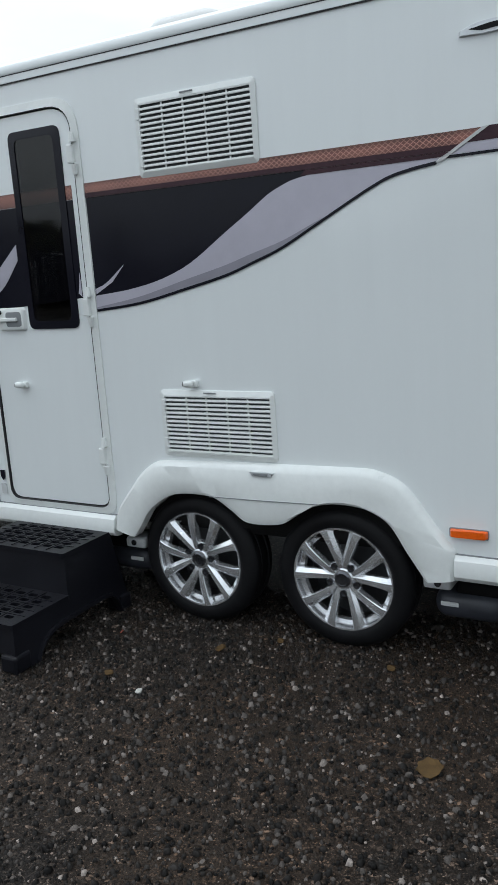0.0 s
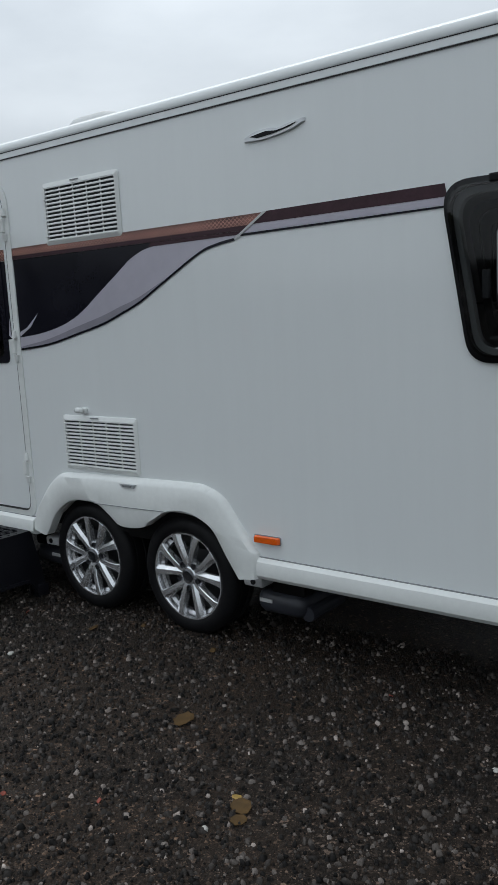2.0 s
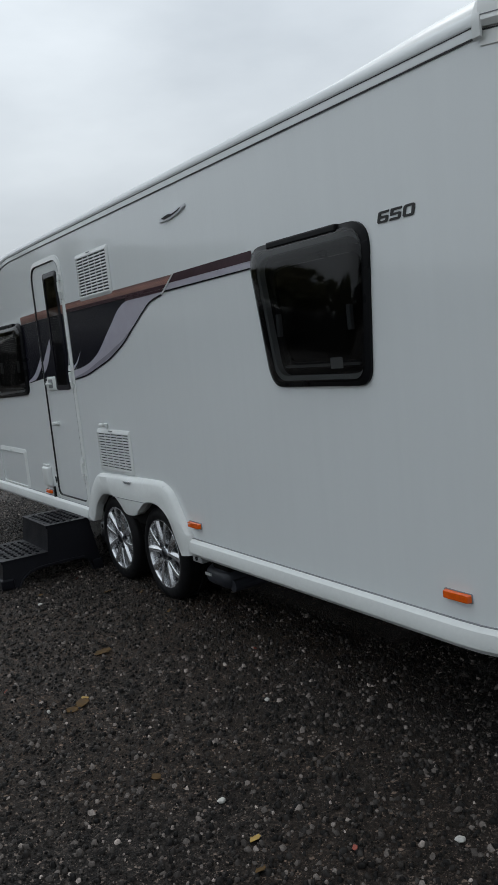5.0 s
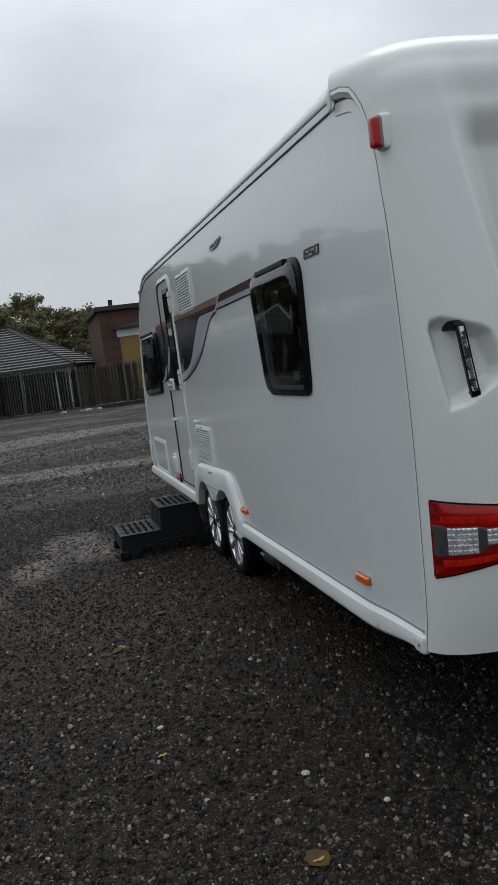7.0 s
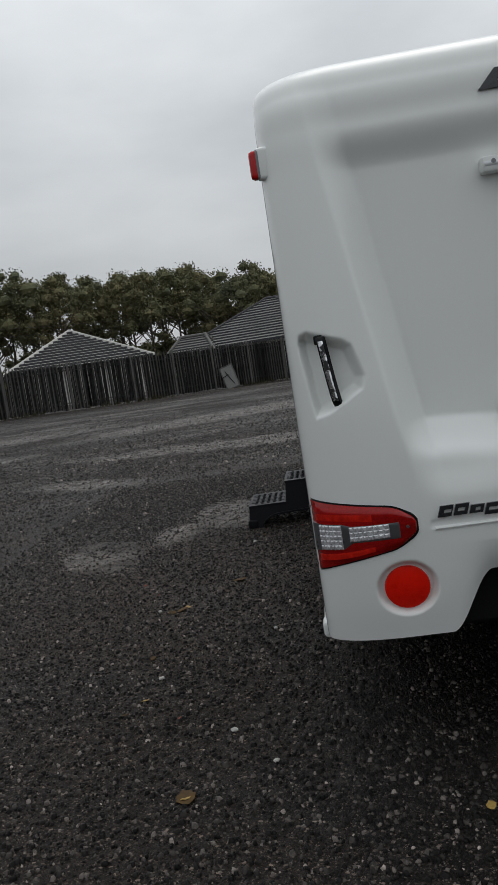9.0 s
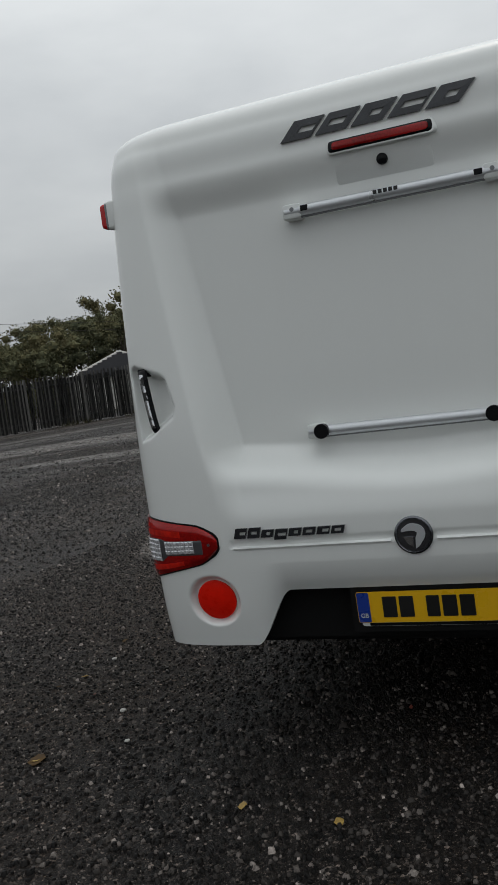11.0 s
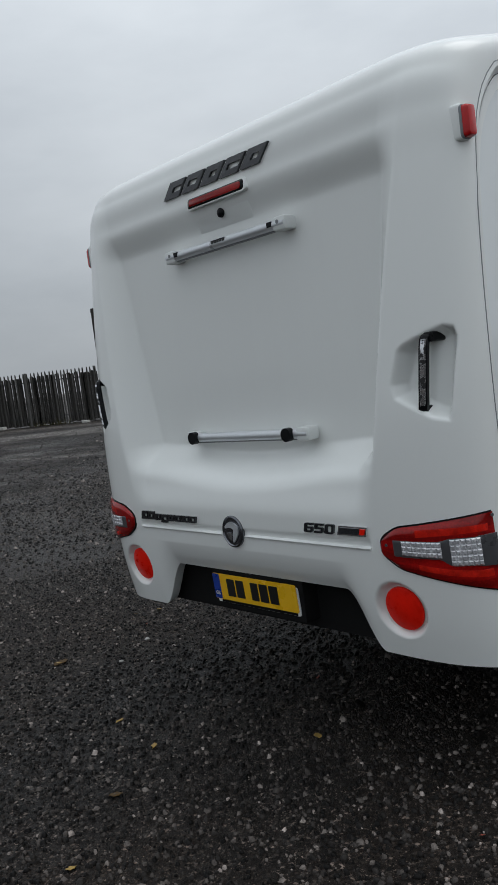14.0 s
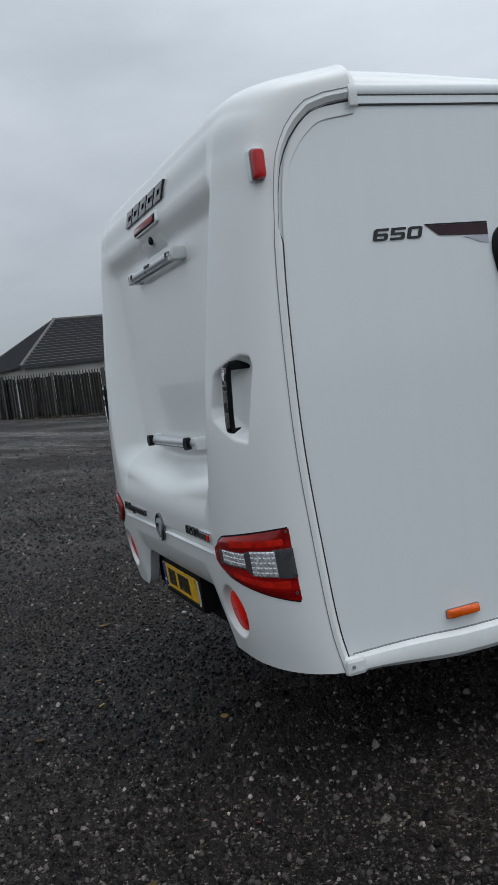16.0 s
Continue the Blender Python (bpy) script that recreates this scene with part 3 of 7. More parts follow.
def scatter_stones(area, density, start, full, fade, mid, seed, label, shape=(CHIP_V, CHIP_F)):
    """Angular chips over a rectangle of the plan, thinning out with the distance from the lane beside the caravan."""
    rng = np.random.default_rng(seed)
    x0, x1, y0, y1 = area
    n = int((x1 - x0) * (y1 - y0) * density)
    x, y = rng.uniform(x0, x1, n), rng.uniform(y0, y1, n)
    d = lane_distance(x, y)
    keep = rng.uniform(0, 1, n) > np.clip((d - full) / (fade - full), 0, 1)
    keep &= rng.uniform(0, 1, n) > np.clip(1.4 - d / start, 0, 1)
    keep &= ~((x < -0.9) & (x > -6.4) & (y > 0.45))
    for wx, wy, turn, long, wide in WET:
        c, s = math.cos(radians(turn)), math.sin(radians(turn))
        near_it = np.hypot(((x - wx) * c + (y - wy) * s) / long, ((y - wy) * c - (x - wx) * s) / wide)
        keep &= (near_it > 1.0) | (rng.uniform(0, 1, n) < 0.30)
    x, y = x[keep], y[keep]
    count = len(x)
    r = np.clip(rng.lognormal(math.log(mid), 0.50, count), mid * 0.4, mid * 2.4)
    corners, faces = shape
    nv = len(corners)
    v = corners[None] * (1 + rng.uniform(-0.25, 0.25, (count, nv, 1))) + rng.uniform(-0.2, 0.2, (count, nv, 3))
    v = v * np.stack([r * rng.uniform(0.8, 1.35, count), r * rng.uniform(0.8, 1.35, count), r * rng.uniform(0.6, 1.15, count)], 1)[:, None]
    v[:, :4, 2] -= (r * 0.3)[:, None]
    a = rng.uniform(0, 2 * math.pi, count)
    c, s = np.cos(a)[:, None], np.sin(a)[:, None]
    z = np.zeros(count)
    for i in np.nonzero(np.hypot(x - 2.6, y - 2.0) > 12)[0]:
        z[i] = ground_z(x[i], y[i])
    out = np.stack([v[..., 0] * c - v[..., 1] * s + x[:, None], v[..., 0] * s + v[..., 1] * c + y[:, None], v[..., 2] + (z + r * 0.25)[:, None]], 2)
    f = faces[None] + (np.arange(count) * nv)[:, None, None]
    me = mesh_from("gravel", out.reshape(-1, 3), f.reshape(-1, 3), M_STONES)
    ob = new("gravel", me)
    tagged(ob, label, "gravel", kind="stuff")


scatter_stones((-7.5, 3.3, -2.9, 5.2), 3000, 0.001, 1.0, 3.5, 0.0048, 5, "loose wet dark and pale stone chippings on the yard")
scatter_stones((-16.0, 3.4, -11.0, 3.0), 470, 2.2, 4.0, 9.5, 0.0100, 6, "coarser loose stones farther out on the yard", (FAR_V, FAR_F))
scatter_stones((-30.0, 3.4, -24.0, 6.0), 80, 7.0, 9.0, 22.0, 0.014, 7, "scattered stones towards the fence", (FAR_V, FAR_F))


def fallen_leaf(x, y, size, turn, mat=M_LEAFY, lift=0.008):
    label = "faded brown fallen leaf lying flat on wet grit" if mat is M_LEAFY else "small bright fallen leaf lying on wet grit"
    pts = [(0, -0.95), (0.45, -0.7), (0.62, -0.35), (0.8, 0.0), (0.62, 0.3), (0.55, 0.65), (0.22, 0.72), (0, 0.95), (-0.3, 0.7), (-0.6, 0.6), (-0.62, 0.2), (-0.78, -0.1),
           (-0.58, -0.4), (-0.4, -0.75)]
    bm = bmesh.new()
    c, s = math.cos(turn), math.sin(turn)
    lo = [bm.verts.new((size * (p * c - q * s), size * (p * s + q * c), lift + 0.004 * math.sin(3 * p + q))) for p, q in pts]
    hi = [bm.verts.new((v.co.x, v.co.y, v.co.z + 0.0015)) for v in lo]
    bm.faces.new(hi)
    bm.faces.new(lo[::-1])
    for i in range(len(lo)):
        bm.faces.new((lo[i - 1], lo[i], hi[i], hi[i - 1]))
    ob = new("fallen_leaf", mesh_of("fallen_leaf", bm, mat))
    ob.location = (x, y, 0)
    return tagged(ob, label, "leaf", "leaves on the yard")


for lx, ly, ls, la in ((-1.97, -0.65, 0.055, 0.4), (-1.43, -0.97, 0.045, 1.2), (-1.39, -1.03, 0.03, 2.6), (0.873, -0.6, 0.05, 2.0), (-3.0, -0.2, 0.03, 0.3), (-2.3, -0.1, 0.022, 1.0),
                       (-0.6, -1.0, 0.022, 2.0), (0.1, -1.0, 0.02, 0.2), (-3.3, -0.55, 0.02, 1.9), (1.5, 1.0, 0.03, 0.7), (1.35, 2.35, 0.025, 2.2), (1.6, 3.05, 0.035, 0.1),
                       (-2.8, -0.05, 0.018, 1.1), (1.9, 0.2, 0.02, 1.5)):
    fallen_leaf(lx, ly, ls, la)


M_LEAF_R = speckled("rust_red_leaf", (0.24, 0.045, 0.025), 0.6, amount=0.5, scale=60)
M_LEAF_Y = speckled("yellow_leaf", (0.34, 0.22, 0.05), 0.6, amount=0.5, scale=60)
for lx, ly, ls, la, lm in ((-3.49, -0.23, 0.011, 0.4, M_LEAF_R), (-2.13, -1.35, 0.011, 2.9, M_LEAF_R), (-1.83, -1.2, 0.011, 0.8, M_LEAF_R), (-1.4, -0.07, 0.011, 3.8, M_LEAF_R), (1.85, 1.29, 0.022, 1.0, M_LEAF_Y), (0.73, 1.3, 0.022, 5.1, M_LEAF_Y), (0.28, 0.86, 0.011, 2.0, M_LEAF_R), (0.94, 2.21, 0.011, 0.6, M_LEAF_R), (0.88, -0.6, 0.022, 0.2, M_LEAF_Y), (1.12, 0.42, 0.022, 1.8, M_LEAF_Y), (1.18, 0.78, 0.022, 2.3, M_LEAF_Y), (-1.47, -0.94, 0.022, 4.3, M_LEAF_Y), (0.2, -0.73, 0.011, 1.4, M_LEAF_R), (-0.04, -0.93, 0.022, 0.3, M_LEAF_Y)):
    fallen_leaf(lx, ly, ls, la, lm)


def pebble(x, y, r, seed):
    rng = np.random.default_rng(seed)
    bm = bmesh.new()
    bmesh.ops.create_icosphere(bm, subdivisions=2, radius=r)
    for v in bm.verts:
        v.co *= 1 + rng.uniform(-0.18, 0.18)
        v.co.z = v.co.z * 0.6 + r * 0.45
    ob = new("pebble", mesh_of("pebble", bm, M_RUBBISH))
    ob.location = (x, y, 0)
    tagged(ob, "pale angular stone lying on dark grit", "stone", "pale stones on the yard")


for i, (px, py, pr) in enumerate(((0.371, -0.47, 0.015), (0.669, -0.282, 0.012), (-0.859, -0.351, 0.012), (-1.45, -1.12, 0.013), (-0.3, -0.9, 0.014), (-3.1, -0.62, 0.014))):
    pebble(px, py, pr, i)

# ---- caravan ----
W = 2.185
YC = W / 2
SEAM = [(0.0, 0.535, 0.42, 0.775, 0.455), (0.1, 0.565, 0.56, 0.805, 0.60), (0.25, 0.592, 0.86, 0.832, 0.86), (0.4, 0.612, 1.2, 0.832, 1.2),
        (0.55, 0.612, 1.5, 0.812, 1.5), (0.7, 0.598, 1.85, 0.778, 1.85), (0.8, 0.575, 2.1, 0.748, 2.1), (0.87, 0.54, 2.225, 0.728, 2.235),
        (0.92, 0.48, 2.315, 0.695, 2.365), (0.96, 0.40, 2.375, 0.60, 2.465), (1.0, 0.25, 2.405, 0.25, 2.545)]
SEAM_A = np.array(SEAM)
SEAM_D = np.gradient(SEAM_A[:, 1:], SEAM_A[:, 0], axis=0)


def seam_at(v):
    """Side seam and centre line of the tail at v, by Hermite steps between the knots."""
    k = SEAM_A[:, 0]
    i = int(min(len(k) - 2, max(0, np.searchsorted(k, v) - 1)))
    h = k[i + 1] - k[i]
    t = (v - k[i]) / h
    a, b, da, db = SEAM_A[i, 1:], SEAM_A[i + 1, 1:], SEAM_D[i] * h, SEAM_D[i + 1] * h
    return (2 * t ** 3 - 3 * t * t + 1) * a + (t ** 3 - 2 * t * t + t) * da + (3 * t * t - 2 * t ** 3) * b + (t ** 3 - t * t) * db


CORNER, POWER = 0.32, 2.4


def lateral(q):
    """q 0..1 goes round the corner, 1..2 to the middle: distance from the side, and share of the bulge."""
    if q >= 1:
        return CORNER + (q - 1) * (YC - CORNER), 1.0
    a = q * math.pi / 2
    return CORNER * (1 - math.cos(a) ** (2 / POWER)), math.sin(a) ** (2 / POWER) if q > 0 else 0.0


def v_at(z):
    """The v at which the tail's centre line has that height."""
    lo, hi = 0.0, 1.0
    for _ in range(30):
        m = (lo + hi) / 2
        if seam_at(m)[3] < z:
            lo = m
        else:
            hi = m
    return lo


def bottom_of(d):
    """Lower edge of the tail: lifted over the number plate."""
    return 0.21 * sstep(0.415, 0.58, d) + 0.0


def crisp(a, b, x, soft=0.10):
    """A straight ramp from 0 to 1 with short rounded ends."""
    t = (x - a) / (b - a)
    if t <= -soft or t >= 1 + soft:
        return 0.0 if t <= -soft else 1.0
    if t < soft:
        return (t + soft) ** 2 / (4 * soft)
    if t > 1 - soft:
        return 1 - (1 + soft - t) ** 2 / (4 * soft)
    return t


POCKET = [(0.074, 1.272), (0.115, 1.284), (0.222, 1.352), (0.232, 1.39), (0.205, 1.495), (0.185, 1.512), (0.075, 1.555), (0.052, 1.548), (0.046, 1.52)]


# place of each round reflector: distance from its side, and height
REFLECTOR = [(0.284, 0.64), (0.312, 0.630)]


def tail(q, v, side=0, proud=0.0):
    """A place on the tail moulding; side 0 is the door side, 1 the other."""
    d, w = lateral(q)
    w = w ** (1 - 0.35 * sstep(0.78, 0.95, v))
    sx, sz, cx, cz = seam_at(v)
    x, z = sx + (cx - sx) * w, sz + (cz - sz) * w
    lift = bottom_of(d)
    if lift > 0 and z < 0.78:
        lo = seam_at(0.0)[3]
        z = lo + lift + (z - lo) * (0.78 - lo - lift) / (0.78 - lo)
    # sunk middle panel, above a rounded ledge
    edge = 0.25 + (2.12 - z) * 0.15
    step = min(1.0, max(0.0, (z - 1.055 + 0.05 * sstep(0.35, 1.09, d)) / 0.16))
    inner = crisp(edge - 0.062, edge + 0.034, d)
    m = sstep(0.0, 1.0, step ** 1.3) * (1 - sstep(2.08, 2.225, z))
    x += (0.672 - x) * m * inner
    # the pillars stay proud of the brow and of the ledge, with a creased inner edge
    proud_by = 0.026 * inner * (1 - m) * sstep(0.93, 1.08, z) * (1 - sstep(0.88, 0.965, v))
    over = sstep(0.84, 1.0, v)
    x -= proud_by * (1 - over)
    z -= proud_by * over
    # pocket of the grab handle
    if d < 0.27 and 1.22 < z < 1.58:
        g = min(((bx - ax) * (z - az) - (bz - az) * (d - ax)) / math.hypot(bx - ax, bz - az) for (ax, az), (bx, bz) in zip(POCKET, POCKET[1:] + POCKET[:1]))
        x -= 0.058 * sstep(-0.010, 0.024, g)
    # dish round the reflector
    rr = math.hypot(d - REFLECTOR[side][0], z - REFLECTOR[side][1])
    x -= 0.030 * (1 - sstep(0.080, 0.104, rr))
    # step line below the badges
    if 0.37 < d:
        x -= 0.006 * sstep(0.842, 0.848, z) * (1 - sstep(0.86, 0.875, z)) * sstep(0.375, 0.39, d)
    y = d - 0.022 * (1 - sstep(0.0, 0.42, d))
    p = Vector((x, y, z))
    if proud:
        e = 0.004
        a = tail(min(2, q + e), v) - tail(max(0, q - e), v)
        b = tail(q, min(1, v + e)) - tail(q, max(0, v - e))
        n = a.cross(b)
        n.normalize()
        if n.x < 0:
            n = -n
        p = p + n * proud
    if side:
        p.y = W - p.y
    return p


def q_at(d):
    if d >= CORNER:
        return 1 + (d - CORNER) / (YC - CORNER)
    return math.acos((1 - max(0.0, d) / CORNER) ** (POWER / 2)) / (math.pi / 2)


caravan = thing("caravan", "white twin-axle touring caravan with dark swoosh graphics on wet grit", "caravan", (-2.8, YC, 0))
CARAVAN_AT = Vector((-2.8, YC, 0))


def cpart(name, bm, mat, label="", smooth=None, parent=None):
    """A part of the caravan, built in world places."""
    if parent is None:
        for v in bm.verts:
            v.co -= CARAVAN_AT
        return part(name, bm, mat, caravan, label, smooth)
    off = CARAVAN_AT + parent.location
    for v in bm.verts:
        v.co -= off
    return part(name, bm, mat, parent, label, smooth)


def build_tail():
    bm = bmesh.new()
    qs = [i / 110 for i in range(110)] + [1 + 0.4 * i / 76 for i in range(76)] + [1.4 + 0.6 * i / 36 for i in range(37)]
    vs = [i / 320 for i in range(321)]
    cols = qs + qs[:-1]
    rows = []
    for v in vs:
        half = [tail(q, v) for q in qs]
        rows.append([bm.verts.new(p) for p in half] + [bm.verts.new(tail(q, v, 1)) for q in reversed(qs[:-1])])
    for a, b in zip(rows, rows[1:]):
        for i in range(len(cols) - 1):
            bm.faces.new((a[i], a[i + 1], b[i + 1], b[i]))
    # turned-in lower lip
    lip = [bm.verts.new(v.co + Vector((-0.05, 0, 0.012))) for v in rows[0]]
    for i in range(len(cols) - 1):
        bm.faces.new((lip[i], lip[i + 1], rows[0][i + 1], rows[0][i]))
    bmesh.ops.recalc_face_normals(bm, faces=bm.faces[:])
    return cpart("rear_panel", bm, M_GRP, "glossy white moulded rear panel with a sunken middle", 50)


build_tail()

FRONT = [(-4.9, 2.405, -4.9, 2.49), (-5.05, 2.385, -5.25, 2.47), (-5.276, 2.33, -5.6, 2.36), (-5.55, 2.154, -5.92, 2.12), (-5.72, 1.98, -6.1, 1.95),
         (-5.87, 1.80, -6.22, 1.75), (-6.02, 1.5, -6.36, 1.45), (-6.11, 1.25, -6.43, 1.2), (-6.18, 0.95, -6.48, 0.9), (-6.197, 0.786, -6.48, 0.75), (-6.16, 0.42, -6.40, 0.42)]


def build_roof():
    bm = bmesh.new()
    line = [(0.25 - 5.15 * i / 20, 2.405, 0.25 - 5.15 * i / 20, 2.545 - 0.055 * sstep(0, 4, i)) for i in range(20)]
    a = smooth_line([f[:2] for f in FRONT], 5)
    b = smooth_line([f[2:] for f in FRONT], 5)
    line += [(*p, *q) for p, q in zip(a, b)]
    qs = [i / 12 for i in range(12)] + [1 + i / 8 for i in range(9)]
    cols = [(q, 0) for q in qs] + [(q, 1) for q in reversed(qs[:-1])]
    rows = []
    for sx, sz, cx, cz in line:
        row = []
        for q, s in cols:
            d, w = lateral(q)
            row.append(bm.verts.new((sx + (cx - sx) * w, W - d if s else d, sz + (cz - sz) * w)))
        rows.append(row)
    for r0, r1 in zip(rows, rows[1:]):
        for i in range(len(cols) - 1):
            bm.faces.new((r0[i], r0[i + 1], r1[i + 1], r1[i]))
    bmesh.ops.recalc_face_normals(bm, faces=bm.faces[:])
    cpart("roof", bm, M_GRP, "white roof running down into a curved front panel", 40)


build_roof()

ARCH_IN = [(-2.177, 0.347), (-2.25, 0.455), (-2.313, 0.552), (-2.39, 0.598), (-2.47, 0.613), (-2.56, 0.611), (-2.638, 0.589), (-2.71, 0.545), (-2.781, 0.507), (-2.926, 0.500),
           (-3.0, 0.545), (-3.083, 0.593), (-3.18, 0.602), (-3.27, 0.595), (-3.34, 0.57), (-3.43, 0.504), (-3.49, 0.42), (-3.524, 0.376)]
ARCH_OUT = [(-2.07, 0.36), (-2.07, 0.46), (-2.09, 0.49), (-2.16, 0.58), (-2.243, 0.689), (-2.30, 0.728), (-2.36, 0.748), (-2.417, 0.756), (-2.61, 0.753), (-2.8, 0.749),
            (-3.014, 0.745), (-3.2, 0.738), (-3.343, 0.732), (-3.41, 0.712), (-3.48, 0.66), (-3.546, 0.585), (-3.62, 0.49), (-3.643, 0.40)]
DOOR = rounded([(-4.285, 0.49), (-3.665, 0.49), (-3.665, 2.235), (-4.285, 2.235)], [0.06, 0.06, 0.12, 0.12], 6)
DOOR_WIN = rounded([(-4.03, 1.31), (-3.735, 1.31), (-3.735, 2.162), (-4.03, 2.162)], 0.035, 5)
WIN_REAR = rounded([(-1.085, 1.305), (-0.400, 1.305), (-0.342, 1.93), (-1.185, 1.93)], [0.10, 0.08, 0.11, 0.10], 7)
WIN_FRONT = rounded([(-5.83, 1.235), (-4.72, 1.275), (-4.70, 1.865), (-5.60, 1.855)], [0.09, 0.09, 0.10, 0.12], 7)
WIN_SLIM = rrect(-1.92, -1.64, 1.40, 1.98, 0.04, 5)
WIN_FAR = rounded([(-1.06, 1.305), (-0.385, 1.305), (-0.26, 1.93), (-1.17, 1.93)], [0.10, 0.08, 0.11, 0.10], 7)


def shrink(loop, d):
    """The loop moved inwards by about d."""
    n = len(loop)
    c = sum((Vector(p) for p in loop), Vector((0, 0))) / n
    xs, ys = max(abs(p[0] - c.x) for p in loop), max(abs(p[1] - c.y) for p in loop)
    return [(c.x + (p[0] - c.x) * (xs - d) / xs, c.y + (p[1] - c.y) * (ys - d) / ys) for p in loop]


def near(u, v, d):
    return Vector((u, -d, v))


def far(u, v, d):
    return Vector((u, W + d, v))


def wall_outline(arch):
    rear = [(float(seam_at(i / 24)[0]), float(seam_at(i / 24)[1])) for i in range(25)]
    front = [p for p in smooth_line([f[:2] for f in FRONT], 3)]
    low = [(-6.16, 0.42), (-3.6, 0.42)]
    return rear + [(0.0, 2.405), (-2.0, 2.405), (-4.0, 2.405)] + front[:-1] + [low[0], (-5.0, 0.42), (-3.60, 0.42)] + list(reversed(ARCH_IN[2:-2])) + [(-2.10, 0.42), (-1.0, 0.42)]


def tall_hole(loop, d=0.02):
    return shrink(loop, d)


cpart("side_wall", sheet(wall_outline(True), [DOOR, tall_hole(WIN_REAR, 0.05), tall_hole(WIN_FRONT, 0.05)], near, 0.0, -0.03), M_SIDE,
      "smooth white sheet side wall with rain streaks", 30)
cpart("side_wall", sheet(wall_outline(True), [tall_hole(WIN_FAR, 0.05), tall_hole(WIN_SLIM, 0.03)], far, 0.0, -0.03), M_SIDE, "smooth white sheet side wall", 30)


def floor_pan():
    bm = box((-6.1, 0.06, 0.42), (0.52, W - 0.06, 0.47))
    box((-6.0, 0.75, 0.26), (-0.9, 0.80, 0.42), bm=bm)
    box((-6.0, W - 0.8, 0.26), (-0.9, W - 0.75, 0.42), bm=bm)
    for ax in (-3.225, -2.54):
        tube((ax, 0.25, 0.285), (ax, W - 0.25, 0.285), 0.04, bm=bm)
    box((0.50, 0.2, 0.40), (0.56, W - 0.2, 0.78), bm=bm)
    cpart("floor_pan", bm, M_UNDER, "dark chassis and floor underside")
    for y0, y1 in ((0.032, 0.36), (W - 0.36, W - 0.032)):
        b2 = box((-3.6, y0, 0.45), (-2.08, y1, 0.70))
        bmesh.ops.delete(b2, geom=[f for f in b2.faces if f.normal.z < -0.5], context="FACES")
        cpart("wheel_box", b2, M_UNDER, "dark inner wheel housing")


floor_pan()


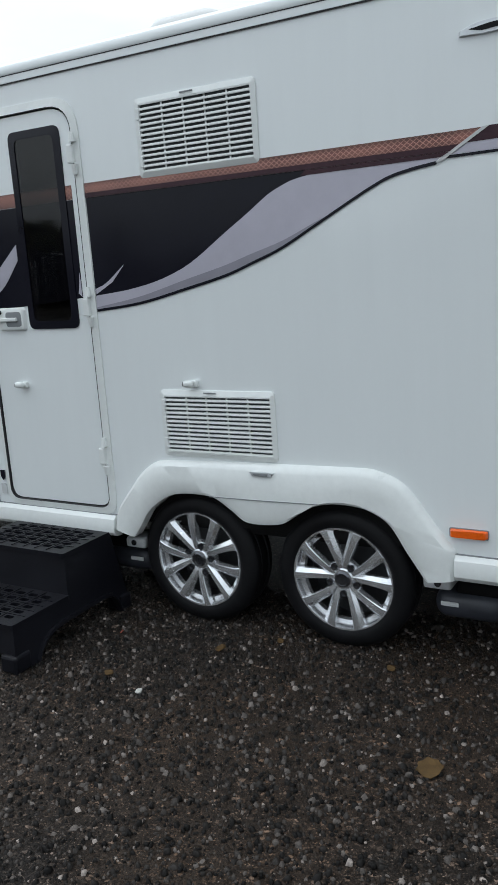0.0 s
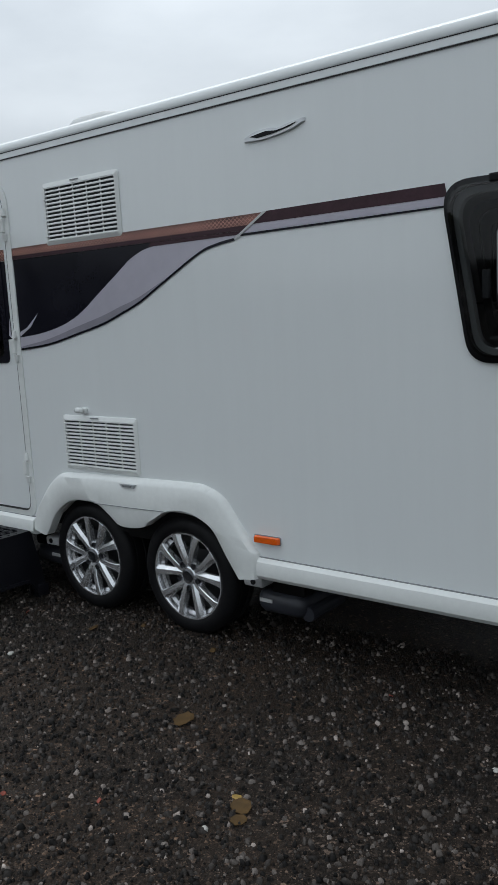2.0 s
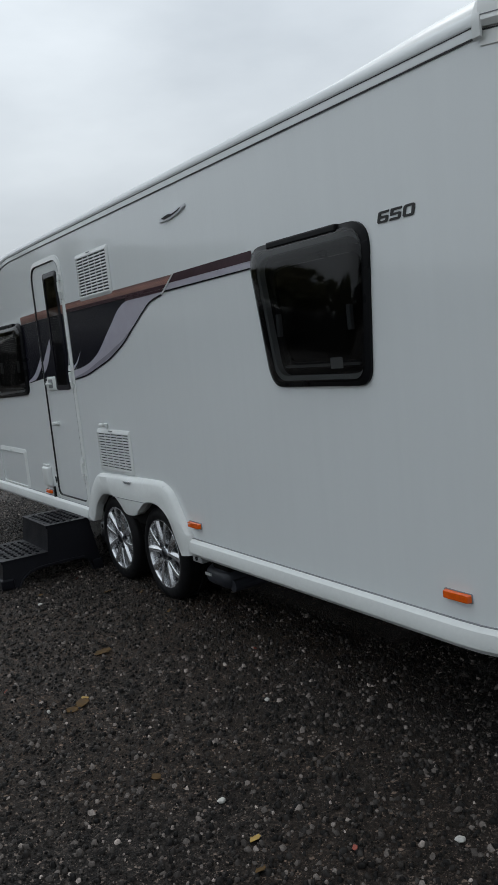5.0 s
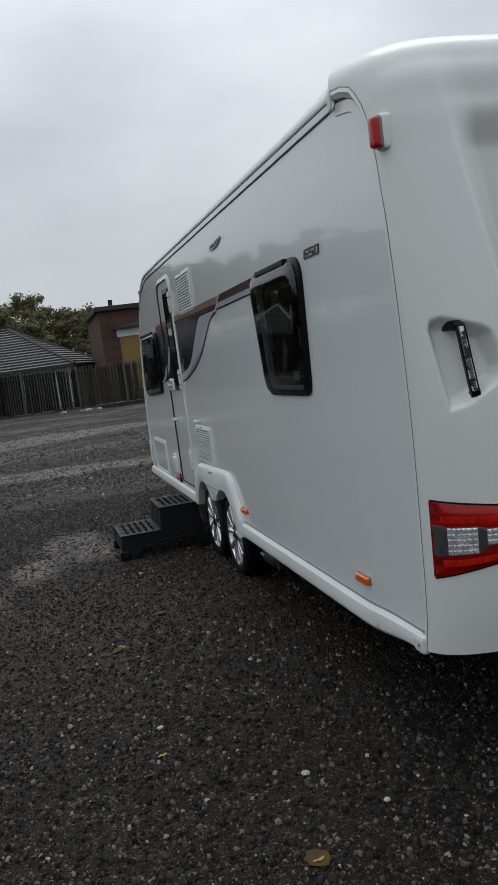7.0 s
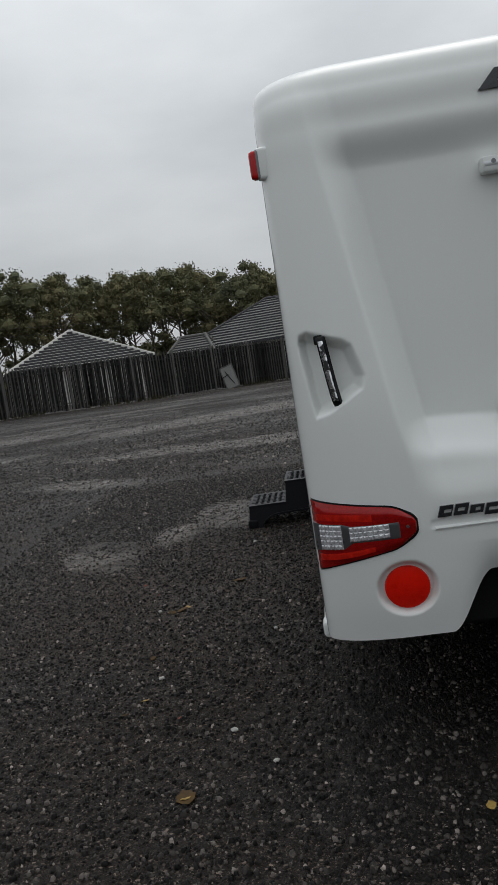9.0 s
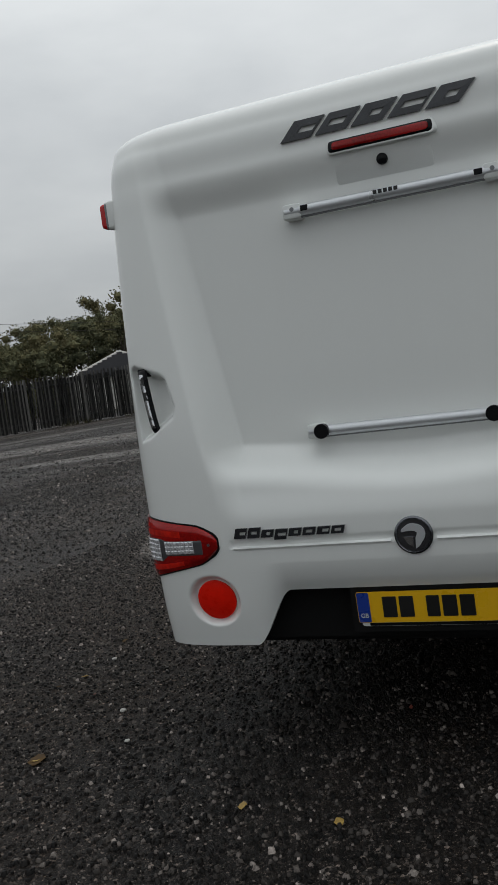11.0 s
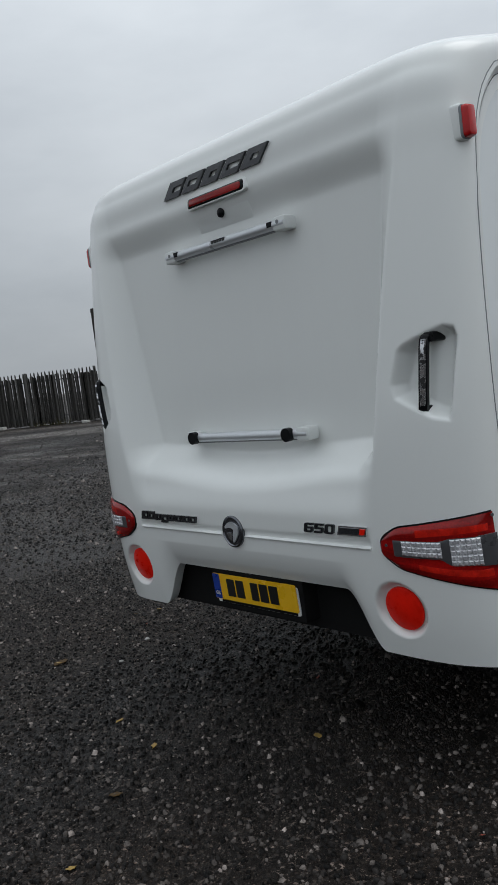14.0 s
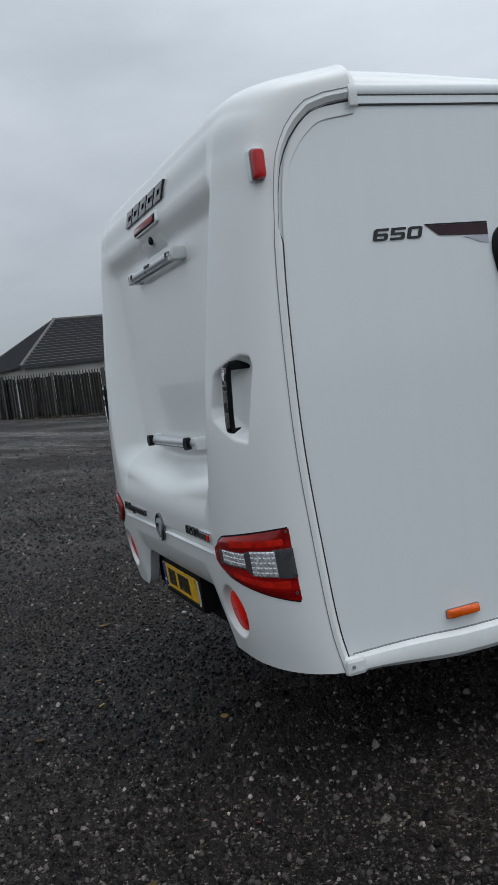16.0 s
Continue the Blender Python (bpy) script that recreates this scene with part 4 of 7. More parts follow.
def awning_rail(lay, outward):
    """Gutter rail along the top of a side: pale channel with two dark joints."""
    y = lay(0, 0, 0).y
    sec = [(0.0, 0.0), (0.007, 0.001), (0.007, 0.0275), (0.005, 0.0305), (0.009, 0.032), (0.0115, 0.038), (0.0105, 0.059), (0.004, 0.071), (-0.03, 0.082), (-0.03, 0.0)]
    pts = [(0.25, 2.364), (-1.0, 2.364), (-2.0, 2.364), (-3.0, 2.364), (-4.0, 2.364), (-4.85, 2.360), (-5.05, 2.342), (-5.27, 2.283)]
    line = [((x, y, z), (0, outward, 0), (0, 0, 1)) for x, z in pts]
    rail = cpart("awning_rail", sweep(sec, line), M_SIDE, "white awning rail along the roof edge", 30)
    for h, w, dd in ((-0.004, 0.004, 0.006), (0.0280, 0.0035, 0.0085)):
        line = [((x, y, z + h), (0, outward, 0), (0, 0, 1)) for x, z in pts]
        cpart("joint", sweep([(0.0, 0.0), (dd, 0.0), (dd, w), (0.0, w)], line), M_LINE, "thin dark joint", parent=rail)
    # capped rear joint of the rail and the edge moulding down the tail
    over = [(-0.022, 2.352), (-0.024, 2.385), (-0.022, 2.412)]
    for i in range(8):
        dd, w = lateral(0.12 + 0.09 * i)
        over.append((dd - 0.012 + 0.012 * i / 7, 2.411 + 0.14 * w))
    band = [((0.25, y - outward * o, z), (0, outward * 0.7, 0.7), (1, 0, 0)) for o, z in smooth_line(over, 2)]
    cpart("rail_cap", sweep([(-0.006, -0.024), (0.005, -0.022), (0.005, 0.010), (-0.006, 0.012)], band), M_TRIM, "slim white strap over the rail joint", 30)
    flare = bmesh.new()
    rows = []
    for i in range(25):
        v = 0.70 + 0.3 * i / 24
        e, e2 = seam_at(v), seam_at(max(0, v - 0.01))
        t = Vector((float(e[0] - e2[0]), 0, float(e[1] - e2[1]))).normalized()
        inn = Vector((-abs(t.z), 0, -abs(t.x)))
        w = 0.004 + 0.040 * sstep(0.72, 0.97, v)
        p = Vector((float(e[0]), y, float(e[1]))) + inn * 0.031
        rows.append([flare.verts.new(p + Vector((0, outward * 0.0045, 0))), flare.verts.new(p + inn * w * 0.92 + Vector((0, outward * 0.0045, 0))), flare.verts.new(p + inn * w)])
    for a, b in zip(rows, rows[1:]):
        for k in range(2):
            flare.faces.new((a[k], a[k + 1], b[k + 1], b[k]))
    bmesh.ops.recalc_face_normals(flare, faces=flare.faces[:])
    cpart("corner_flare", flare, M_GRP, "white flare of the rail round the top corner", 30)
    edge = [seam_at(i / 40) for i in range(41)]
    line = [((float(e[0]), y, float(e[1])), (0, outward, 0), Vector((1, 0, 0)) if i < 30 else Vector((0.5, 0, 0.9)).normalized()) for i, e in enumerate(edge)]
    cpart("corner_bead", sweep([(-0.01, -0.024), (0.012, -0.022), (0.024, -0.004), (0.022, 0.010), (-0.01, 0.012)], line), M_GRP, "white corner moulding over the rear seam", 30)
    cpart("seam_line", sweep([(-0.004, -0.031), (0.0040, -0.031), (0.0040, -0.0262), (-0.004, -0.0262)], line), M_LINE, "dark sealant line")
    cpart("seam_line", sweep([(-0.01, 0.0105), (0.0235, 0.0105), (0.0235, 0.0135), (-0.01, 0.0135)], line), M_TRIM_D, "grey sealant line")
    # front edge bead
    fr = smooth_line([f[:2] for f in FRONT[2:]], 4)
    line = [((x, y, z), (0, outward, 0), (-1, 0, 0)) for x, z in fr]
    cpart("corner_bead", sweep([(-0.01, -0.03), (0.008, -0.026), (0.010, 0.0), (-0.01, 0.012)], line), M_TRIM, "white corner moulding at the front", 30)


awning_rail(near, -1)
awning_rail(far, 1)


def skirt(lay, outward, x0, x1, rise=True):
    y = lay(0, 0, 0).y
    sec = [(0.0, 0.0), (0.02, 0.004), (0.034, 0.022), (0.036, 0.05), (0.028, 0.082), (0.010, 0.098), (-0.01, 0.10), (-0.02, 0.05), (-0.02, 0.0)]
    n = 24
    line = []
    for i in range(n + 1):
        x = x0 + (x1 - x0) * i / n
        z = 0.358 + 0.05 * sstep(0.0, 0.52, x) + (0.0 if x > -3 else 0.0)
        line.append(((x, y, z), (0, outward, 0), (0, 0, 1 - 0.35 * sstep(0.1, 0.52, x))))
    s = cpart("side_skirt", sweep(sec, line), M_TRIM, "white rounded plastic side skirt", 30)
    line2 = [((o[0], o[1], o[2] + 0.0985 * u[2]), a, (0, 0, 1)) for o, a, u in line]
    cpart("seal", sweep([(0.0, 0.0), (0.010, 0.0), (0.010, 0.0025), (0.0, 0.0025)], line2), M_TRIM_D, "dark seal above the skirt", parent=s)
    return s


for lay_, out_ in ((near, -1), (far, 1)):
    skirt(lay_, out_, -2.072, 0.50)
    skirt(lay_, out_, -6.17, -3.64)
    yy = lay_(0, 0, 0).y
    bm = box((0.465, min(yy, yy + out_ * 0.040), 0.405), (0.548, max(yy, yy + out_ * 0.040), 0.472), 0.016)
    cap = cpart("skirt_end_cap", bm, M_TRIM, "white plastic end cap with a screw")
    cpart("screw", tube((0.522, yy + out_ * 0.039, 0.44), (0.522, yy + out_ * 0.043, 0.44), 0.007, n=10), M_TRIM_D, "", parent=cap)
    cpart("front_corner_trim", box((-6.20, min(yy, yy + out_ * 0.02), 0.50), (-6.12, max(yy, yy + out_ * 0.02), 0.74), 0.008), M_TRIM, "white front corner trim")


def wheel_arch(lay):
    o = smooth_line(ARCH_OUT, 4)
    i_ = smooth_line(ARCH_IN, 4)
    bm = bmesh.new()
    d_prof = [(0.0, 0.004), (0.05, 0.022), (0.14, 0.034), (0.5, 0.040), (0.9, 0.042), (1.0, 0.034)]
    rows = []
    for f, d in d_prof:
        rows.append([bm.verts.new(lay(a[0] + (b[0] - a[0]) * f, a[1] + (b[1] - a[1]) * f, d)) for a, b in zip(o, i_)])
    rows.append([bm.verts.new(lay(b[0], b[1], -0.02)) for b in i_])
    rows.insert(0, [bm.verts.new(lay(a[0], a[1], -0.001)) for a in o])
    for r0, r1 in zip(rows, rows[1:]):
        for k in range(len(o) - 1):
            bm.faces.new((r0[k], r0[k + 1], r1[k + 1], r1[k]))
    for e in (0, -1):
        bm.faces.new([r[e] for r in rows])
    bmesh.ops.recalc_face_normals(bm, faces=bm.faces[:])
    arch = cpart("wheel_arch_trim", bm, M_TRIM, "white moulded trim arching over both wheels", 35)
    # joint of the lower infill between the wheels
    line = [((x, lay(0, 0, 0.0425).y, z), (0, -1 if lay is near else 1, 0), (0, 0, 1)) for x, z in ((-3.10, 0.598), (-2.85, 0.601), (-2.60, 0.607))]
    cpart("joint", sweep([(-0.004, 0), (0.0015, 0), (0.0015, 0.003), (-0.004, 0.003)], line), M_TRIM_D, "", parent=arch)
    plate = [(-2.90, 0.720), (-2.79, 0.720), (-2.805, 0.703), (-2.885, 0.703)]
    cpart("badge", sheet(plate, [], lay, 0.043, 0.02), M_ALU, "small silver badge plate", parent=arch)
    cpart("badge_print", sheet([(-2.882, 0.716), (-2.812, 0.716), (-2.818, 0.707), (-2.876, 0.707)], [], lay, 0.0455, 0.03), M_TRIM_D, "", parent=arch)
    return arch


wheel_arch(near)
wheel_arch(far)

# wheels
R_T, R_R = 0.292, 0.214
TYRE = [(R_R - 0.006, 0.018), (R_R + 0.004, 0.006), (R_R + 0.02, 0.0), (R_R + 0.045, 0.002), (R_T - 0.018, 0.010), (R_T - 0.006, 0.020), (R_T, 0.034), (R_T - 0.003, 0.060), (R_T - 0.007, 0.063),
        (R_T - 0.003, 0.066), (R_T, 0.09), (R_T - 0.006, 0.12), (R_T, 0.123), (R_T - 0.003, 0.15), (R_T - 0.014, 0.17), (R_T - 0.05, 0.18), (R_R, 0.17), (R_R - 0.02, 0.165)]


def spoke_mesh(side):
    """One broad arm of a V pair: a flat polished face and a falling bevel, widening into the rim."""
    bm = bmesh.new()
    sec = []
    for r, a, w, y, th in ((0.030, 4, 0.026, 0.022, 0.024), (0.062, 8.5, 0.032, 0.012, 0.034), (0.10, 12.5, 0.036, 0.007, 0.036), (0.15, 15.5, 0.041, 0.004, 0.032),
                           (0.188, 17.0, 0.047, 0.003, 0.026), (0.208, 17.6, 0.060, 0.005, 0.020)):
        c, s = math.cos(radians(a * side)), math.sin(radians(a * side))
        row = []
        for dy, f in ((0.013, -0.5), (0.0, -0.12), (0.0, 0.43), (0.004, 0.5), (th, 0.5), (th, -0.5)):
            g = f * side
            row.append(bm.verts.new((r * c - g * w * s, y + dy, r * s + g * w * c)))
        sec.append(row)
    for a, b in zip(sec, sec[1:]):
        for i in range(6):
            bm.faces.new((a[i], a[(i + 1) % 6], b[(i + 1) % 6], b[i]))
    bm.faces.new(sec[0])
    bm.faces.new(sec[-1])
    bmesh.ops.recalc_face_normals(bm, faces=bm.faces[:])
    return mesh_of("spoke", bm, M_ALLOY, 18)


TYRE_ME = mesh_of("wheel", lathe(TYRE, 64), M_RUBBER, 40)
LIP_ME = mesh_of("rim", lathe([(R_R - 0.001, 0.030), (R_R + 0.003, 0.012), (R_R, 0.006), (R_R - 0.007, 0.007), (R_R - 0.011, 0.014), (R_R - 0.014, 0.034), (R_R - 0.030, 0.040), (R_R - 0.034, 0.058)], 64), M_ALLOY, 40)
BARREL_ME = mesh_of("barrel", lathe([(R_R - 0.030, 0.050), (R_R - 0.036, 0.07), (R_R - 0.032, 0.12), (0.12, 0.125), (0.05, 0.115), (0.0, 0.115)], 48), M_ALLOY_SHADE, 40)
DISC_ME = mesh_of("hub", lathe([(0.080, 0.05), (0.076, 0.030), (0.048, 0.022), (0.040, 0.012), (0.0, 0.012)], 40), M_ALLOY, 40)
CAP_ME = mesh_of("centre_cap", lathe([(0.034, 0.013), (0.032, 0.007), (0.026, 0.0045), (0.022, 0.006), (0.0, 0.005)], 28), M_CHROME_D, 40)
SPOKE_ME = {e: spoke_mesh(e) for e in (-1, 1)}
BOLT_ME = mesh_of("wheel_bolt", lathe([(0.014, 0.022), (0.014, 0.012), (0.009, 0.012), (0.008, 0.017), (0.0, 0.017)], 12), M_CHROME_D, 40)


def wheel(x, y, flip, turn):
    t = same_part("wheel", TYRE_ME, caravan, Matrix.Translation(Vector((x, y, 0.285)) - CARAVAN_AT) @ (pose(0, 0, 0, 0, 0, 180) if flip else Matrix()) @ pose(0, 0, 0, 0, turn, 0))
    tagged(t, "black tyre on a multi-spoke silver alloy wheel")
    same_part("rim", LIP_ME, t)
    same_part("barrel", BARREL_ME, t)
    same_part("hub", DISC_ME, t)
    same_part("centre_cap", CAP_ME, t)
    for i in range(5):
        for s in (-1, 1):
            same_part("spoke", SPOKE_ME[s], t, pose(0, 0, 0, 0, i * 72, 0))
        same_part("wheel_bolt", BOLT_ME, t, pose(0, 0, 0, 0, i * 72 + 36, 0) @ Matrix.Translation((0.061, -0.002, 0)))


for wx, wt_ in ((-3.225, 29), (-2.54, 54)):
    wheel(wx, 0.012, False, wt_)
    wheel(wx, W - 0.012, True, wt_)


def mover(x, flip):
    """Motor mover beside a wheel: rounded dark casting under a pale bracket."""
    s = -1 if flip else 1
    b = box((min(x, x + s * 0.27), 0.10, 0.142), (max(x, x + s * 0.27), 0.42, 0.262), 0.056, 5)
    body = cpart("motor_mover", b, M_MOVER, "dark grey motor mover casting beside the wheel", 40)
    cpart("label", box((x + s * 0.07 - 0.035, 0.094, 0.205), (x + s * 0.07 + 0.035, 0.102, 0.222), 0.002), M_LABEL, "pale sticker", parent=body)
    cpart("bracket", box((min(x - s * 0.02, x + s * 0.09), 0.05, 0.285), (max(x - s * 0.02, x + s * 0.09), 0.16, 0.335), 0.012), M_ZINC, "dirty white clamp bracket", parent=body)
    cpart("clamp_bolt", tube((x + s * 0.04, 0.045, 0.312), (x + s * 0.04, 0.055, 0.312), 0.014, n=8), M_CHROME_D, "", parent=body)
    cpart("arm", box((min(x + s * 0.09, x + s * 0.27), 0.12, 0.25), (max(x + s * 0.09, x + s * 0.27), 0.2, 0.30), 0.01), M_UNDER, "", parent=body)
    cpart("roller", tube((x + s * 0.27, 0.14, 0.17), (x + s * 0.27, 0.4, 0.17), 0.035, n=14), M_MOVER, "", parent=body)


mover(-2.20, False)
mover(-3.56, True)


# door, with its window
def door_unit():
    d = cpart("door", sheet(DOOR, [shrink(DOOR_WIN, 0.008)], lambda u, v, q: near(u + (-3.975 - u) * 0.022, v + (1.3625 - v) * 0.008, q), 0.004, -0.028), M_SIDE, "closed white entrance door", 30)
    out2 = rounded([(-4.315, 0.455), (-3.632, 0.455), (-3.632, 2.27), (-4.315, 2.27)], [0.08, 0.08, 0.15, 0.15], 6)
    cpart("door_frame", ring(out2, DOOR, near, 0.006, 0.014, -0.004), M_TRIM, "white door surround", 30)
    cpart("door_gap", ring(shrink(DOOR, -0.001), shrink(DOOR, 0.0028), near, 0.0148, 0.0135, -0.004), M_LINE, "dark gap round the door")
    f = cpart("door_window", ring(DOOR_WIN, shrink(DOOR_WIN, 0.035), near, 0.010, 0.013, -0.01), M_DARKV, "tall dark tinted door window", 30)
    pane = cpart("pane", sheet(shrink(DOOR_WIN, 0.034), [], near, 0.009, 0.003), M_PANE, "tinted pane", parent=f)
    pane.visible_shadow = False
    cpart("blind", sheet(rrect(-4.0, -3.765, 1.34, 1.70, 0.01), [], near, -0.03, -0.034), M_BLACK, "dark pleated blind behind the pane", parent=f)
    h = cpart("door_handle", domed(rrect(-4.225, -4.05, 1.305, 1.412, 0.02), near, 0.004, 0.022, 0.014), M_TRIM, "white moulded door handle with a keyhole", 40)
    # no hollow is cut: a grey plate on top paints its shade
    cpart("recess", domed(rrect(-4.165, -4.068, 1.325, 1.392, 0.016), near, 0.0225, 0.0235, 0.01), M_TRIM_D, "", parent=h)
    cpart("lever", box((-4.205, -0.036, 1.349), (-4.09, -0.022, 1.367), 0.005), M_TRIM, "", parent=h)
    cpart("lock", tube((-4.20, -0.02, 1.392), (-4.20, -0.0265, 1.392), 0.011, n=14), M_BLACK, "", parent=h)
    for z in (2.035, 1.40, 0.735):
        hg = cpart("hinge", box((-3.690, -0.028, z - 0.038), (-3.655, -0.004, z + 0.038), 0.006), M_TRIM, "white hinge")
        for s in (-1, 1):
            cpart("knuckle", tube((-3.657, -0.020, z + s * 0.045), (-3.657, -0.020, z + s * 0.085), 0.016, 0.009, n=10), M_TRIM, "", parent=hg)


door_unit()


def catch(x, z):
    """White door retainer: a small barrel on a foot."""
    c = cpart("door_catch", box((x - 0.028, -0.050, z - 0.014), (x + 0.022, -0.020, z + 0.015), 0.0125, 4), M_TRIM, "white plastic door retainer", 50)
    cpart("foot", box((x - 0.012, -0.024, z - 0.018), (x + 0.026, 0.0, z + 0.012), 0.008, 3), M_TRIM, "", 50, c)
    cpart("tip", tube((x - 0.0295, -0.035, z), (x - 0.026, -0.035, z), 0.0095, n=14), M_BLACK, "dark hollow tip", parent=c)


catch(-3.16, 1.072)
catch(-4.115, 1.055)


def vent(x0, x1, z0, z1, rows):
    """Fridge vent: raised frame, a dark sheet painted as its shaded hollow, slats and mullions."""
    o = rrect(x0, x1, z0, z1, 0.018, 4)
    i_ = rrect(x0 + 0.025, x1 - 0.018, z0 + 0.019, z1 - 0.022, 0.004, 4)
    v = cpart("vent", ring(o, i_, near, 0.006, 0.015, 0.0), M_TRIM, "white louvred fridge vent", 35)
    cpart("backing", sheet(rrect(x0 + 0.023, x1 - 0.016, z0 + 0.017, z1 - 0.020, 0.004, 2), [], near, 0.0022, 0.0005), M_VENT_SHADE, "dark sheet painted as the shade behind the slats", parent=v)
    h = (z1 - z0 - 0.048) / rows
    for r in range(rows + 1):
        z = z0 + 0.022 + r * h
        bm = bmesh.new()
        pts = [(0.013, 0.0), (0.0145, 0.003), (0.013, h * 0.52), (0.005, h * 0.58), (0.004, 0.002)]
        vs = [[bm.verts.new((x, -d, z - h * 0.15 + t)) for d, t in pts] for x in (x0 + 0.023, x1 - 0.016)]
        for k in range(5):
            bm.faces.new((vs[0][k], vs[0][(k + 1) % 5], vs[1][(k + 1) % 5], vs[1][k]))
        bm.faces.new(vs[0])
        bm.faces.new(vs[1])
        bmesh.ops.recalc_face_normals(bm, faces=bm.faces[:])
        cpart("slat", bm, M_TRIM, "", parent=v)
    for c in range(1, 5):
        x = x0 + 0.032 + (x1 - x0 - 0.056) * c / 5
        cpart("mullion", box((x - 0.003, -0.008, z0 + 0.02), (x + 0.003, -0.003, z1 - 0.022)), M_TRIM, "", parent=v)
    for z in (z0 + 0.06, z1 - 0.06):
        cpart("clip", box((x0 + 0.012, -0.018, z - 0.022), (x0 + 0.028, -0.01, z + 0.022), 0.003), M_TRIM, "", parent=v)
    cpart("catch", box(((x0 + x1) / 2 - 0.05, -0.018, z1 - 0.012), ((x0 + x1) / 2 + 0.01, -0.013, z1 - 0.006), 0.002), M_TRIM_D, "", parent=v)


vent(-3.332, -2.782, 1.900, 2.200, 13)
vent(-3.332, -2.782, 0.757, 1.041, 13)


def van_window(loop, lay, label, pane=M_PANE):
    sgn = 1 if lay is near else -1
    f = cpart("window", ring(loop, shrink(loop, 0.028), lay, 0.012, 0.026, -0.03), M_BLACK, label, 35)
    p = cpart("pane", domed(shrink(loop, 0.020), lay, 0.027, 0.040, 0.09, 6), pane, "bowed tinted acrylic pane", 60, f)
    p.visible_shadow = False
    xs = [q[0] for q in loop]
    zt = max(q[1] for q in loop)
    a, b = min(xs) + 0.17, max(xs) - 0.16
    cpart("hinge_rail", box((a, min(lay(0, 0, 0.004).y, lay(0, 0, 0.034).y), zt - 0.026), (b, max(lay(0, 0, 0.004).y, lay(0, 0, 0.034).y), zt + 0.003), 0.006), M_BLACK, "black hinge rail", parent=f)
    inner = shrink(loop, 0.075 if pane is M_PANE else 0.03)
    cpart("inner_frame", ring(inner, shrink(inner, 0.03), lay, -0.035, -0.035, -0.05), M_BLACK, "", parent=f)
    zc = min(q[1] for q in loop)
    xm = (min(xs) + max(xs)) / 2
    for hx in (xm - 0.27, xm + 0.23):
        bx = lay(hx, zc + 0.27, -0.02)
        cpart("window_catch", box((bx.x - 0.012, bx.y - 0.01, bx.z - 0.05), (bx.x + 0.012, bx.y + 0.01, bx.z + 0.05), 0.004), M_TRIM_D, "", parent=f)
    bar = lay(xm, zc + 0.085, -0.03)
    cpart("stay_bar", box((xm - 0.26, bar.y - 0.006, bar.z - 0.006), (xm + 0.26, bar.y + 0.006, bar.z + 0.006), 0.002), M_TRIM_D, "", parent=f)
    return f


wr = van_window(WIN_REAR, near, "dark tinted side window in a black frame")
cpart("sticker", sheet(rrect(-0.665, -0.585, 1.375, 1.42, 0.003), [], near, -0.005, -0.007), M_LABEL, "pale maker's sticker inside the pane", parent=wr)
van_window(WIN_FRONT, near, "dark tinted front side window in a black frame")
van_window(WIN_SLIM, far, "narrow tinted side window in a black frame", M_PANE_L)
van_window(WIN_FAR, far, "dark tinted side window in a black frame")


def interior():
    """Lining behind the walls, so that the panes look into a closed room; its near-black colour holds the dimness."""
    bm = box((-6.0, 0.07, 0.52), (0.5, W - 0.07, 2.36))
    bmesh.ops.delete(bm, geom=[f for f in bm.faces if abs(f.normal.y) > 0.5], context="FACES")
    cpart("lining", bm, M_INNER, "inside lining with its dimness in a near-black colour")
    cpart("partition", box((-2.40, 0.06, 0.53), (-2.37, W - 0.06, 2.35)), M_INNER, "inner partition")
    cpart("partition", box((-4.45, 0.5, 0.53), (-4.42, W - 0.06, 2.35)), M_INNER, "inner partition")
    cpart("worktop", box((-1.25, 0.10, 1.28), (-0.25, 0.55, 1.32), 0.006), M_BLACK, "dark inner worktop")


interior()


# graphics on the door side
def decal(name, pts, mat, d, label, lay=near):
    return cpart(name, sheet(pts, [], lay, d, d - 0.0015), mat, label)


UP = smooth_line([(-2.58, 1.836), (-2.649, 1.825), (-2.696, 1.810), (-2.76, 1.782), (-2.846, 1.727), (-2.953, 1.662), (-3.092, 1.575), (-3.18, 1.532), (-3.295, 1.494), (-3.45, 1.464), (-3.629, 1.446)], 5)
LOW = smooth_line([(-3.629, 1.388), (-3.391, 1.412), (-3.158, 1.460), (-2.967, 1.503), (-2.84, 1.545), (-2.711, 1.592), (-2.567, 1.664), (-2.431, 1.733), (-2.35, 1.772), (-2.281, 1.800), (-2.20, 1.817), (-2.115, 1.828)], 5)
decal("graphic_black", [(-3.629, 1.853), (-2.60, 1.853), *UP], M_DARKV, 0.0020, "glossy black swoosh graphic")
decal("graphic_silver", [*LOW, (-2.105, 1.838), *UP], M_SILVER, 0.0030, "silver lilac swoosh graphic")
decal("graphic_shade", [*LOW[:32], *[(x, z + 0.034 * math.sin(math.pi * min(1.0, k / 31) * 0.9 + 0.25)) for k, (x, z) in reversed(list(enumerate(LOW[:32])))]], M_SILVER_D, 0.0034, "darker lilac shade of the swoosh")
decal("graphic_edge", [*LOW, *[(x, z - 0.011) for x, z in reversed(LOW)]], M_DARKV, 0.0040, "thin black edge of the swoosh")
decal("graphic_stripe", [(-3.629, 1.853), (-3.629, 1.912), (-1.965, 1.915), (-2.068, 1.853)], M_COPPER, 0.0050, "copper stripe with a woven pattern")
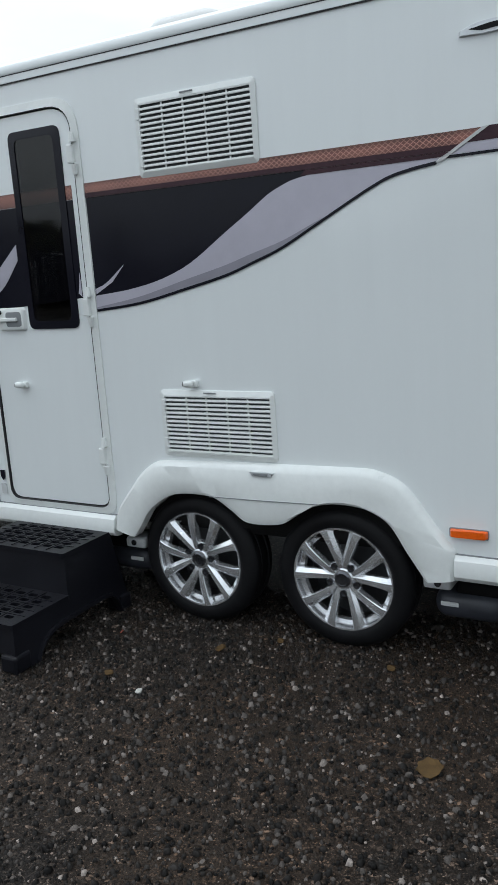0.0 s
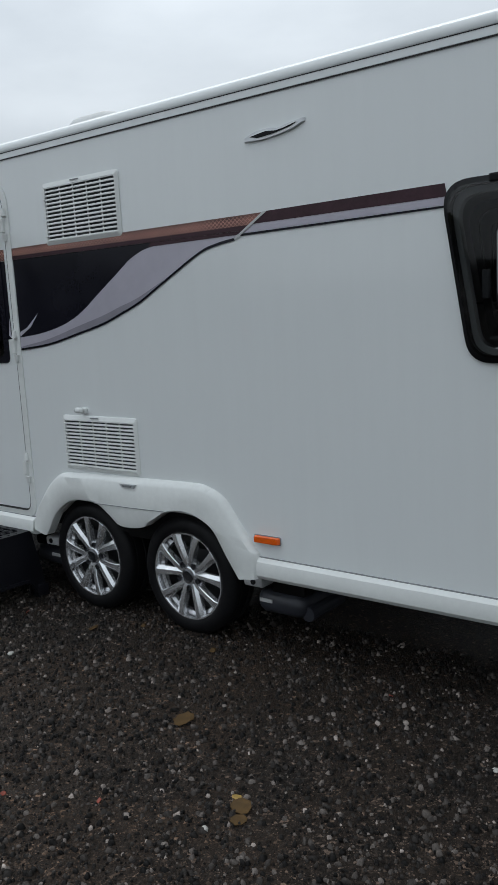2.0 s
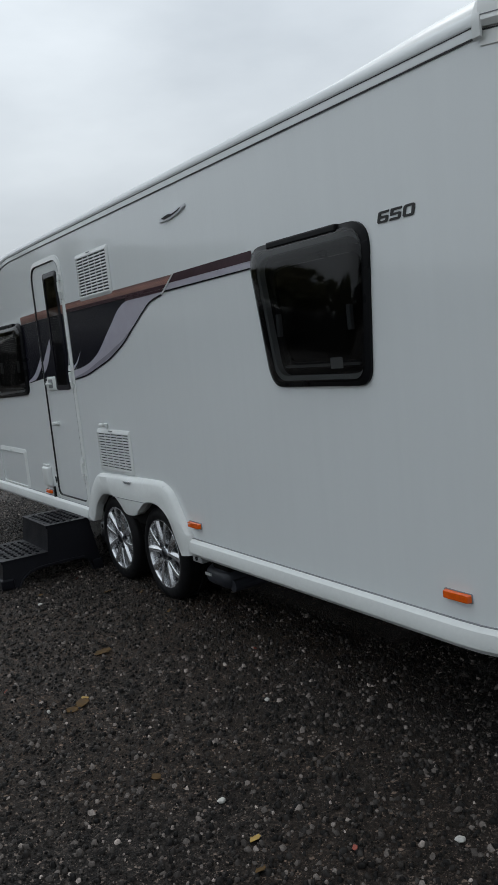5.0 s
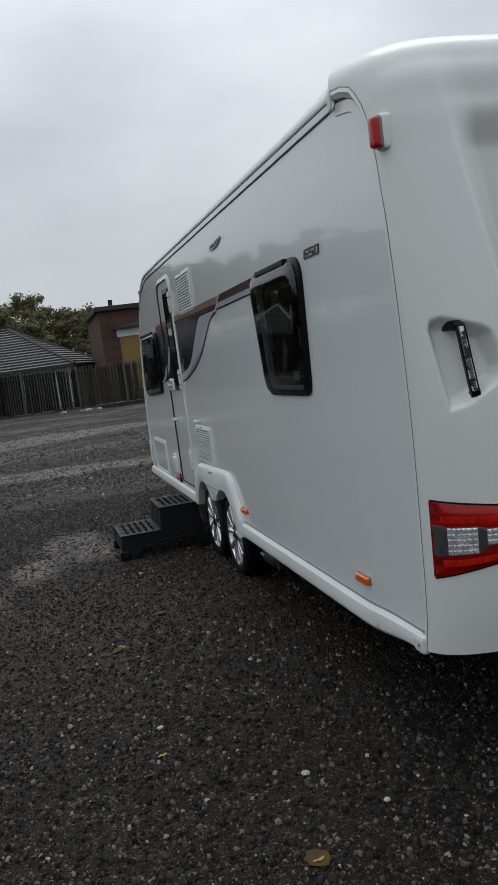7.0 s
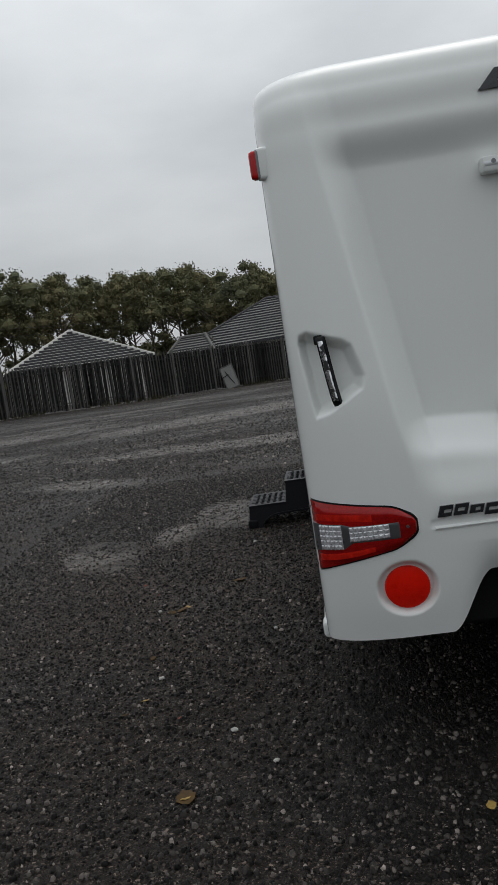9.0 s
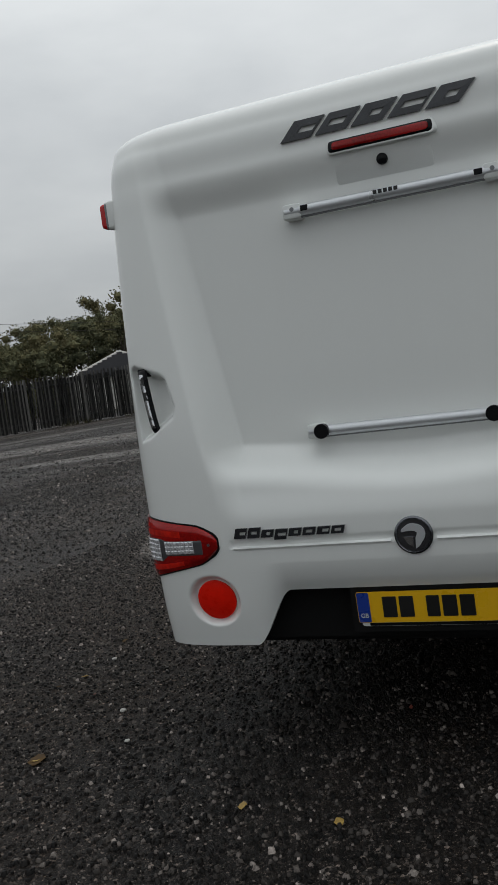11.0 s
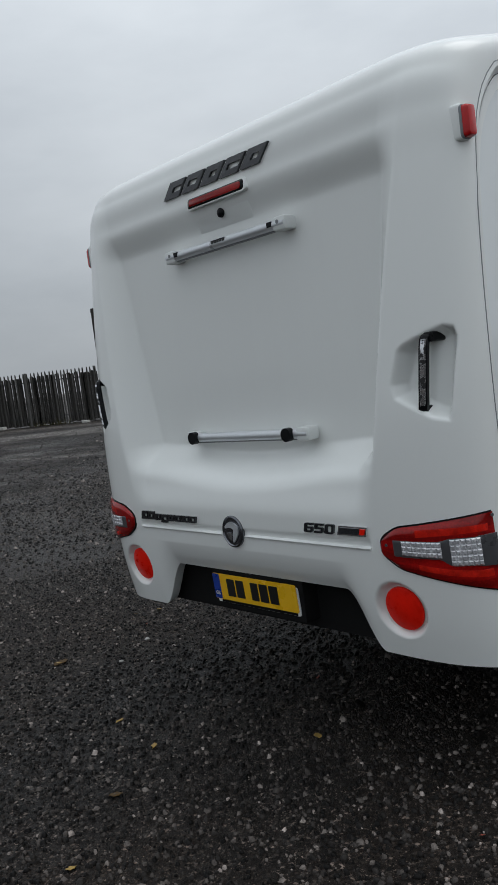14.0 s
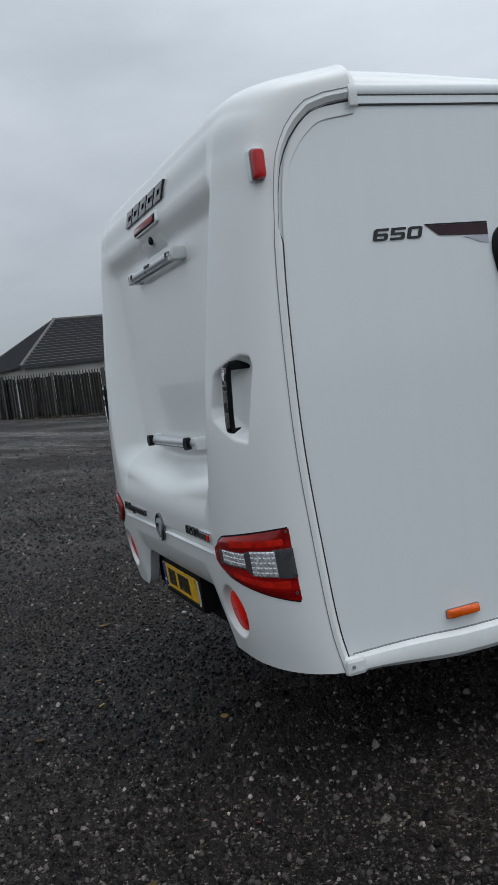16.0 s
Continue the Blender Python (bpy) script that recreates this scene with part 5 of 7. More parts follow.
decal("graphic_stripe", [(-2.62, 1.8345), (-2.60, 1.8525), (-2.07, 1.8525), (-2.10, 1.8385)], M_BROWNV, 0.0045, "dark brown stripe")
decal("graphic_stripe", [(-3.629, 1.8535), (-3.629, 1.872), (-2.04, 1.872), (-2.070, 1.8535)], M_BROWNV, 0.0058, "dark lower edge of the copper stripe")
decal("graphic_slash", [(-2.118, 1.824), (-2.098, 1.824), (-1.940, 1.917), (-1.960, 1.917)], M_LABEL, 0.0070, "pale slash across the stripe")
decal("graphic_stripe", [(-2.02, 1.874), (-1.942, 1.918), (-1.168, 1.925), (-1.16, 1.880)], M_BROWNV, 0.0035, "dark brown stripe")
decal("graphic_stripe", [(-2.075, 1.842), (-2.022, 1.873), (-1.16, 1.879), (-1.158, 1.851)], M_SILVER, 0.0035, "silver stripe")
decal("graphic_edge", [(-2.09, 1.832), (-2.076, 1.841), (-1.158, 1.850), (-1.155, 1.843)], M_DARKV, 0.0035, "thin black edge of the stripe")
# on the door and in front of it
decal("graphic_black", [(-3.700, 1.852), (-3.700, 1.44), (-4.24, 1.40), (-4.275, 1.40), (-4.275, 1.846)], M_DARKV, 0.0060, "glossy black graphic on the door")
decal("graphic_stripe", [(-3.700, 1.8535), (-3.700, 1.912), (-4.275, 1.907), (-4.275, 1.8475)], M_COPPER, 0.0060, "copper stripe across the door")
decal("graphic_black", [(-4.318, 1.845), (-4.318, 1.40), (-4.72, 1.365), (-4.72, 1.84)], M_DARKV, 0.0020, "glossy black graphic by the front window")
decal("graphic_stripe", [(-4.318, 1.8465), (-4.318, 1.907), (-4.72, 1.90), (-4.72, 1.8415)], M_COPPER, 0.0020, "copper stripe by the front window")
decal("graphic_silver", smooth_line([(-4.27, 1.52), (-4.17, 1.60), (-4.06, 1.69)], 4) + smooth_line([(-4.06, 1.62), (-4.16, 1.51), (-4.27, 1.44)], 4), M_SILVER, 0.0075, "silver streak on the door")
decal("graphic_silver", smooth_line([(-4.70, 1.385), (-4.52, 1.44), (-4.33, 1.56)], 5) + smooth_line([(-4.33, 1.49), (-4.5, 1.40), (-4.70, 1.37)], 5), M_SILVER, 0.0040, "silver streak graphic")
decal("graphic_silver", smooth_line([(-3.72, 1.46), (-3.712, 1.50), (-3.705, 1.55)], 3) + [(-3.702, 1.51), (-3.702, 1.445)], M_SILVER, 0.0075, "silver streak on the door")
decal("graphic_silver", smooth_line([(-3.625, 1.475), (-3.56, 1.50), (-3.46, 1.57)], 5) + [(-3.53, 1.50), (-3.625, 1.452)], M_SILVER, 0.0036, "faint silver streak graphic")
# shield and small label beside the door foot
decal("shield_sticker", [(-4.352, 0.625), (-4.322, 0.625), (-4.322, 0.59), (-4.337, 0.572), (-4.352, 0.59)], M_DARKV, 0.0075, "small dark shield sticker")
decal("info_sticker", [(-4.356, 0.555), (-4.320, 0.555), (-4.320, 0.505), (-4.356, 0.505)], M_LABEL, 0.0075, "small pale printed sticker")


def number_on(lay, x, z, size, flip=False):
    s = -1 if flip else 1
    bm = digits_650(size * 2.35, size * 0.50, 0.30, 0.0024, lambda u, v, d: lay(x + s * u, z + v, d + 0.001))
    cpart("model_number", bm, M_INK, "black slanted digits 650")


number_on(near, -0.300, 1.893, 0.082)
number_on(far, 0.222, 1.893, 0.085, True)
decal("graphic_stripe", [(-0.003, 1.936), (-0.055, 1.897), (-0.27, 1.888), (-0.27, 1.93)], M_BROWNV, 0.0025, "dark plum stripe", far)
decal("graphic_edge", [(0.003, 1.941), (-0.003, 1.9365), (-0.27, 1.9305), (-0.27, 1.937)], M_DARKV, 0.0025, "thin black edge of the stripe", far)
decal("graphic_silver", smooth_line([(-0.16, 1.887), (-0.20, 1.875), (-0.235, 1.862), (-0.27, 1.858)], 4) + [(-0.27, 1.887)], M_SILVER, 0.0025, "silver swoosh tip", far)


def wing_badge():
    """Slim chrome wing on the upper side wall."""
    top = smooth_line([(-2.035, 2.208), (-1.98, 2.226), (-1.90, 2.230), (-1.86, 2.224), (-1.80, 2.234), (-1.735, 2.242)], 4)
    low = smooth_line([(-1.735, 2.228), (-1.79, 2.210), (-1.86, 2.198), (-1.95, 2.190), (-2.035, 2.194)], 4)
    b = cpart("wing_emblem", domed(top + low, near, 0.001, 0.012, 0.012), M_ALU, "slim chrome wing emblem", 40)
    cpart("inlay", sheet(smooth_line([(-2.0, 2.209), (-1.92, 2.219), (-1.86, 2.215), (-1.77, 2.230)], 4) + smooth_line([(-1.80, 2.219), (-1.88, 2.206), (-1.96, 2.200)], 4), [], near, 0.0150, 0.011), M_BLACK, "dark inlay", parent=b)


wing_badge()


def marker_lamp(lay, x0, x1, z0, z1):
    b = cpart("marker_lamp", domed(rrect(x0, x1, z0, z1, 0.006, 3), lay, 0.004, 0.022, 0.008), M_ORANGE, "orange side marker lamp", 40)
    cpart("lamp_base", sheet(rrect(x0 - 0.003, x1 + 0.003, z0 - 0.003, z1 + 0.003, 0.007, 3), [], lay, 0.005, 0.0005), M_TRIM_D, "", parent=b)


marker_lamp(near, -2.092, -1.955, 0.525, 0.555)
marker_lamp(near, -0.10, 0.03, 0.532, 0.562)
marker_lamp(near, -4.60, -4.47, 0.475, 0.502)
marker_lamp(far, -0.04, 0.10, 0.507, 0.537)


def locker_hatch():
    o = rrect(-5.86, -5.06, 0.44, 0.80, 0.04)
    h = cpart("locker_hatch", ring(o, shrink(o, 0.035), near, 0.004, 0.014, 0.0), M_TRIM, "white framed front locker hatch", 35)
    cpart("hatch_panel", sheet(shrink(o, 0.042), [], near, 0.005, 0.001), M_SIDE, "", parent=h)
    cpart("hatch_lock", tube((-5.46, -0.004, 0.775), (-5.46, -0.02, 0.775), 0.014, n=12), M_TRIM, "", parent=h)
    s = cpart("socket_cover", domed(rrect(-4.60, -4.44, 0.53, 0.70, 0.02), near, 0.002, 0.035, 0.03), M_TRIM, "white mains socket cover", 40)
    cpart("cover_hinge", box((-4.585, -0.02, 0.69), (-4.455, -0.004, 0.712), 0.005), M_TRIM, "", parent=s)
    o = rrect(-4.415, -4.385, 0.43, 0.54, 0.008)
    cpart("hook_plate", domed(o, near, 0.002, 0.014, 0.006), M_BLACK, "small black plate")


locker_hatch()


def rooflight(x, y, sx, sy):
    o = rounded([(-sx, -sy), (sx, -sy), (sx, sy), (-sx, sy)], 0.09, 5)
    b = cpart("rooflight", domed(o, lambda u, v, d: Vector((x + u, y + v, 2.475 + d)), 0.0, 0.09, 0.08), M_LABEL, "low domed white rooflight", 50)
    cpart("kerb", ring(o, shrink(o, 0.06), lambda u, v, d: Vector((x + u * 1.08, y + v * 1.08, 2.475 + d)), 0.004, 0.02, -0.02), M_TRIM, "", parent=b)


rooflight(-3.28, 0.42, 0.20, 0.18)
rooflight(-1.2, YC, 0.22, 0.22)


# ---- tail fittings ----
def on_tail(d, z, side, proud):
    return tail(q_at(d), v_at(z), side, proud)


def tail_patch(name, mat, outline, label, side, lift, rise, parent=None, nq=26, nz=14):
    """A lens that follows the tail: outline(s) gives q, lowest z and highest z for s in 0..1."""
    bm = bmesh.new()
    rows = []
    for i in range(nq + 1):
        q, z0, z1 = outline(math.sin(math.pi / 2 * i / nq))
        rows.append([])
        for j in range(nz + 1):
            f = j / nz
            edge = min(i / nq, 1 - i / nq, f, 1 - f)
            rows[-1].append(bm.verts.new(tail(q, v_at(z0 + (z1 - z0) * f), side, lift + rise * sstep(0.0, 0.12, edge))))
    for a, b in zip(rows, rows[1:]):
        for j in range(nz):
            bm.faces.new((a[j], a[j + 1], b[j + 1], b[j]))
    rim = [rows[i][0] for i in range(nq + 1)] + [rows[-1][j] for j in range(1, nz + 1)] + [rows[i][-1] for i in range(nq - 1, -1, -1)] + [rows[0][j] for j in range(nz - 1, 0, -1)]
    back = [bm.verts.new(v.co - Vector((0.02, 0, 0))) for v in rim]
    for k in range(len(rim)):
        bm.faces.new((rim[k - 1], rim[k], back[k], back[k - 1]))
    bmesh.ops.recalc_face_normals(bm, faces=bm.faces[:])
    return cpart(name, bm, mat, label, 50, parent)


def tail_facets(name, q0, q1, z_of, nq, nz, side, lift, high, mat, label, parent):
    """Rows of small pointed prisms on the lamp."""
    bm = bmesh.new()

    def spot(f, g, up):
        z0, z1 = z_of(f)
        return bm.verts.new(tail(q0 + (q1 - q0) * f, v_at(z0 + (z1 - z0) * g), side, lift + up))
    grid = [[spot(i / nq, j / nz, 0) for j in range(nz + 1)] for i in range(nq + 1)]
    for i in range(nq):
        for j in range(nz):
            ring_ = [grid[i][j], grid[i + 1][j], grid[i + 1][j + 1], grid[i][j + 1]]
            flat = [spot((i + 0.5 + a) / nq, (j + 0.5 + b) / nz, high) for a, b in ((-0.26, -0.26), (0.26, -0.26), (0.26, 0.26), (-0.26, 0.26))]
            for k in range(4):
                bm.faces.new((ring_[k], ring_[(k + 1) % 4], flat[(k + 1) % 4], flat[k]))
            bm.faces.new(flat)
    bmesh.ops.recalc_face_normals(bm, faces=bm.faces[:])
    return cpart(name, bm, mat, label, None, parent)


def tail_lamp(side):
    def whole(s):
        mid, half = 0.849 + 0.016 * s, 0.122 - 0.030 * s - 0.030 * s * s
        t = max(0.0, (s - 0.84) / 0.16)
        half *= math.sqrt(max(0.0, 1 - 0.95 * t * t))
        return (0.195 + 0.825 * s, mid - half, mid + half) if side == 0 else (0.232 + 0.788 * s, mid - half - 0.006, mid + half - 0.012)

    t = tail_patch("tail_lamp", M_RUBY, whole, "wedge-shaped red and clear rear lamp cluster", side, 0.006, 0.009, nq=44, nz=18)

    def rim(s):
        q, a, b = whole(s)
        return q - 0.010 + 0.017 * s, a - 0.0055, b + 0.0055
    tail_patch("lamp_gasket", M_BLACK, rim, "thin black gasket", side, 0.003, 0.001, t, 44, 18)

    def band(s):
        f = sstep(0.46, 0.60, s)
        return 0.235 + 0.715 * s, 0.796 + 0.022 * f + 0.010 * s, 0.893 - 0.010 * f + 0.003 * s
    tail_patch("lamp_bezel", M_BEZEL, band, "smoked grey lens band", side, 0.0145, 0.002, t, 40, 10)
    tail_facets("reversing_lens", 0.345, 0.575, lambda f: (0.801 + 0.004 * f, 0.889), 6, 5, side, 0.0172, 0.0042, M_PRISM, "clear faceted lens", t)
    tail_facets("indicator_lens", 0.635, 0.895, lambda f: (0.830 + 0.006 * f, 0.881 + 0.002 * f), 8, 3, side, 0.0172, 0.0034, M_PRISM, "clear ribbed lens", t)
    for lo, hi, sl in ((0.906, 0.928, -0.010), (0.764, 0.786, 0.026)):
        tail_patch("glow_bar", M_RUBY_B, lambda s: (0.30 + 0.50 * s, lo + sl * s * s, hi + sl * 0.8 * s * s), "brighter red prism bar", side, 0.0154, 0.0005, t, 18, 4)
    for q, z in ((0.225, 0.952), (0.225, 0.748), (0.985, 0.866)):
        p = tail(q, v_at(z), side, 0.014)
        cpart("screw", tube(p, tail(q, v_at(z), side, 0.018), 0.0055, n=10), M_BEZEL, "", None, t)


def tail_frame(d, z, side, proud):
    """Place and axes (along, up, out) of the tail at d, z."""
    e = 0.01
    p = on_tail(d, z, side, proud)
    a = on_tail(d + e, z, side, 0) - on_tail(d - e, z, side, 0)
    u = on_tail(d, z + e, side, 0) - on_tail(d, z - e, side, 0)
    a.normalize()
    n = a.cross(u)
    n.normalize()
    if n.x < 0:
        n = -n
    return p, a, n.cross(a) if n.cross(a).z > 0 else a.cross(n), n


def reflector(side):
    p, a, u, n = tail_frame(*REFLECTOR[side], side, 0.0)
    prof = [(0.079, 0.0), (0.078, 0.008), (0.074, 0.011), (0.0, 0.013)]
    bm = lathe(prof, 40)
    m = Matrix((a, n, u)).transposed()
    for v in bm.verts:
        v.co = p + m @ v.co
    bmesh.ops.recalc_face_normals(bm, faces=bm.faces[:])
    cpart("rear_reflector", bm, M_RED, "round bright red reflector", 40)


def grab_handle(side):
    mir = (lambda y: W - y) if side else (lambda y: y)
    pts = [(0.772, 0.095, 1.545), (0.800, 0.100, 1.525), (0.806, 0.112, 1.42), (0.806, 0.124, 1.33), (0.798, 0.132, 1.30), (0.768, 0.134, 1.285)]
    line = smooth_line(pts, 4)
    rows = [((x - 0.012, mir(y), z), (0.35, -0.94 if side else 0.94, 0), (0.94, 0.35 if side else -0.35, 0)) for x, y, z in line]
    sec = [(-0.017, -0.006), (-0.011, -0.013), (0.011, -0.013), (0.017, -0.006), (0.014, 0.008), (0.0, 0.012), (-0.014, 0.008)]
    h = cpart("grab_handle", sweep(sec, rows), M_BLACK, "black manoeuvring grab handle with a chipped chrome face", 40)
    face = [((x + 0.001, mir(y), z), a, b) for (x, y, z), (_, a, b) in zip([(r[0][0], mir(r[0][1]), r[0][2]) for r in rows][4:-7], rows[4:-7])]
    cpart("chrome_face", sweep([(-0.010, 0.008), (0.010, 0.008), (0.006, 0.014), (-0.006, 0.014)], face), M_CHROME_CHIP, "worn chrome strip", 40, h)
    for z, y in ((1.53, 0.092), (1.30, 0.135)):
        cpart("mount", box((0.70, mir(y) - 0.015, z - 0.016), (0.785, mir(y) + 0.017, z + 0.016), 0.006), M_BLACK, "", parent=h)


def chipped_chrome():
    k = Mat("chipped_chrome", (0.7, 0.7, 0.72), 0.12, 1.0)
    f = k.ramp(k.noise(38.0, 5), (0.50, 0.0), (0.53, 1.0))
    k.link(k.ramp(f, (0.0, 1.0), (1.0, 0.0)), k.b.inputs["Metallic"])
    return k.put(k.mix(f, (0.8, 0.81, 0.83), (0.02, 0.02, 0.02)), k.ramp(f, (0, 0.1), (1, 0.6)))


M_CHROME_CHIP = chipped_chrome()


def top_lamp(side):
    """Chamfered red lens on a white plinth at the corner."""
    s = 1 if side else -1
    y = W + 0.018 if side else -0.018
    def block(x0, x1, d0, d1, z0, z1, cut):
        bm = bmesh.new()
        loop = rounded([(x0, z0), (x1, z0), (x1, z1), (x0, z1)], 0.014, 4)
        cx, cz = (x0 + x1) / 2, (z0 + z1) / 2
        rows = []
        for f, d in ((1.0, d0), (1.0, d0 + (d1 - d0) * 0.6), (1 - cut * 0.35, d0 + (d1 - d0) * 0.92), (1 - cut, d1)):
            rows.append([bm.verts.new((cx + (u - cx) * f, y + s * d, cz + (v - cz) * (1 - (1 - f) * 0.6))) for u, v in loop])
        for r0, r1 in zip(rows, rows[1:]):
            for i in range(len(loop)):
                bm.faces.new((r0[i], r0[(i + 1) % len(loop)], r1[(i + 1) % len(loop)], r1[i]))
        bm.faces.new(rows[-1])
        bmesh.ops.recalc_face_normals(bm, faces=bm.faces[:])
        return bm
    base = cpart("width_lamp", block(0.609, 0.657, -0.034, 0.008, 2.111, 2.222, 0.06), M_GRP, "red width marker lamp on a white moulded plinth", 40)
    cpart("gasket", block(0.611, 0.657, 0.004, 0.013, 2.113, 2.217, 0.02), M_TRIM_D, "thin grey gasket", 40, base)
    cpart("red_lens", block(0.613, 0.655, 0.006, 0.038, 2.116, 2.214, 0.45), M_RED_D, "red lens", 40, base)


for s_ in (0, 1):
    tail_lamp(s_)
    reflector(s_)
    grab_handle(s_)
    top_lamp(s_)


def rack_rail(z, x, y0, y1, lower):
    """Alloy rack bar across the tail with end brackets."""
    r = cpart("rack_rail", tube((x, y0, z), (x, y1, z), 0.020, n=20), M_ALU, "satin alloy rack rail with grey end brackets", 40)
    cpart("rail_groove", box((x - 0.012, y0 + 0.03, z - 0.024), (x + 0.004, y1 - 0.03, z - 0.016)), M_TRIM_D, "", parent=r)
    for y, s in ((y0, 1), (y1, -1)):
        cpart("end_bracket", box((x - 0.045, min(y - s * 0.008, y + s * 0.06), z - 0.026), (x + 0.018, max(y - s * 0.008, y + s * 0.06), z + 0.026), 0.009), M_TRIM, "", 40, r)
        if lower:
            cpart("end_knob", tube((x + 0.01, y + s * (0.05 if s > 0 else 0.10), z), (x + 0.034, y + s * (0.05 if s > 0 else 0.10), z), 0.027, n=20), M_BLACK, "black plastic knob", 40, r)
        else:
            cpart("slot", box((x + 0.008, y + s * 0.075 - 0.014, z - 0.006), (x + 0.0215, y + s * 0.075 + 0.014, z + 0.014), 0.003), M_BLACK, "", parent=r)
            cpart("bolt", tube((x + 0.015, y + s * 0.03, z + 0.006), (x + 0.0205, y + s * 0.03, z + 0.006), 0.008, n=10), M_TRIM_D, "", parent=r)
    if not lower:
        bm = bmesh.new()
        for i in range(5):
            box((x + 0.012, 1.045 + i * 0.018, z + 0.000), (x + 0.0215, 1.058 + i * 0.018, z + 0.013), bm=bm)
        cpart("maker_mark", bm, M_INK, "small dark maker's mark", parent=r)


rack_rail(2.022, 0.715, 0.722, 1.470, False)
rack_rail(1.235, 0.722, 0.712, 1.462, True)


def brake_lamp():
    o = rounded([(0.885, 2.185), (1.292, 2.185), (1.272, 2.243), (0.905, 2.243)], 0.02, 5)
    lay = lambda u, v, d: Vector((0.706 + (2.21 - v) * 0.12 + d, u, v))
    h = cpart("brake_lamp_housing", domed(o, lay, -0.02, 0.012, 0.014), M_GRP, "white high-level brake lamp housing", 40)
    cpart("brake_lamp", domed(rrect(0.915, 1.255, 2.198, 2.226, 0.012, 4), lay, 0.009, 0.020, 0.008), M_RUBY, "long red brake lamp", 40, h)
    cpart("gasket", ring(rrect(0.905, 1.265, 2.192, 2.232, 0.014, 4), rrect(0.918, 1.252, 2.201, 2.223, 0.008, 4), lay, 0.012, 0.018, 0.0), M_BLACK, "", parent=h)
    lay2 = lambda u, v, d: Vector((0.685 + (v - 2.15) * 0.32 + d, u, v))
    c = cpart("camera_panel", domed(rrect(0.905, 1.262, 2.085, 2.19, 0.012, 4), lay2, -0.02, 0.008, 0.012), M_GRP, "flat white panel with a round black camera", 40)
    cpart("camera_dome", lathe_x((0.691, 1.083, 2.142), [(0.020, 0.0), (0.019, 0.008), (0.012, 0.014), (0.0, 0.016)]), M_BLACK, "round black camera", 40, c)


def lathe_x(at, prof, n=24):
    bm = bmesh.new()
    rows = [[bm.verts.new((at[0] + h, at[1] + r * math.cos(2 * math.pi * i / n), at[2] + r * math.sin(2 * math.pi * i / n))) for i in range(n)] for r, h in prof]
    for a, b in zip(rows, rows[1:]):
        for i in range(n):
            bm.faces.new((a[i], a[(i + 1) % n], b[(i + 1) % n], b[i]))
    bmesh.ops.recalc_face_normals(bm, faces=bm.faces[:])
    return bm


brake_lamp()


def tail_x(u, v):
    """Depth of the tail at that place of its face."""
    return on_tail(min(u, W - u), v, 0, 0.0).x


def badge_blocks(name, label, y0, y1, z0, z1, count, slant, x_at, mat, cut=True):
    """A maker's word drawn as plain slanted blocks, each with a notch."""
    w = (y1 - y0 - slant) / count
    lay = lambda u, v, d: Vector((x_at(u, v) + d, u, v))
    h = z1 - z0
    badge = None
    for i in range(count):
        a = y0 + i * w
        b = a + w * 0.86
        top = 1.0 if not cut or i < 2 else 0.74
        low = -0.28 if cut and i == 3 else 0.0
        pts = [(a + slant * low, z0 + h * low), (b + slant * low, z0 + h * low), (b + slant * top, z0 + h * top), (a + slant * top, z0 + h * top)]
        m = (low + top) / 2
        c0, c1 = a + w * (0.20 if i % 2 else 0.34), b - w * (0.20 if i % 3 else 0.06)
        slot = [(c0 + slant * (m - 0.17), z0 + h * (m - 0.17)), (c1 + slant * (m - 0.17), z0 + h * (m - 0.17)), (c1 + slant * (m + 0.14), z0 + h * (m + 0.14)), (c0 + slant * (m + 0.14), z0 + h * (m + 0.14))]
        bm = sheet(pts, [slot], lay, 0.010, -0.006)
        if badge is None:
            badge = cpart(name, bm, mat, label)
        else:
            cpart("letter_block", bm, mat, "", None, badge)
    return badge


badge_blocks("maker_badge", "dark raised slanted maker's badge", 0.735, 1.435, 2.266, 2.330, 5, 0.06, tail_x, M_LETTER, False)
badge_blocks("range_badge", "dark slanted chrome-edged range badge", 0.405, 0.84, 0.880, 0.918, 8, 0.012, tail_x, M_LETTER)
cpart("model_badge", digits_650(0.150, 0.036, 0.28, 0.008, lambda u, v, d: Vector((tail_x(1.486 + u, 0.884 + v) + d, 1.486 + u, 0.884 + v))), M_LETTER, "dark raised digits 650")
mb = cpart("chrome_badge", sheet([(1.655, 0.885), (1.79, 0.885), (1.80, 0.918), (1.668, 0.918)], [], lambda u, v, d: Vector((0.833 + d, u, v)), 0.008, -0.004), M_CHROME, "small chrome badge with a red end")
cpart("inlay", sheet([(1.665, 0.890), (1.755, 0.890), (1.763, 0.912), (1.673, 0.912)], [], lambda u, v, d: Vector((0.841 + d, u, v)), 0.003, -0.002), M_LETTER, "", parent=mb)
cpart("red_inlay", sheet([(1.762, 0.891), (1.783, 0.891), (1.790, 0.911), (1.769, 0.911)], [], lambda u, v, d: Vector((0.841 + d, u, v)), 0.003, -0.002), M_RED, "", parent=mb)


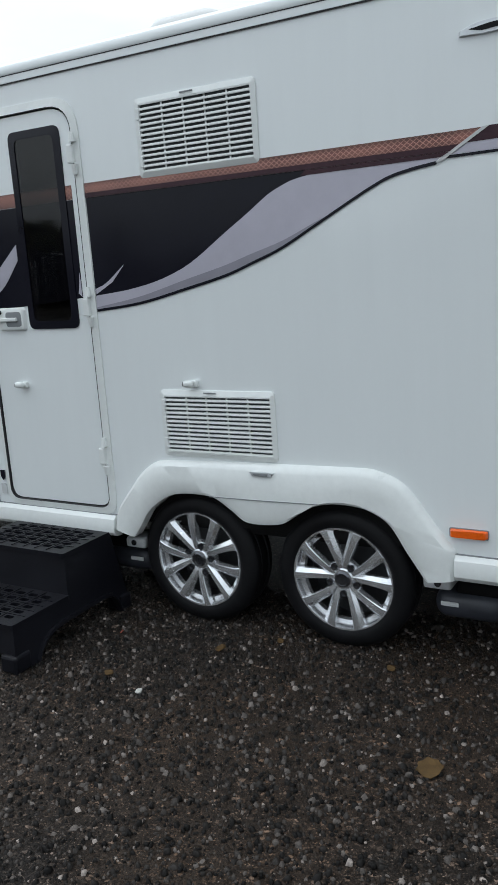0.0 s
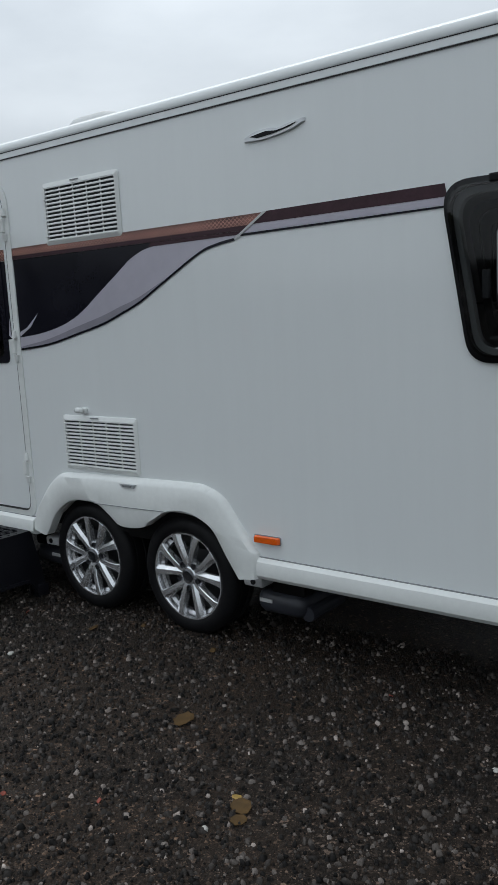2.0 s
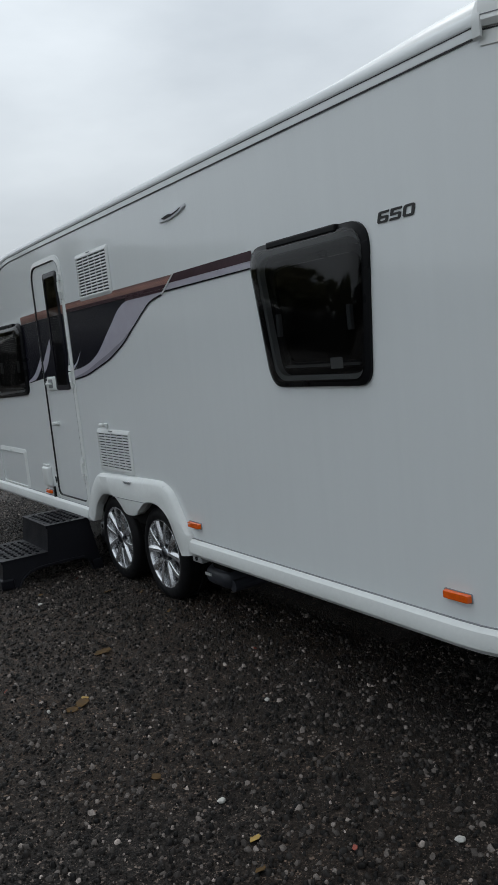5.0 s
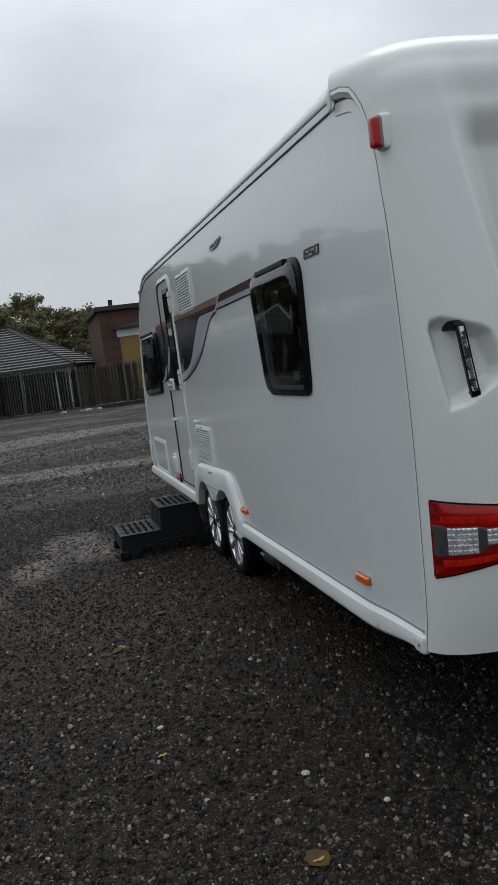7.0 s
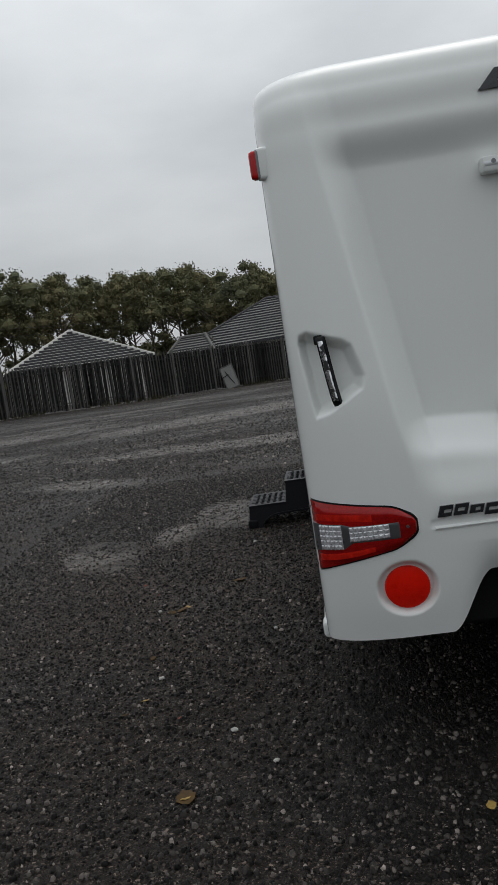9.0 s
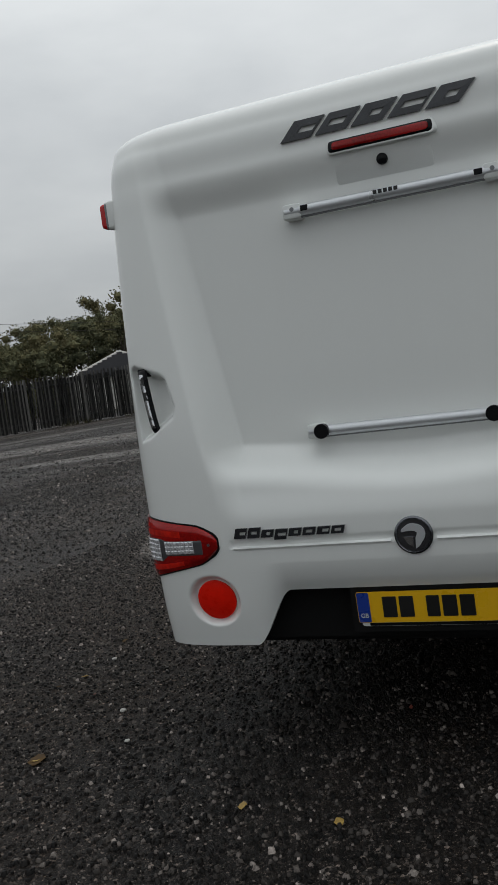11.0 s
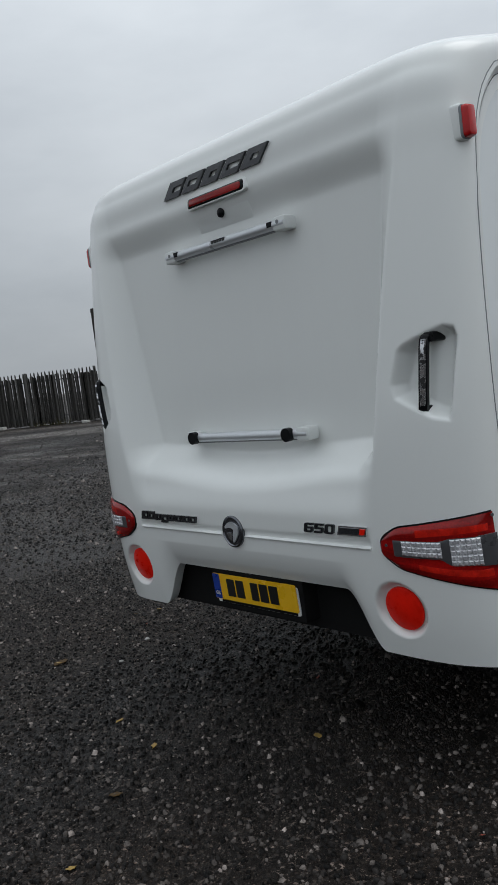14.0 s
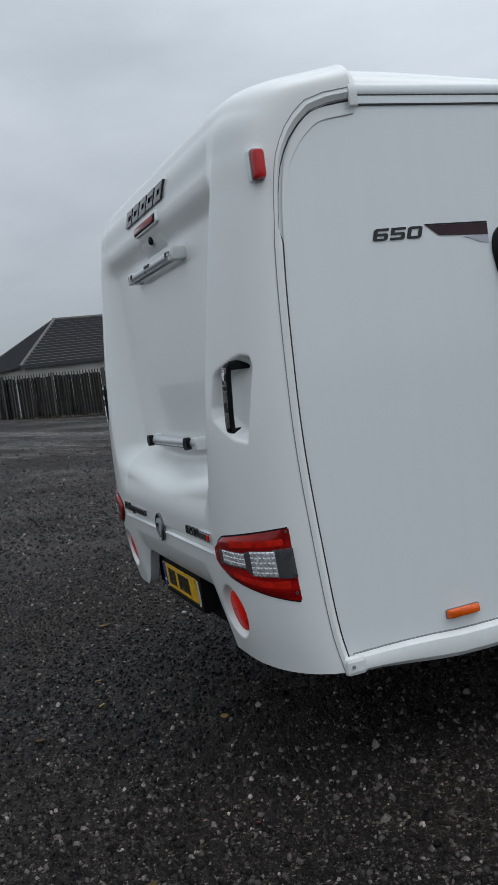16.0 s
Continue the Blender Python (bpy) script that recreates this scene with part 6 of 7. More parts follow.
def emblem():
    at = (0.828, 1.064, 0.858)
    e = cpart("round_emblem", lathe_x(at, [(0.066, 0.0), (0.066, 0.010), (0.060, 0.014), (0.056, 0.009), (0.0, 0.010)], 40), M_CHROME_D, "round dark chrome emblem with a plain crest", 40)
    crest = smooth_line([(-0.040, 0.022), (-0.01, 0.040), (0.028, 0.030), (0.040, 0.0), (0.020, -0.034), (0.004, -0.046)], 4) + smooth_line([(0.006, -0.01), (0.012, 0.008), (-0.006, 0.016), (-0.042, 0.012)], 4)
    cpart("crest", sheet(crest, [], lambda u, v, d: Vector((at[0] + 0.010 + d, at[1] + u, at[2] + v)), 0.006, -0.001), M_ALU, "", parent=e)
    cpart("crest", sheet([(-0.035, -0.006), (-0.002, -0.006), (-0.004, -0.040), (-0.022, -0.030)], [], lambda u, v, d: Vector((at[0] + 0.010 + d, at[1] + u, at[2] + v)), 0.004, -0.001), M_CHROME, "", parent=e)


emblem()


def trim_line(y0, y1):
    bm = sweep([(-0.01, -0.005), (0.004, -0.004), (0.006, 0.0), (0.0, 0.005), (-0.01, 0.006)], [((0.832, y, 0.842), (1, 0, 0), (0, 0, 1)) for y in (y0, (y0 + y1) / 2, y1)])
    cpart("badge_ledge", bm, M_GRP, "raised white line below the badges", 40)


trim_line(0.395, 0.985)
trim_line(1.14, 1.80)


def number_plate():
    lay = lambda u, v, d: Vector((0.783 + (v - 0.59) * 0.06 + d, u, v))
    p = cpart("number_plate", sheet(rrect(0.822, 1.342, 0.536, 0.650, 0.008, 3), [], lay, 0.004, 0.0), M_PLATE, "yellow rear number plate with plain dark bars")
    cpart("surround", sheet(rrect(0.832, 1.348, 0.522, 0.640, 0.012, 4), [], lay, -0.0005, -0.006), M_TRIM, "white plate holder", parent=p)
    cpart("footer", sheet(rrect(0.86, 1.33, 0.5235, 0.534, 0.002, 2), [], lay, 0.002, -0.002), M_BLACK, "dark strip with unreadable print", parent=p)
    cpart("blue_band", sheet(rrect(0.824, 0.868, 0.538, 0.648, 0.006, 3), [], lay, 0.0055, 0.003), M_BLUE, "blue national band", parent=p)
    cpart("country_mark", letters("GB", 0.022, 0, 0.0008, lambda u, v, d: lay(0.832 + u, 0.556 + v, 0.0055 + d)), M_LABEL, "", parent=p)
    for y0, y1 in ((0.915, 0.965), (0.975, 1.025), (1.07, 1.115), (1.125, 1.175), (1.185, 1.235)):
        cpart("bar", sheet(rrect(y0, y1, 0.556, 0.632, 0.003, 2), [], lay, 0.0060, 0.003), M_INK, "", parent=p)
    cpart("plate_mount", box((0.60, 0.80, 0.50), (0.775, 1.37, 0.75)), M_UNDER, "dark valance behind the plate")
    cpart("plate_mount", box((0.56, 0.40, 0.46), (0.70, 1.79, 0.80)), M_UNDER, "dark inner valance")


number_plate()


# ---- step ----
def step_stool():
    x0, x1 = -4.28, -3.64
    at = Vector(((x0 + x1) / 2, -0.30, 0))
    base = at + Vector((0, -0.02, 0))
    st = thing("step_stool", "dark grey two-tier plastic caravan step on wet grit", "step", base)

    def put(name, bm, mat, label="", smooth=None):
        for v in bm.verts:
            v.co -= at
        return part(name, bm, mat, st, label, smooth)

    prof = [(-0.685, 0.0), (-0.66, 0.195), (-0.335, 0.200), (-0.31, 0.375), (-0.005, 0.38), (0.05, 0.0), (-0.02, 0.0), (-0.05, 0.075), (-0.10, 0.105), (-0.30, 0.105), (-0.45, 0.095), (-0.53, 0.055), (-0.57, 0.0)]
    for x, s in ((x0, 1), (x1, -1)):
        put("side_panel", sheet(prof, [], lambda u, v, d, x=x, s=s: Vector((x + s * (d + v * 0.10), u, v)), 0.0, 0.02), M_STEP, "moulded side panel with a low arch")
        edge = [((x + s * (-0.004 + v * 0.10), u, v), (s * -1.0, 0, 0), (0, 0, 1)) for u, v in smooth_line(prof[6:], 3)]
        put("edge_bead", sweep([(-0.006, -0.002), (0.010, -0.002), (0.012, 0.006), (0.010, 0.014), (-0.006, 0.014)], edge), M_STEP, "", 30)

    def tread(y0, y1, z, inset):
        a, b = x0 + z * 0.10 - 0.004, x1 - z * 0.10 + 0.004
        holes = []
        rows, cols = 5, 7
        for r in range(rows):
            for c in range(cols):
                cx = a + 0.045 + (b - a - 0.09) * (c + 0.5) / cols
                cy = y0 + 0.04 + (y1 - y0 - 0.075) * (r + 0.5) / rows
                holes.append(rrect(cx - 0.024, cx + 0.024, cy - 0.0135, cy + 0.0135, 0.012, 3))
        put("tread", sheet(rrect(a, b, y0, y1, 0.012, 3), holes, lambda u, v, d: Vector((u, v, z + d)), 0.0, -0.022), M_STEP, "perforated tread")
        rib = bmesh.new()
        for c in range(1, cols):
            cx = a + 0.045 + (b - a - 0.09) * c / cols
            box((cx - 0.003, y0 + 0.02, z - 0.002), (cx + 0.003, y1 - 0.02, z + 0.003), bm=rib)
        for r in range(1, rows):
            cy = y0 + 0.04 + (y1 - y0 - 0.075) * r / rows
            box((a + 0.02, cy - 0.003, z - 0.002), (b - 0.02, cy + 0.003, z + 0.003), bm=rib)
        put("grip_ribs", rib, M_STEP, "raised grip ribs")

    tread(-0.668, -0.325, 0.2005, 0)
    tread(-0.322, 0.0, 0.3805, 0)
    put("riser", sheet([(x0 + 0.024, 0.185), (x1 - 0.024, 0.185), (x1 - 0.040, 0.37), (x0 + 0.040, 0.37)], [], lambda u, v, d: Vector((u, -0.334 + (v - 0.2) * 0.13 + d, v)), 0.0, 0.015), M_STEP, "upper riser")
    put("riser", sheet([(x0 + 0.008, 0.07), (x1 - 0.008, 0.07), (x1 - 0.022, 0.19), (x0 + 0.022, 0.19)], [], lambda u, v, d: Vector((u, -0.676 + v * 0.12 + d, v)), 0.0, 0.015), M_STEP, "front apron")
    for x in (x0 + 0.04, x1 - 0.04):
        put("foot", box((x - 0.045, -0.69, 0.0), (x + 0.045, -0.60, 0.075), 0.012), M_STEP, "")
        put("foot", box((x - 0.045, -0.02, 0.0), (x + 0.045, 0.055, 0.075), 0.012), M_STEP, "")


step_stool()


# ---- surroundings ----
def palisade(name_label, pts, seed, pale_mat, boards, board_mat=M_BOARD):
    """A palisade fence along points of the plan: posts, two rails, pointed pales, and old boards behind."""
    rng = random.Random(seed)
    base = Vector((pts[0][0], pts[0][1], 0))
    f = thing("fence", name_label, "fence", base)
    bm = bmesh.new()
    w, h = 0.036, 2.32
    cs = [(-w, 0.0), (-w * 0.5, 0.012), (0, 0.004), (w * 0.5, 0.012), (w, 0.0)]
    rows = [[bm.verts.new((x, y, z)) for x, y in cs] for z in (0.0, h - 0.10)]
    tips = [bm.verts.new((-w * 0.7, 0.0, h - 0.02)), bm.verts.new((0, 0.006, h + 0.02)), bm.verts.new((w * 0.7, 0.0, h - 0.02))]
    for i in range(4):
        bm.faces.new((rows[0][i], rows[0][i + 1], rows[1][i + 1], rows[1][i]))
    bm.faces.new((rows[1][0], rows[1][1], tips[0]))
    bm.faces.new((rows[1][1], rows[1][2], tips[1], tips[0]))
    bm.faces.new((rows[1][2], rows[1][3], tips[2], tips[1]))
    bm.faces.new((rows[1][3], rows[1][4], tips[2]))
    r = bmesh.ops.solidify(bm, geom=bm.faces[:], thickness=0.004)
    pale_me = mesh_of("pale", bm, pale_mat)
    post_me = mesh_of("post", box((-0.05, -0.08, 0.0), (0.05, 0.016, 2.40)), M_PALE)
    board_me = mesh_of("board", box((-0.082, -0.085, 0.05), (0.082, -0.06, 2.20)), board_mat)
    count = 0
    for (xa, ya), (xb, yb) in zip(pts, pts[1:]):
        a, b = Vector((xa, ya, 0)), Vector((xb, yb, 0))
        run = (b - a).length
        turn = math.degrees(math.atan2(yb - ya, xb - xa))
        n = int(run / 0.17)
        for i in range(n):
            if count >= 300:
                break
            count += 1
            p = a.lerp(b, (i + 0.5) / n)
            z = ground_z(p.x, p.y)
            same_part("pale", pale_me, f, pose(p.x - base.x, p.y - base.y, z + 0.06, rng.uniform(-0.4, 0.4), rng.uniform(-0.5, 0.5), turn + rng.uniform(-2.5, 2.5)))
            if boards and rng.random() < boards:
                same_part("board", board_me, f, pose(p.x - base.x, p.y - base.y, z + rng.uniform(-0.04, 0.04), 0, rng.uniform(-1.0, 1.0), turn))
        m = max(1, round(run / 2.75))
        for i in range(m + 1):
            p = a.lerp(b, i / m)
            same_part("post", post_me, f, pose(p.x - base.x, p.y - base.y, ground_z(p.x, p.y), 0, 0, turn))
        for h0 in (0.38, 1.98):
            line = []
            for i in range(m + 1):
                p = a.lerp(b, i / m)
                line.append(((p.x - base.x, p.y - base.y, ground_z(p.x, p.y) + h0), (-math.sin(radians(turn)), math.cos(radians(turn)), 0), (0, 0, 1)))
            part("rail", sweep([(-0.008, -0.025), (-0.05, -0.025), (-0.05, 0.025), (-0.008, 0.025)], line), M_PALE_D, f)
    return f


palisade("dark steel palisade fence before a brick building", [(-46.5, 26.0), (-46.5, 1.5)], 1, M_PALE, 0.97, M_SHEET_O)
palisade("weathered grey palisade fence backed with old boards", [(-46.5, 1.5), (-44.6, -1.6), (-38.2, -9.0), (-35.6, -14.8), (-30.6, -19.6)], 2, M_PALE, 0.97)
palisade("weathered palisade fence with dark boards behind", [(-30.6, -19.6), (-24.4, -24.9), (-18.5, -26.5)], 3, M_PALE, 0.97)
palisade("weathered palisade fence with gaps between old boards", [(-18.5, -26.5), (-14.2, -31.3), (-7.4, -38.6), (2.0, -46.0)], 4, M_PALE, 0.93, M_BOARD_G)


def polar(yaw, dist):
    a = radians(yaw)
    return 3.0 - math.sin(a) * dist, 1.5 + math.cos(a) * dist


def hip_house(label, centre, turn, lx, ly, wall_h, roof_h, ridge, tile, base_z=0.0, lift=0.155):
    """A bungalow with a hipped roof laid in real courses."""
    hs = thing("bungalow", label, "house", (*centre, base_z))
    hs.rotation_euler = (0, 0, radians(turn))
    part("wall", box((-lx, -ly, -0.5), (lx, ly, wall_h)), M_RENDERW, hs, "pale rendered wall")
    ov = 0.35
    frame_bm = bmesh.new()
    base4 = [frame_bm.verts.new(p) for p in ((-lx, -ly, wall_h - 0.05), (lx, -ly, wall_h - 0.05), (lx, ly, wall_h - 0.05), (-lx, ly, wall_h - 0.05))]
    apex = [frame_bm.verts.new((e, 0, wall_h + roof_h - 0.12)) for e in (-ridge, ridge)]
    for loop in ((base4[0], base4[1], apex[1], apex[0]), (base4[1], base4[2], apex[1]), (base4[2], base4[3], apex[0], apex[1]), (base4[3], base4[0], apex[0]), base4[::-1]):
        frame_bm.faces.new(loop)
    roof = part("roof", frame_bm, M_ROOFD, hs, "tiled hipped roof")
    courses = max(8, int(math.hypot(roof_h, ly) / 0.34))
    for s in (0, 1, 2, 3):
        for i in range(courses):
            f0, f1 = i / courses, (i + 1) / courses

            def rim(f):
                ex = (lx + ov) * (1 - f) + ridge * f
                ey = (ly + ov) * (1 - f)
                return ex, ey
            (a0, b0), (a1, b1) = rim(f0), rim(f1)
            z0, z1 = wall_h - 0.1 + (roof_h + 0.1) * f0, wall_h - 0.1 + (roof_h + 0.1) * f1
            bm = bmesh.new()
            if s == 0:
                quad = [(-a0, -b0, z0), (a0, -b0, z0), (a1, -b1, z1), (-a1, -b1, z1)]
            elif s == 1:
                quad = [(a0, b0, z0), (-a0, b0, z0), (-a1, b1, z1), (a1, b1, z1)]
            elif s == 2:
                quad = [(a0, -b0, z0), (a0, b0, z0), (a1, b1, z1), (a1, -b1, z1)]
            else:
                quad = [(-a0, b0, z0), (-a0, -b0, z0), (-a1, -b1, z1), (-a1, b1, z1)]
            lo = [bm.verts.new(p) for p in quad[:2]]
            hi = [bm.verts.new((p[0], p[1], p[2] + lift)) for p in quad[:2]]
            top = [bm.verts.new((p[0], p[1], p[2] + 0.004)) for p in quad[2:]]
            # lip face in the dark material: shadow line under the course, put in as colour
            bm.faces.new((lo[0], lo[1], hi[1], hi[0])).material_index = 1
            bm.faces.new((hi[0], hi[1], top[0], top[1]))
            bm.faces.new((lo[1], lo[0], top[1], top[0]))
            part("tile_course", bm, [tile, M_ROOFD], roof)
    hip = bmesh.new()
    for sx in (-1, 1):
        for sy in (-1, 1):
            tube((sx * (lx + ov), sy * (ly + ov), wall_h - 0.05), (sx * ridge, 0, wall_h + roof_h + 0.05), 0.11, n=8, bm=hip)
    tube((-ridge - 0.1, 0, wall_h + roof_h + 0.05), (ridge + 0.1, 0, wall_h + roof_h + 0.05), 0.12, n=8, bm=hip)
    part("ridge_tiles", hip, M_ROOFD if tile is M_TILE_W else tile, hs)
    for sy in (-1, 1):
        part("gutter", box((-lx - ov, sy * (ly + ov) - 0.06, wall_h - 0.2), (lx + ov, sy * (ly + ov) + 0.06, wall_h - 0.06)), M_ROOFD, hs)
    return hs


px_, py_ = polar(93.6, 62.0)
hip_house("bungalow with a pale wet tiled hipped roof behind a fence", (px_, py_), 74, 5.5, 4.8, 2.65, 2.9, 0.4, M_TILE_W, -0.1, 0.11)
px_, py_ = polar(99.3, 59.0)
hip_house("low outhouse with a grey-brown tiled roof behind a fence", (px_, py_), 84, 1.5, 1.5, 2.2, 1.25, 0.9, M_TILE, 0.0, 0.08)
px_, py_ = polar(119.3, 62.0)
hip_house("bungalow with a pale hipped roof top behind a fence", (px_, py_), 30, 3.6, 3.6, 2.6, 1.6, 0.8, M_RENDERW, 0.2)
px_, py_ = polar(107.5, 60.0)
hip_house("bungalow with a pale hipped roof behind a fence", (px_, py_), 20, 5.5, 4.5, 2.4, 2.4, 1.5, M_RENDERW, 0.2)
px_, py_ = polar(132.6, 50.0)
hip_house("low shed with a white roof showing above the fence", (px_, py_), 42, 2.0, 1.4, 1.95, 0.45, 1.2, M_FASCIA, 0.2, 0.03)
px_, py_ = polar(166.0, 58.0)
hip_house("bungalow with a grey tiled hipped roof and pale wall", (px_, py_), 12, 7.6, 5.2, 3.5, 3.1, 3.2, M_TILE, 0.3)


def brick_block():
    b = thing("brick_building", "flat-roofed brown brick building with a yellow boarded window", "building", (-55.0, 8.57, -0.3))
    wall = part("wall", box((-5, -5.0, 0), (5, 9, 5.7)), M_BRICK, b, "brown brick wall")
    part("roof", box((-5.2, -5.25, 5.7), (5.25, 9.2, 6.0), 0.03), M_ROOFD, b, "dark flat roof edge")
    w = part("window", box((5.0, -3.9, 0.7), (5.04, 5.5, 4.02)), M_YBOARD, b, "yellow boarded opening")
    part("lintel", box((5.0, -4.05, 4.03), (5.10, 5.8, 4.50)), M_FASCIA, b, "white fascia board")
    part("canopy", box((5.0, -4.25, 4.51), (5.4, 5.9, 4.62)), M_ROOFD, b, "dark canopy edge")
    lean = bmesh.new()
    vs = [lean.verts.new(p) for p in ((5.4, -4.25, 4.625), (5.4, 7.4, 4.625), (5.01, 7.4, 5.55), (5.01, 2.2, 5.55), (5.01, -4.25, 4.625), (5.01, 7.4, 4.625))]
    for loop in ((0, 1, 2, 3), (0, 3, 4), (1, 5, 2), (0, 4, 5, 1), (3, 2, 5, 4)):
        lean.faces.new([vs[i] for i in loop])
    part("lean_roof", lean, M_ROOFD, b, "dark hipped lean-to roof")
    part("chimney", box((3.9, -4.2, 6.0), (4.15, -3.95, 6.45), 0.02), M_POLE, b, "dark flue")
    part("roof_dome", domed(rrect(-1.5, 1.5, -1.2, 2.4, 0.4), lambda u, v, d: Vector((u, v, 6.0 + d)), 0.0, 0.55, 0.6), M_FASCIA, b, "pale roof dome", 60)


brick_block()


def gable_house():
    g = thing("red_house", "distant house with an orange-brown tiled gable roof", "house", (-84.0, 19.2, 0))
    part("wall", box((-4, -3.4, 0), (4, 3.4, 5.6)), M_BRICK, g)
    bm = bmesh.new()
    pr = [(-4.0, 5.5), (0, 8.5), (4.0, 5.5), (4.0, 5.25), (0, 8.2), (-4.0, 5.25)]
    rows = [[bm.verts.new((x, y, z)) for y, z in pr] for x in (-4.4, 4.4)]
    for i in range(6):
        bm.faces.new((rows[0][i], rows[0][(i + 1) % 6], rows[1][(i + 1) % 6], rows[1][i]))
    bm.faces.new(rows[0])
    bm.faces.new(rows[1])
    bmesh.ops.recalc_face_normals(bm, faces=bm.faces[:])
    part("roof", bm, M_BRICK, g, "orange-brown tiled roof")
    gb = bmesh.new()
    vs = [gb.verts.new((4.0, y, z)) for y, z in ((-3.4, 5.6), (3.4, 5.6), (0, 8.2))]
    v2 = [gb.verts.new((3.9, v.co.y, v.co.z)) for v in vs]
    gb.faces.new(vs)
    gb.faces.new(v2[::-1])
    for i in range(3):
        gb.faces.new((vs[i - 1], vs[i], v2[i], v2[i - 1]))
    part("gable", gb, M_BRICK, g)


gable_house()


# woodland: one far mass of many trees
SKYLINE = [(60, 4.0), (78, 3.6), (85, 4.2), (87, 4.8), (90, 5.4), (92, 6.0), (95.7, 6.3), (99, 6.8), (104, 7.2), (110, 7.7), (114, 7.6), (116.5, 7.4), (118.4, 6.9), (120.3, 6.5), (122.2, 6.0),
           (126, 5.0), (130, 3.9), (135, 3.3), (137.7, 3.3), (139.5, 2.0)]


def woodland():
    rng = np.random.default_rng(11)
    quads, limbs = [], bmesh.new()
    # a rounded block of six by four fields for the heart of a clump
    core_v = np.array([(math.cos(a) * math.cos(b), math.sin(a) * math.cos(b), math.sin(b)) for b in np.linspace(-1.35, 1.45, 5) for a in np.arange(7) * 2 * math.pi / 7])
    core_f = np.array([(r * 7 + i, r * 7 + (i + 1) % 7, r * 7 + 7 + (i + 1) % 7, r * 7 + 7 + i) for r in range(4) for i in range(7)])
    for row, dist0 in enumerate((76.0, 84.0, 93.0)):
        yaw = 76.0 + row
        while yaw < 139.0:
            d = dist0 + rng.uniform(-3, 3)
            top = 1.2 + d * math.tan(radians(float(np.interp(yaw, [s[0] for s in SKYLINE], [s[1] for s in SKYLINE])))) * (rng.uniform(0.86, 1.04) if row < 2 else rng.uniform(0.95, 1.05))
            cx, cy = polar(yaw, d)
            spread = rng.uniform(1.9, 3.0) * (0.75 + top / 40)
            tube((cx, cy, 0), (cx + rng.uniform(-.4, .4), cy + rng.uniform(-.4, .4), top * 0.7), 0.2, 0.05, 6, limbs, False)
            for _ in range(7):
                a, h = rng.uniform(0, 6.28), rng.uniform(0.3, 0.6) * top
                tube((cx, cy, h), (cx + math.cos(a) * spread * 0.9, cy + math.sin(a) * spread * 0.9, h + rng.uniform(0.1, 0.25) * top), 0.07, 0.015, 4, limbs, False)
            # clumps over a domed crown, each a core with leaves over its skin
            nb, nl = 32, 125
            way = rng.normal(0, 1, (nb, 3))
            way[:, 2] = np.abs(way[:, 2]) * 1.1 - 0.35
            way /= np.linalg.norm(way, axis=1, keepdims=True)
            bc = np.array([cx, cy, top * 0.62]) + way * np.array([spread, spread, top * 0.39]) * rng.uniform(0.75, 1.0, (nb, 1))
            bc[-11:, 2] = rng.uniform(0.06, 0.36, 11) * top
            bc[-11:, :2] = np.array([cx, cy]) + rng.uniform(-1.25, 1.25, (11, 2)) * spread
            br = rng.uniform(0.32, 0.52, (nb, 1)) * spread * 0.85
            way = rng.normal(0, 1, (nb, nl, 3))
            way /= np.linalg.norm(way, axis=2, keepdims=True)
            p = (bc[:, None] + way * (br[:, None] * rng.uniform(0.50, 1.12, (nb, nl, 1))) * np.array([1.0, 1.0, 0.8])).reshape(-1, 3)
            p[:, 2] = np.clip(p[:, 2], 0.3, None)
            n = len(p)
            u = rng.normal(0, 1, (n, 3))
            u /= np.linalg.norm(u, axis=1, keepdims=True)
            w = np.cross(u, rng.normal(0, 1, (n, 3)))
            w /= np.linalg.norm(w, axis=1, keepdims=True)
            s = rng.uniform(0.065, 0.145, (n, 1))
            quads.append(np.stack([p - u * s, p - w * s * 0.7, p + u * s, p + w * s * 0.7], 1))
            ball = core_v[None] * br[:, None] * np.array([0.54, 0.54, 0.42]) * rng.uniform(0.75, 1.15, (nb, len(core_v), 1)) + bc[:, None]
            quads.append(ball[:, core_f].reshape(-1, 4, 3))
            yaw += rng.uniform(1.5, 2.5)
    v = np.concatenate(quads).reshape(-1, 3)
    f = np.arange(len(v)).reshape(-1, 4)
    ob = new("woodland", mesh_from("woodland", v, f, M_WOOD_LEAF))
    tagged(ob, "dark green and russet autumn woodland behind the yard", "woodland", kind="stuff")
    lm = new("tree_limbs", mesh_of("tree_limbs", limbs, M_BARK))
    lm.parent = ob


woodland()


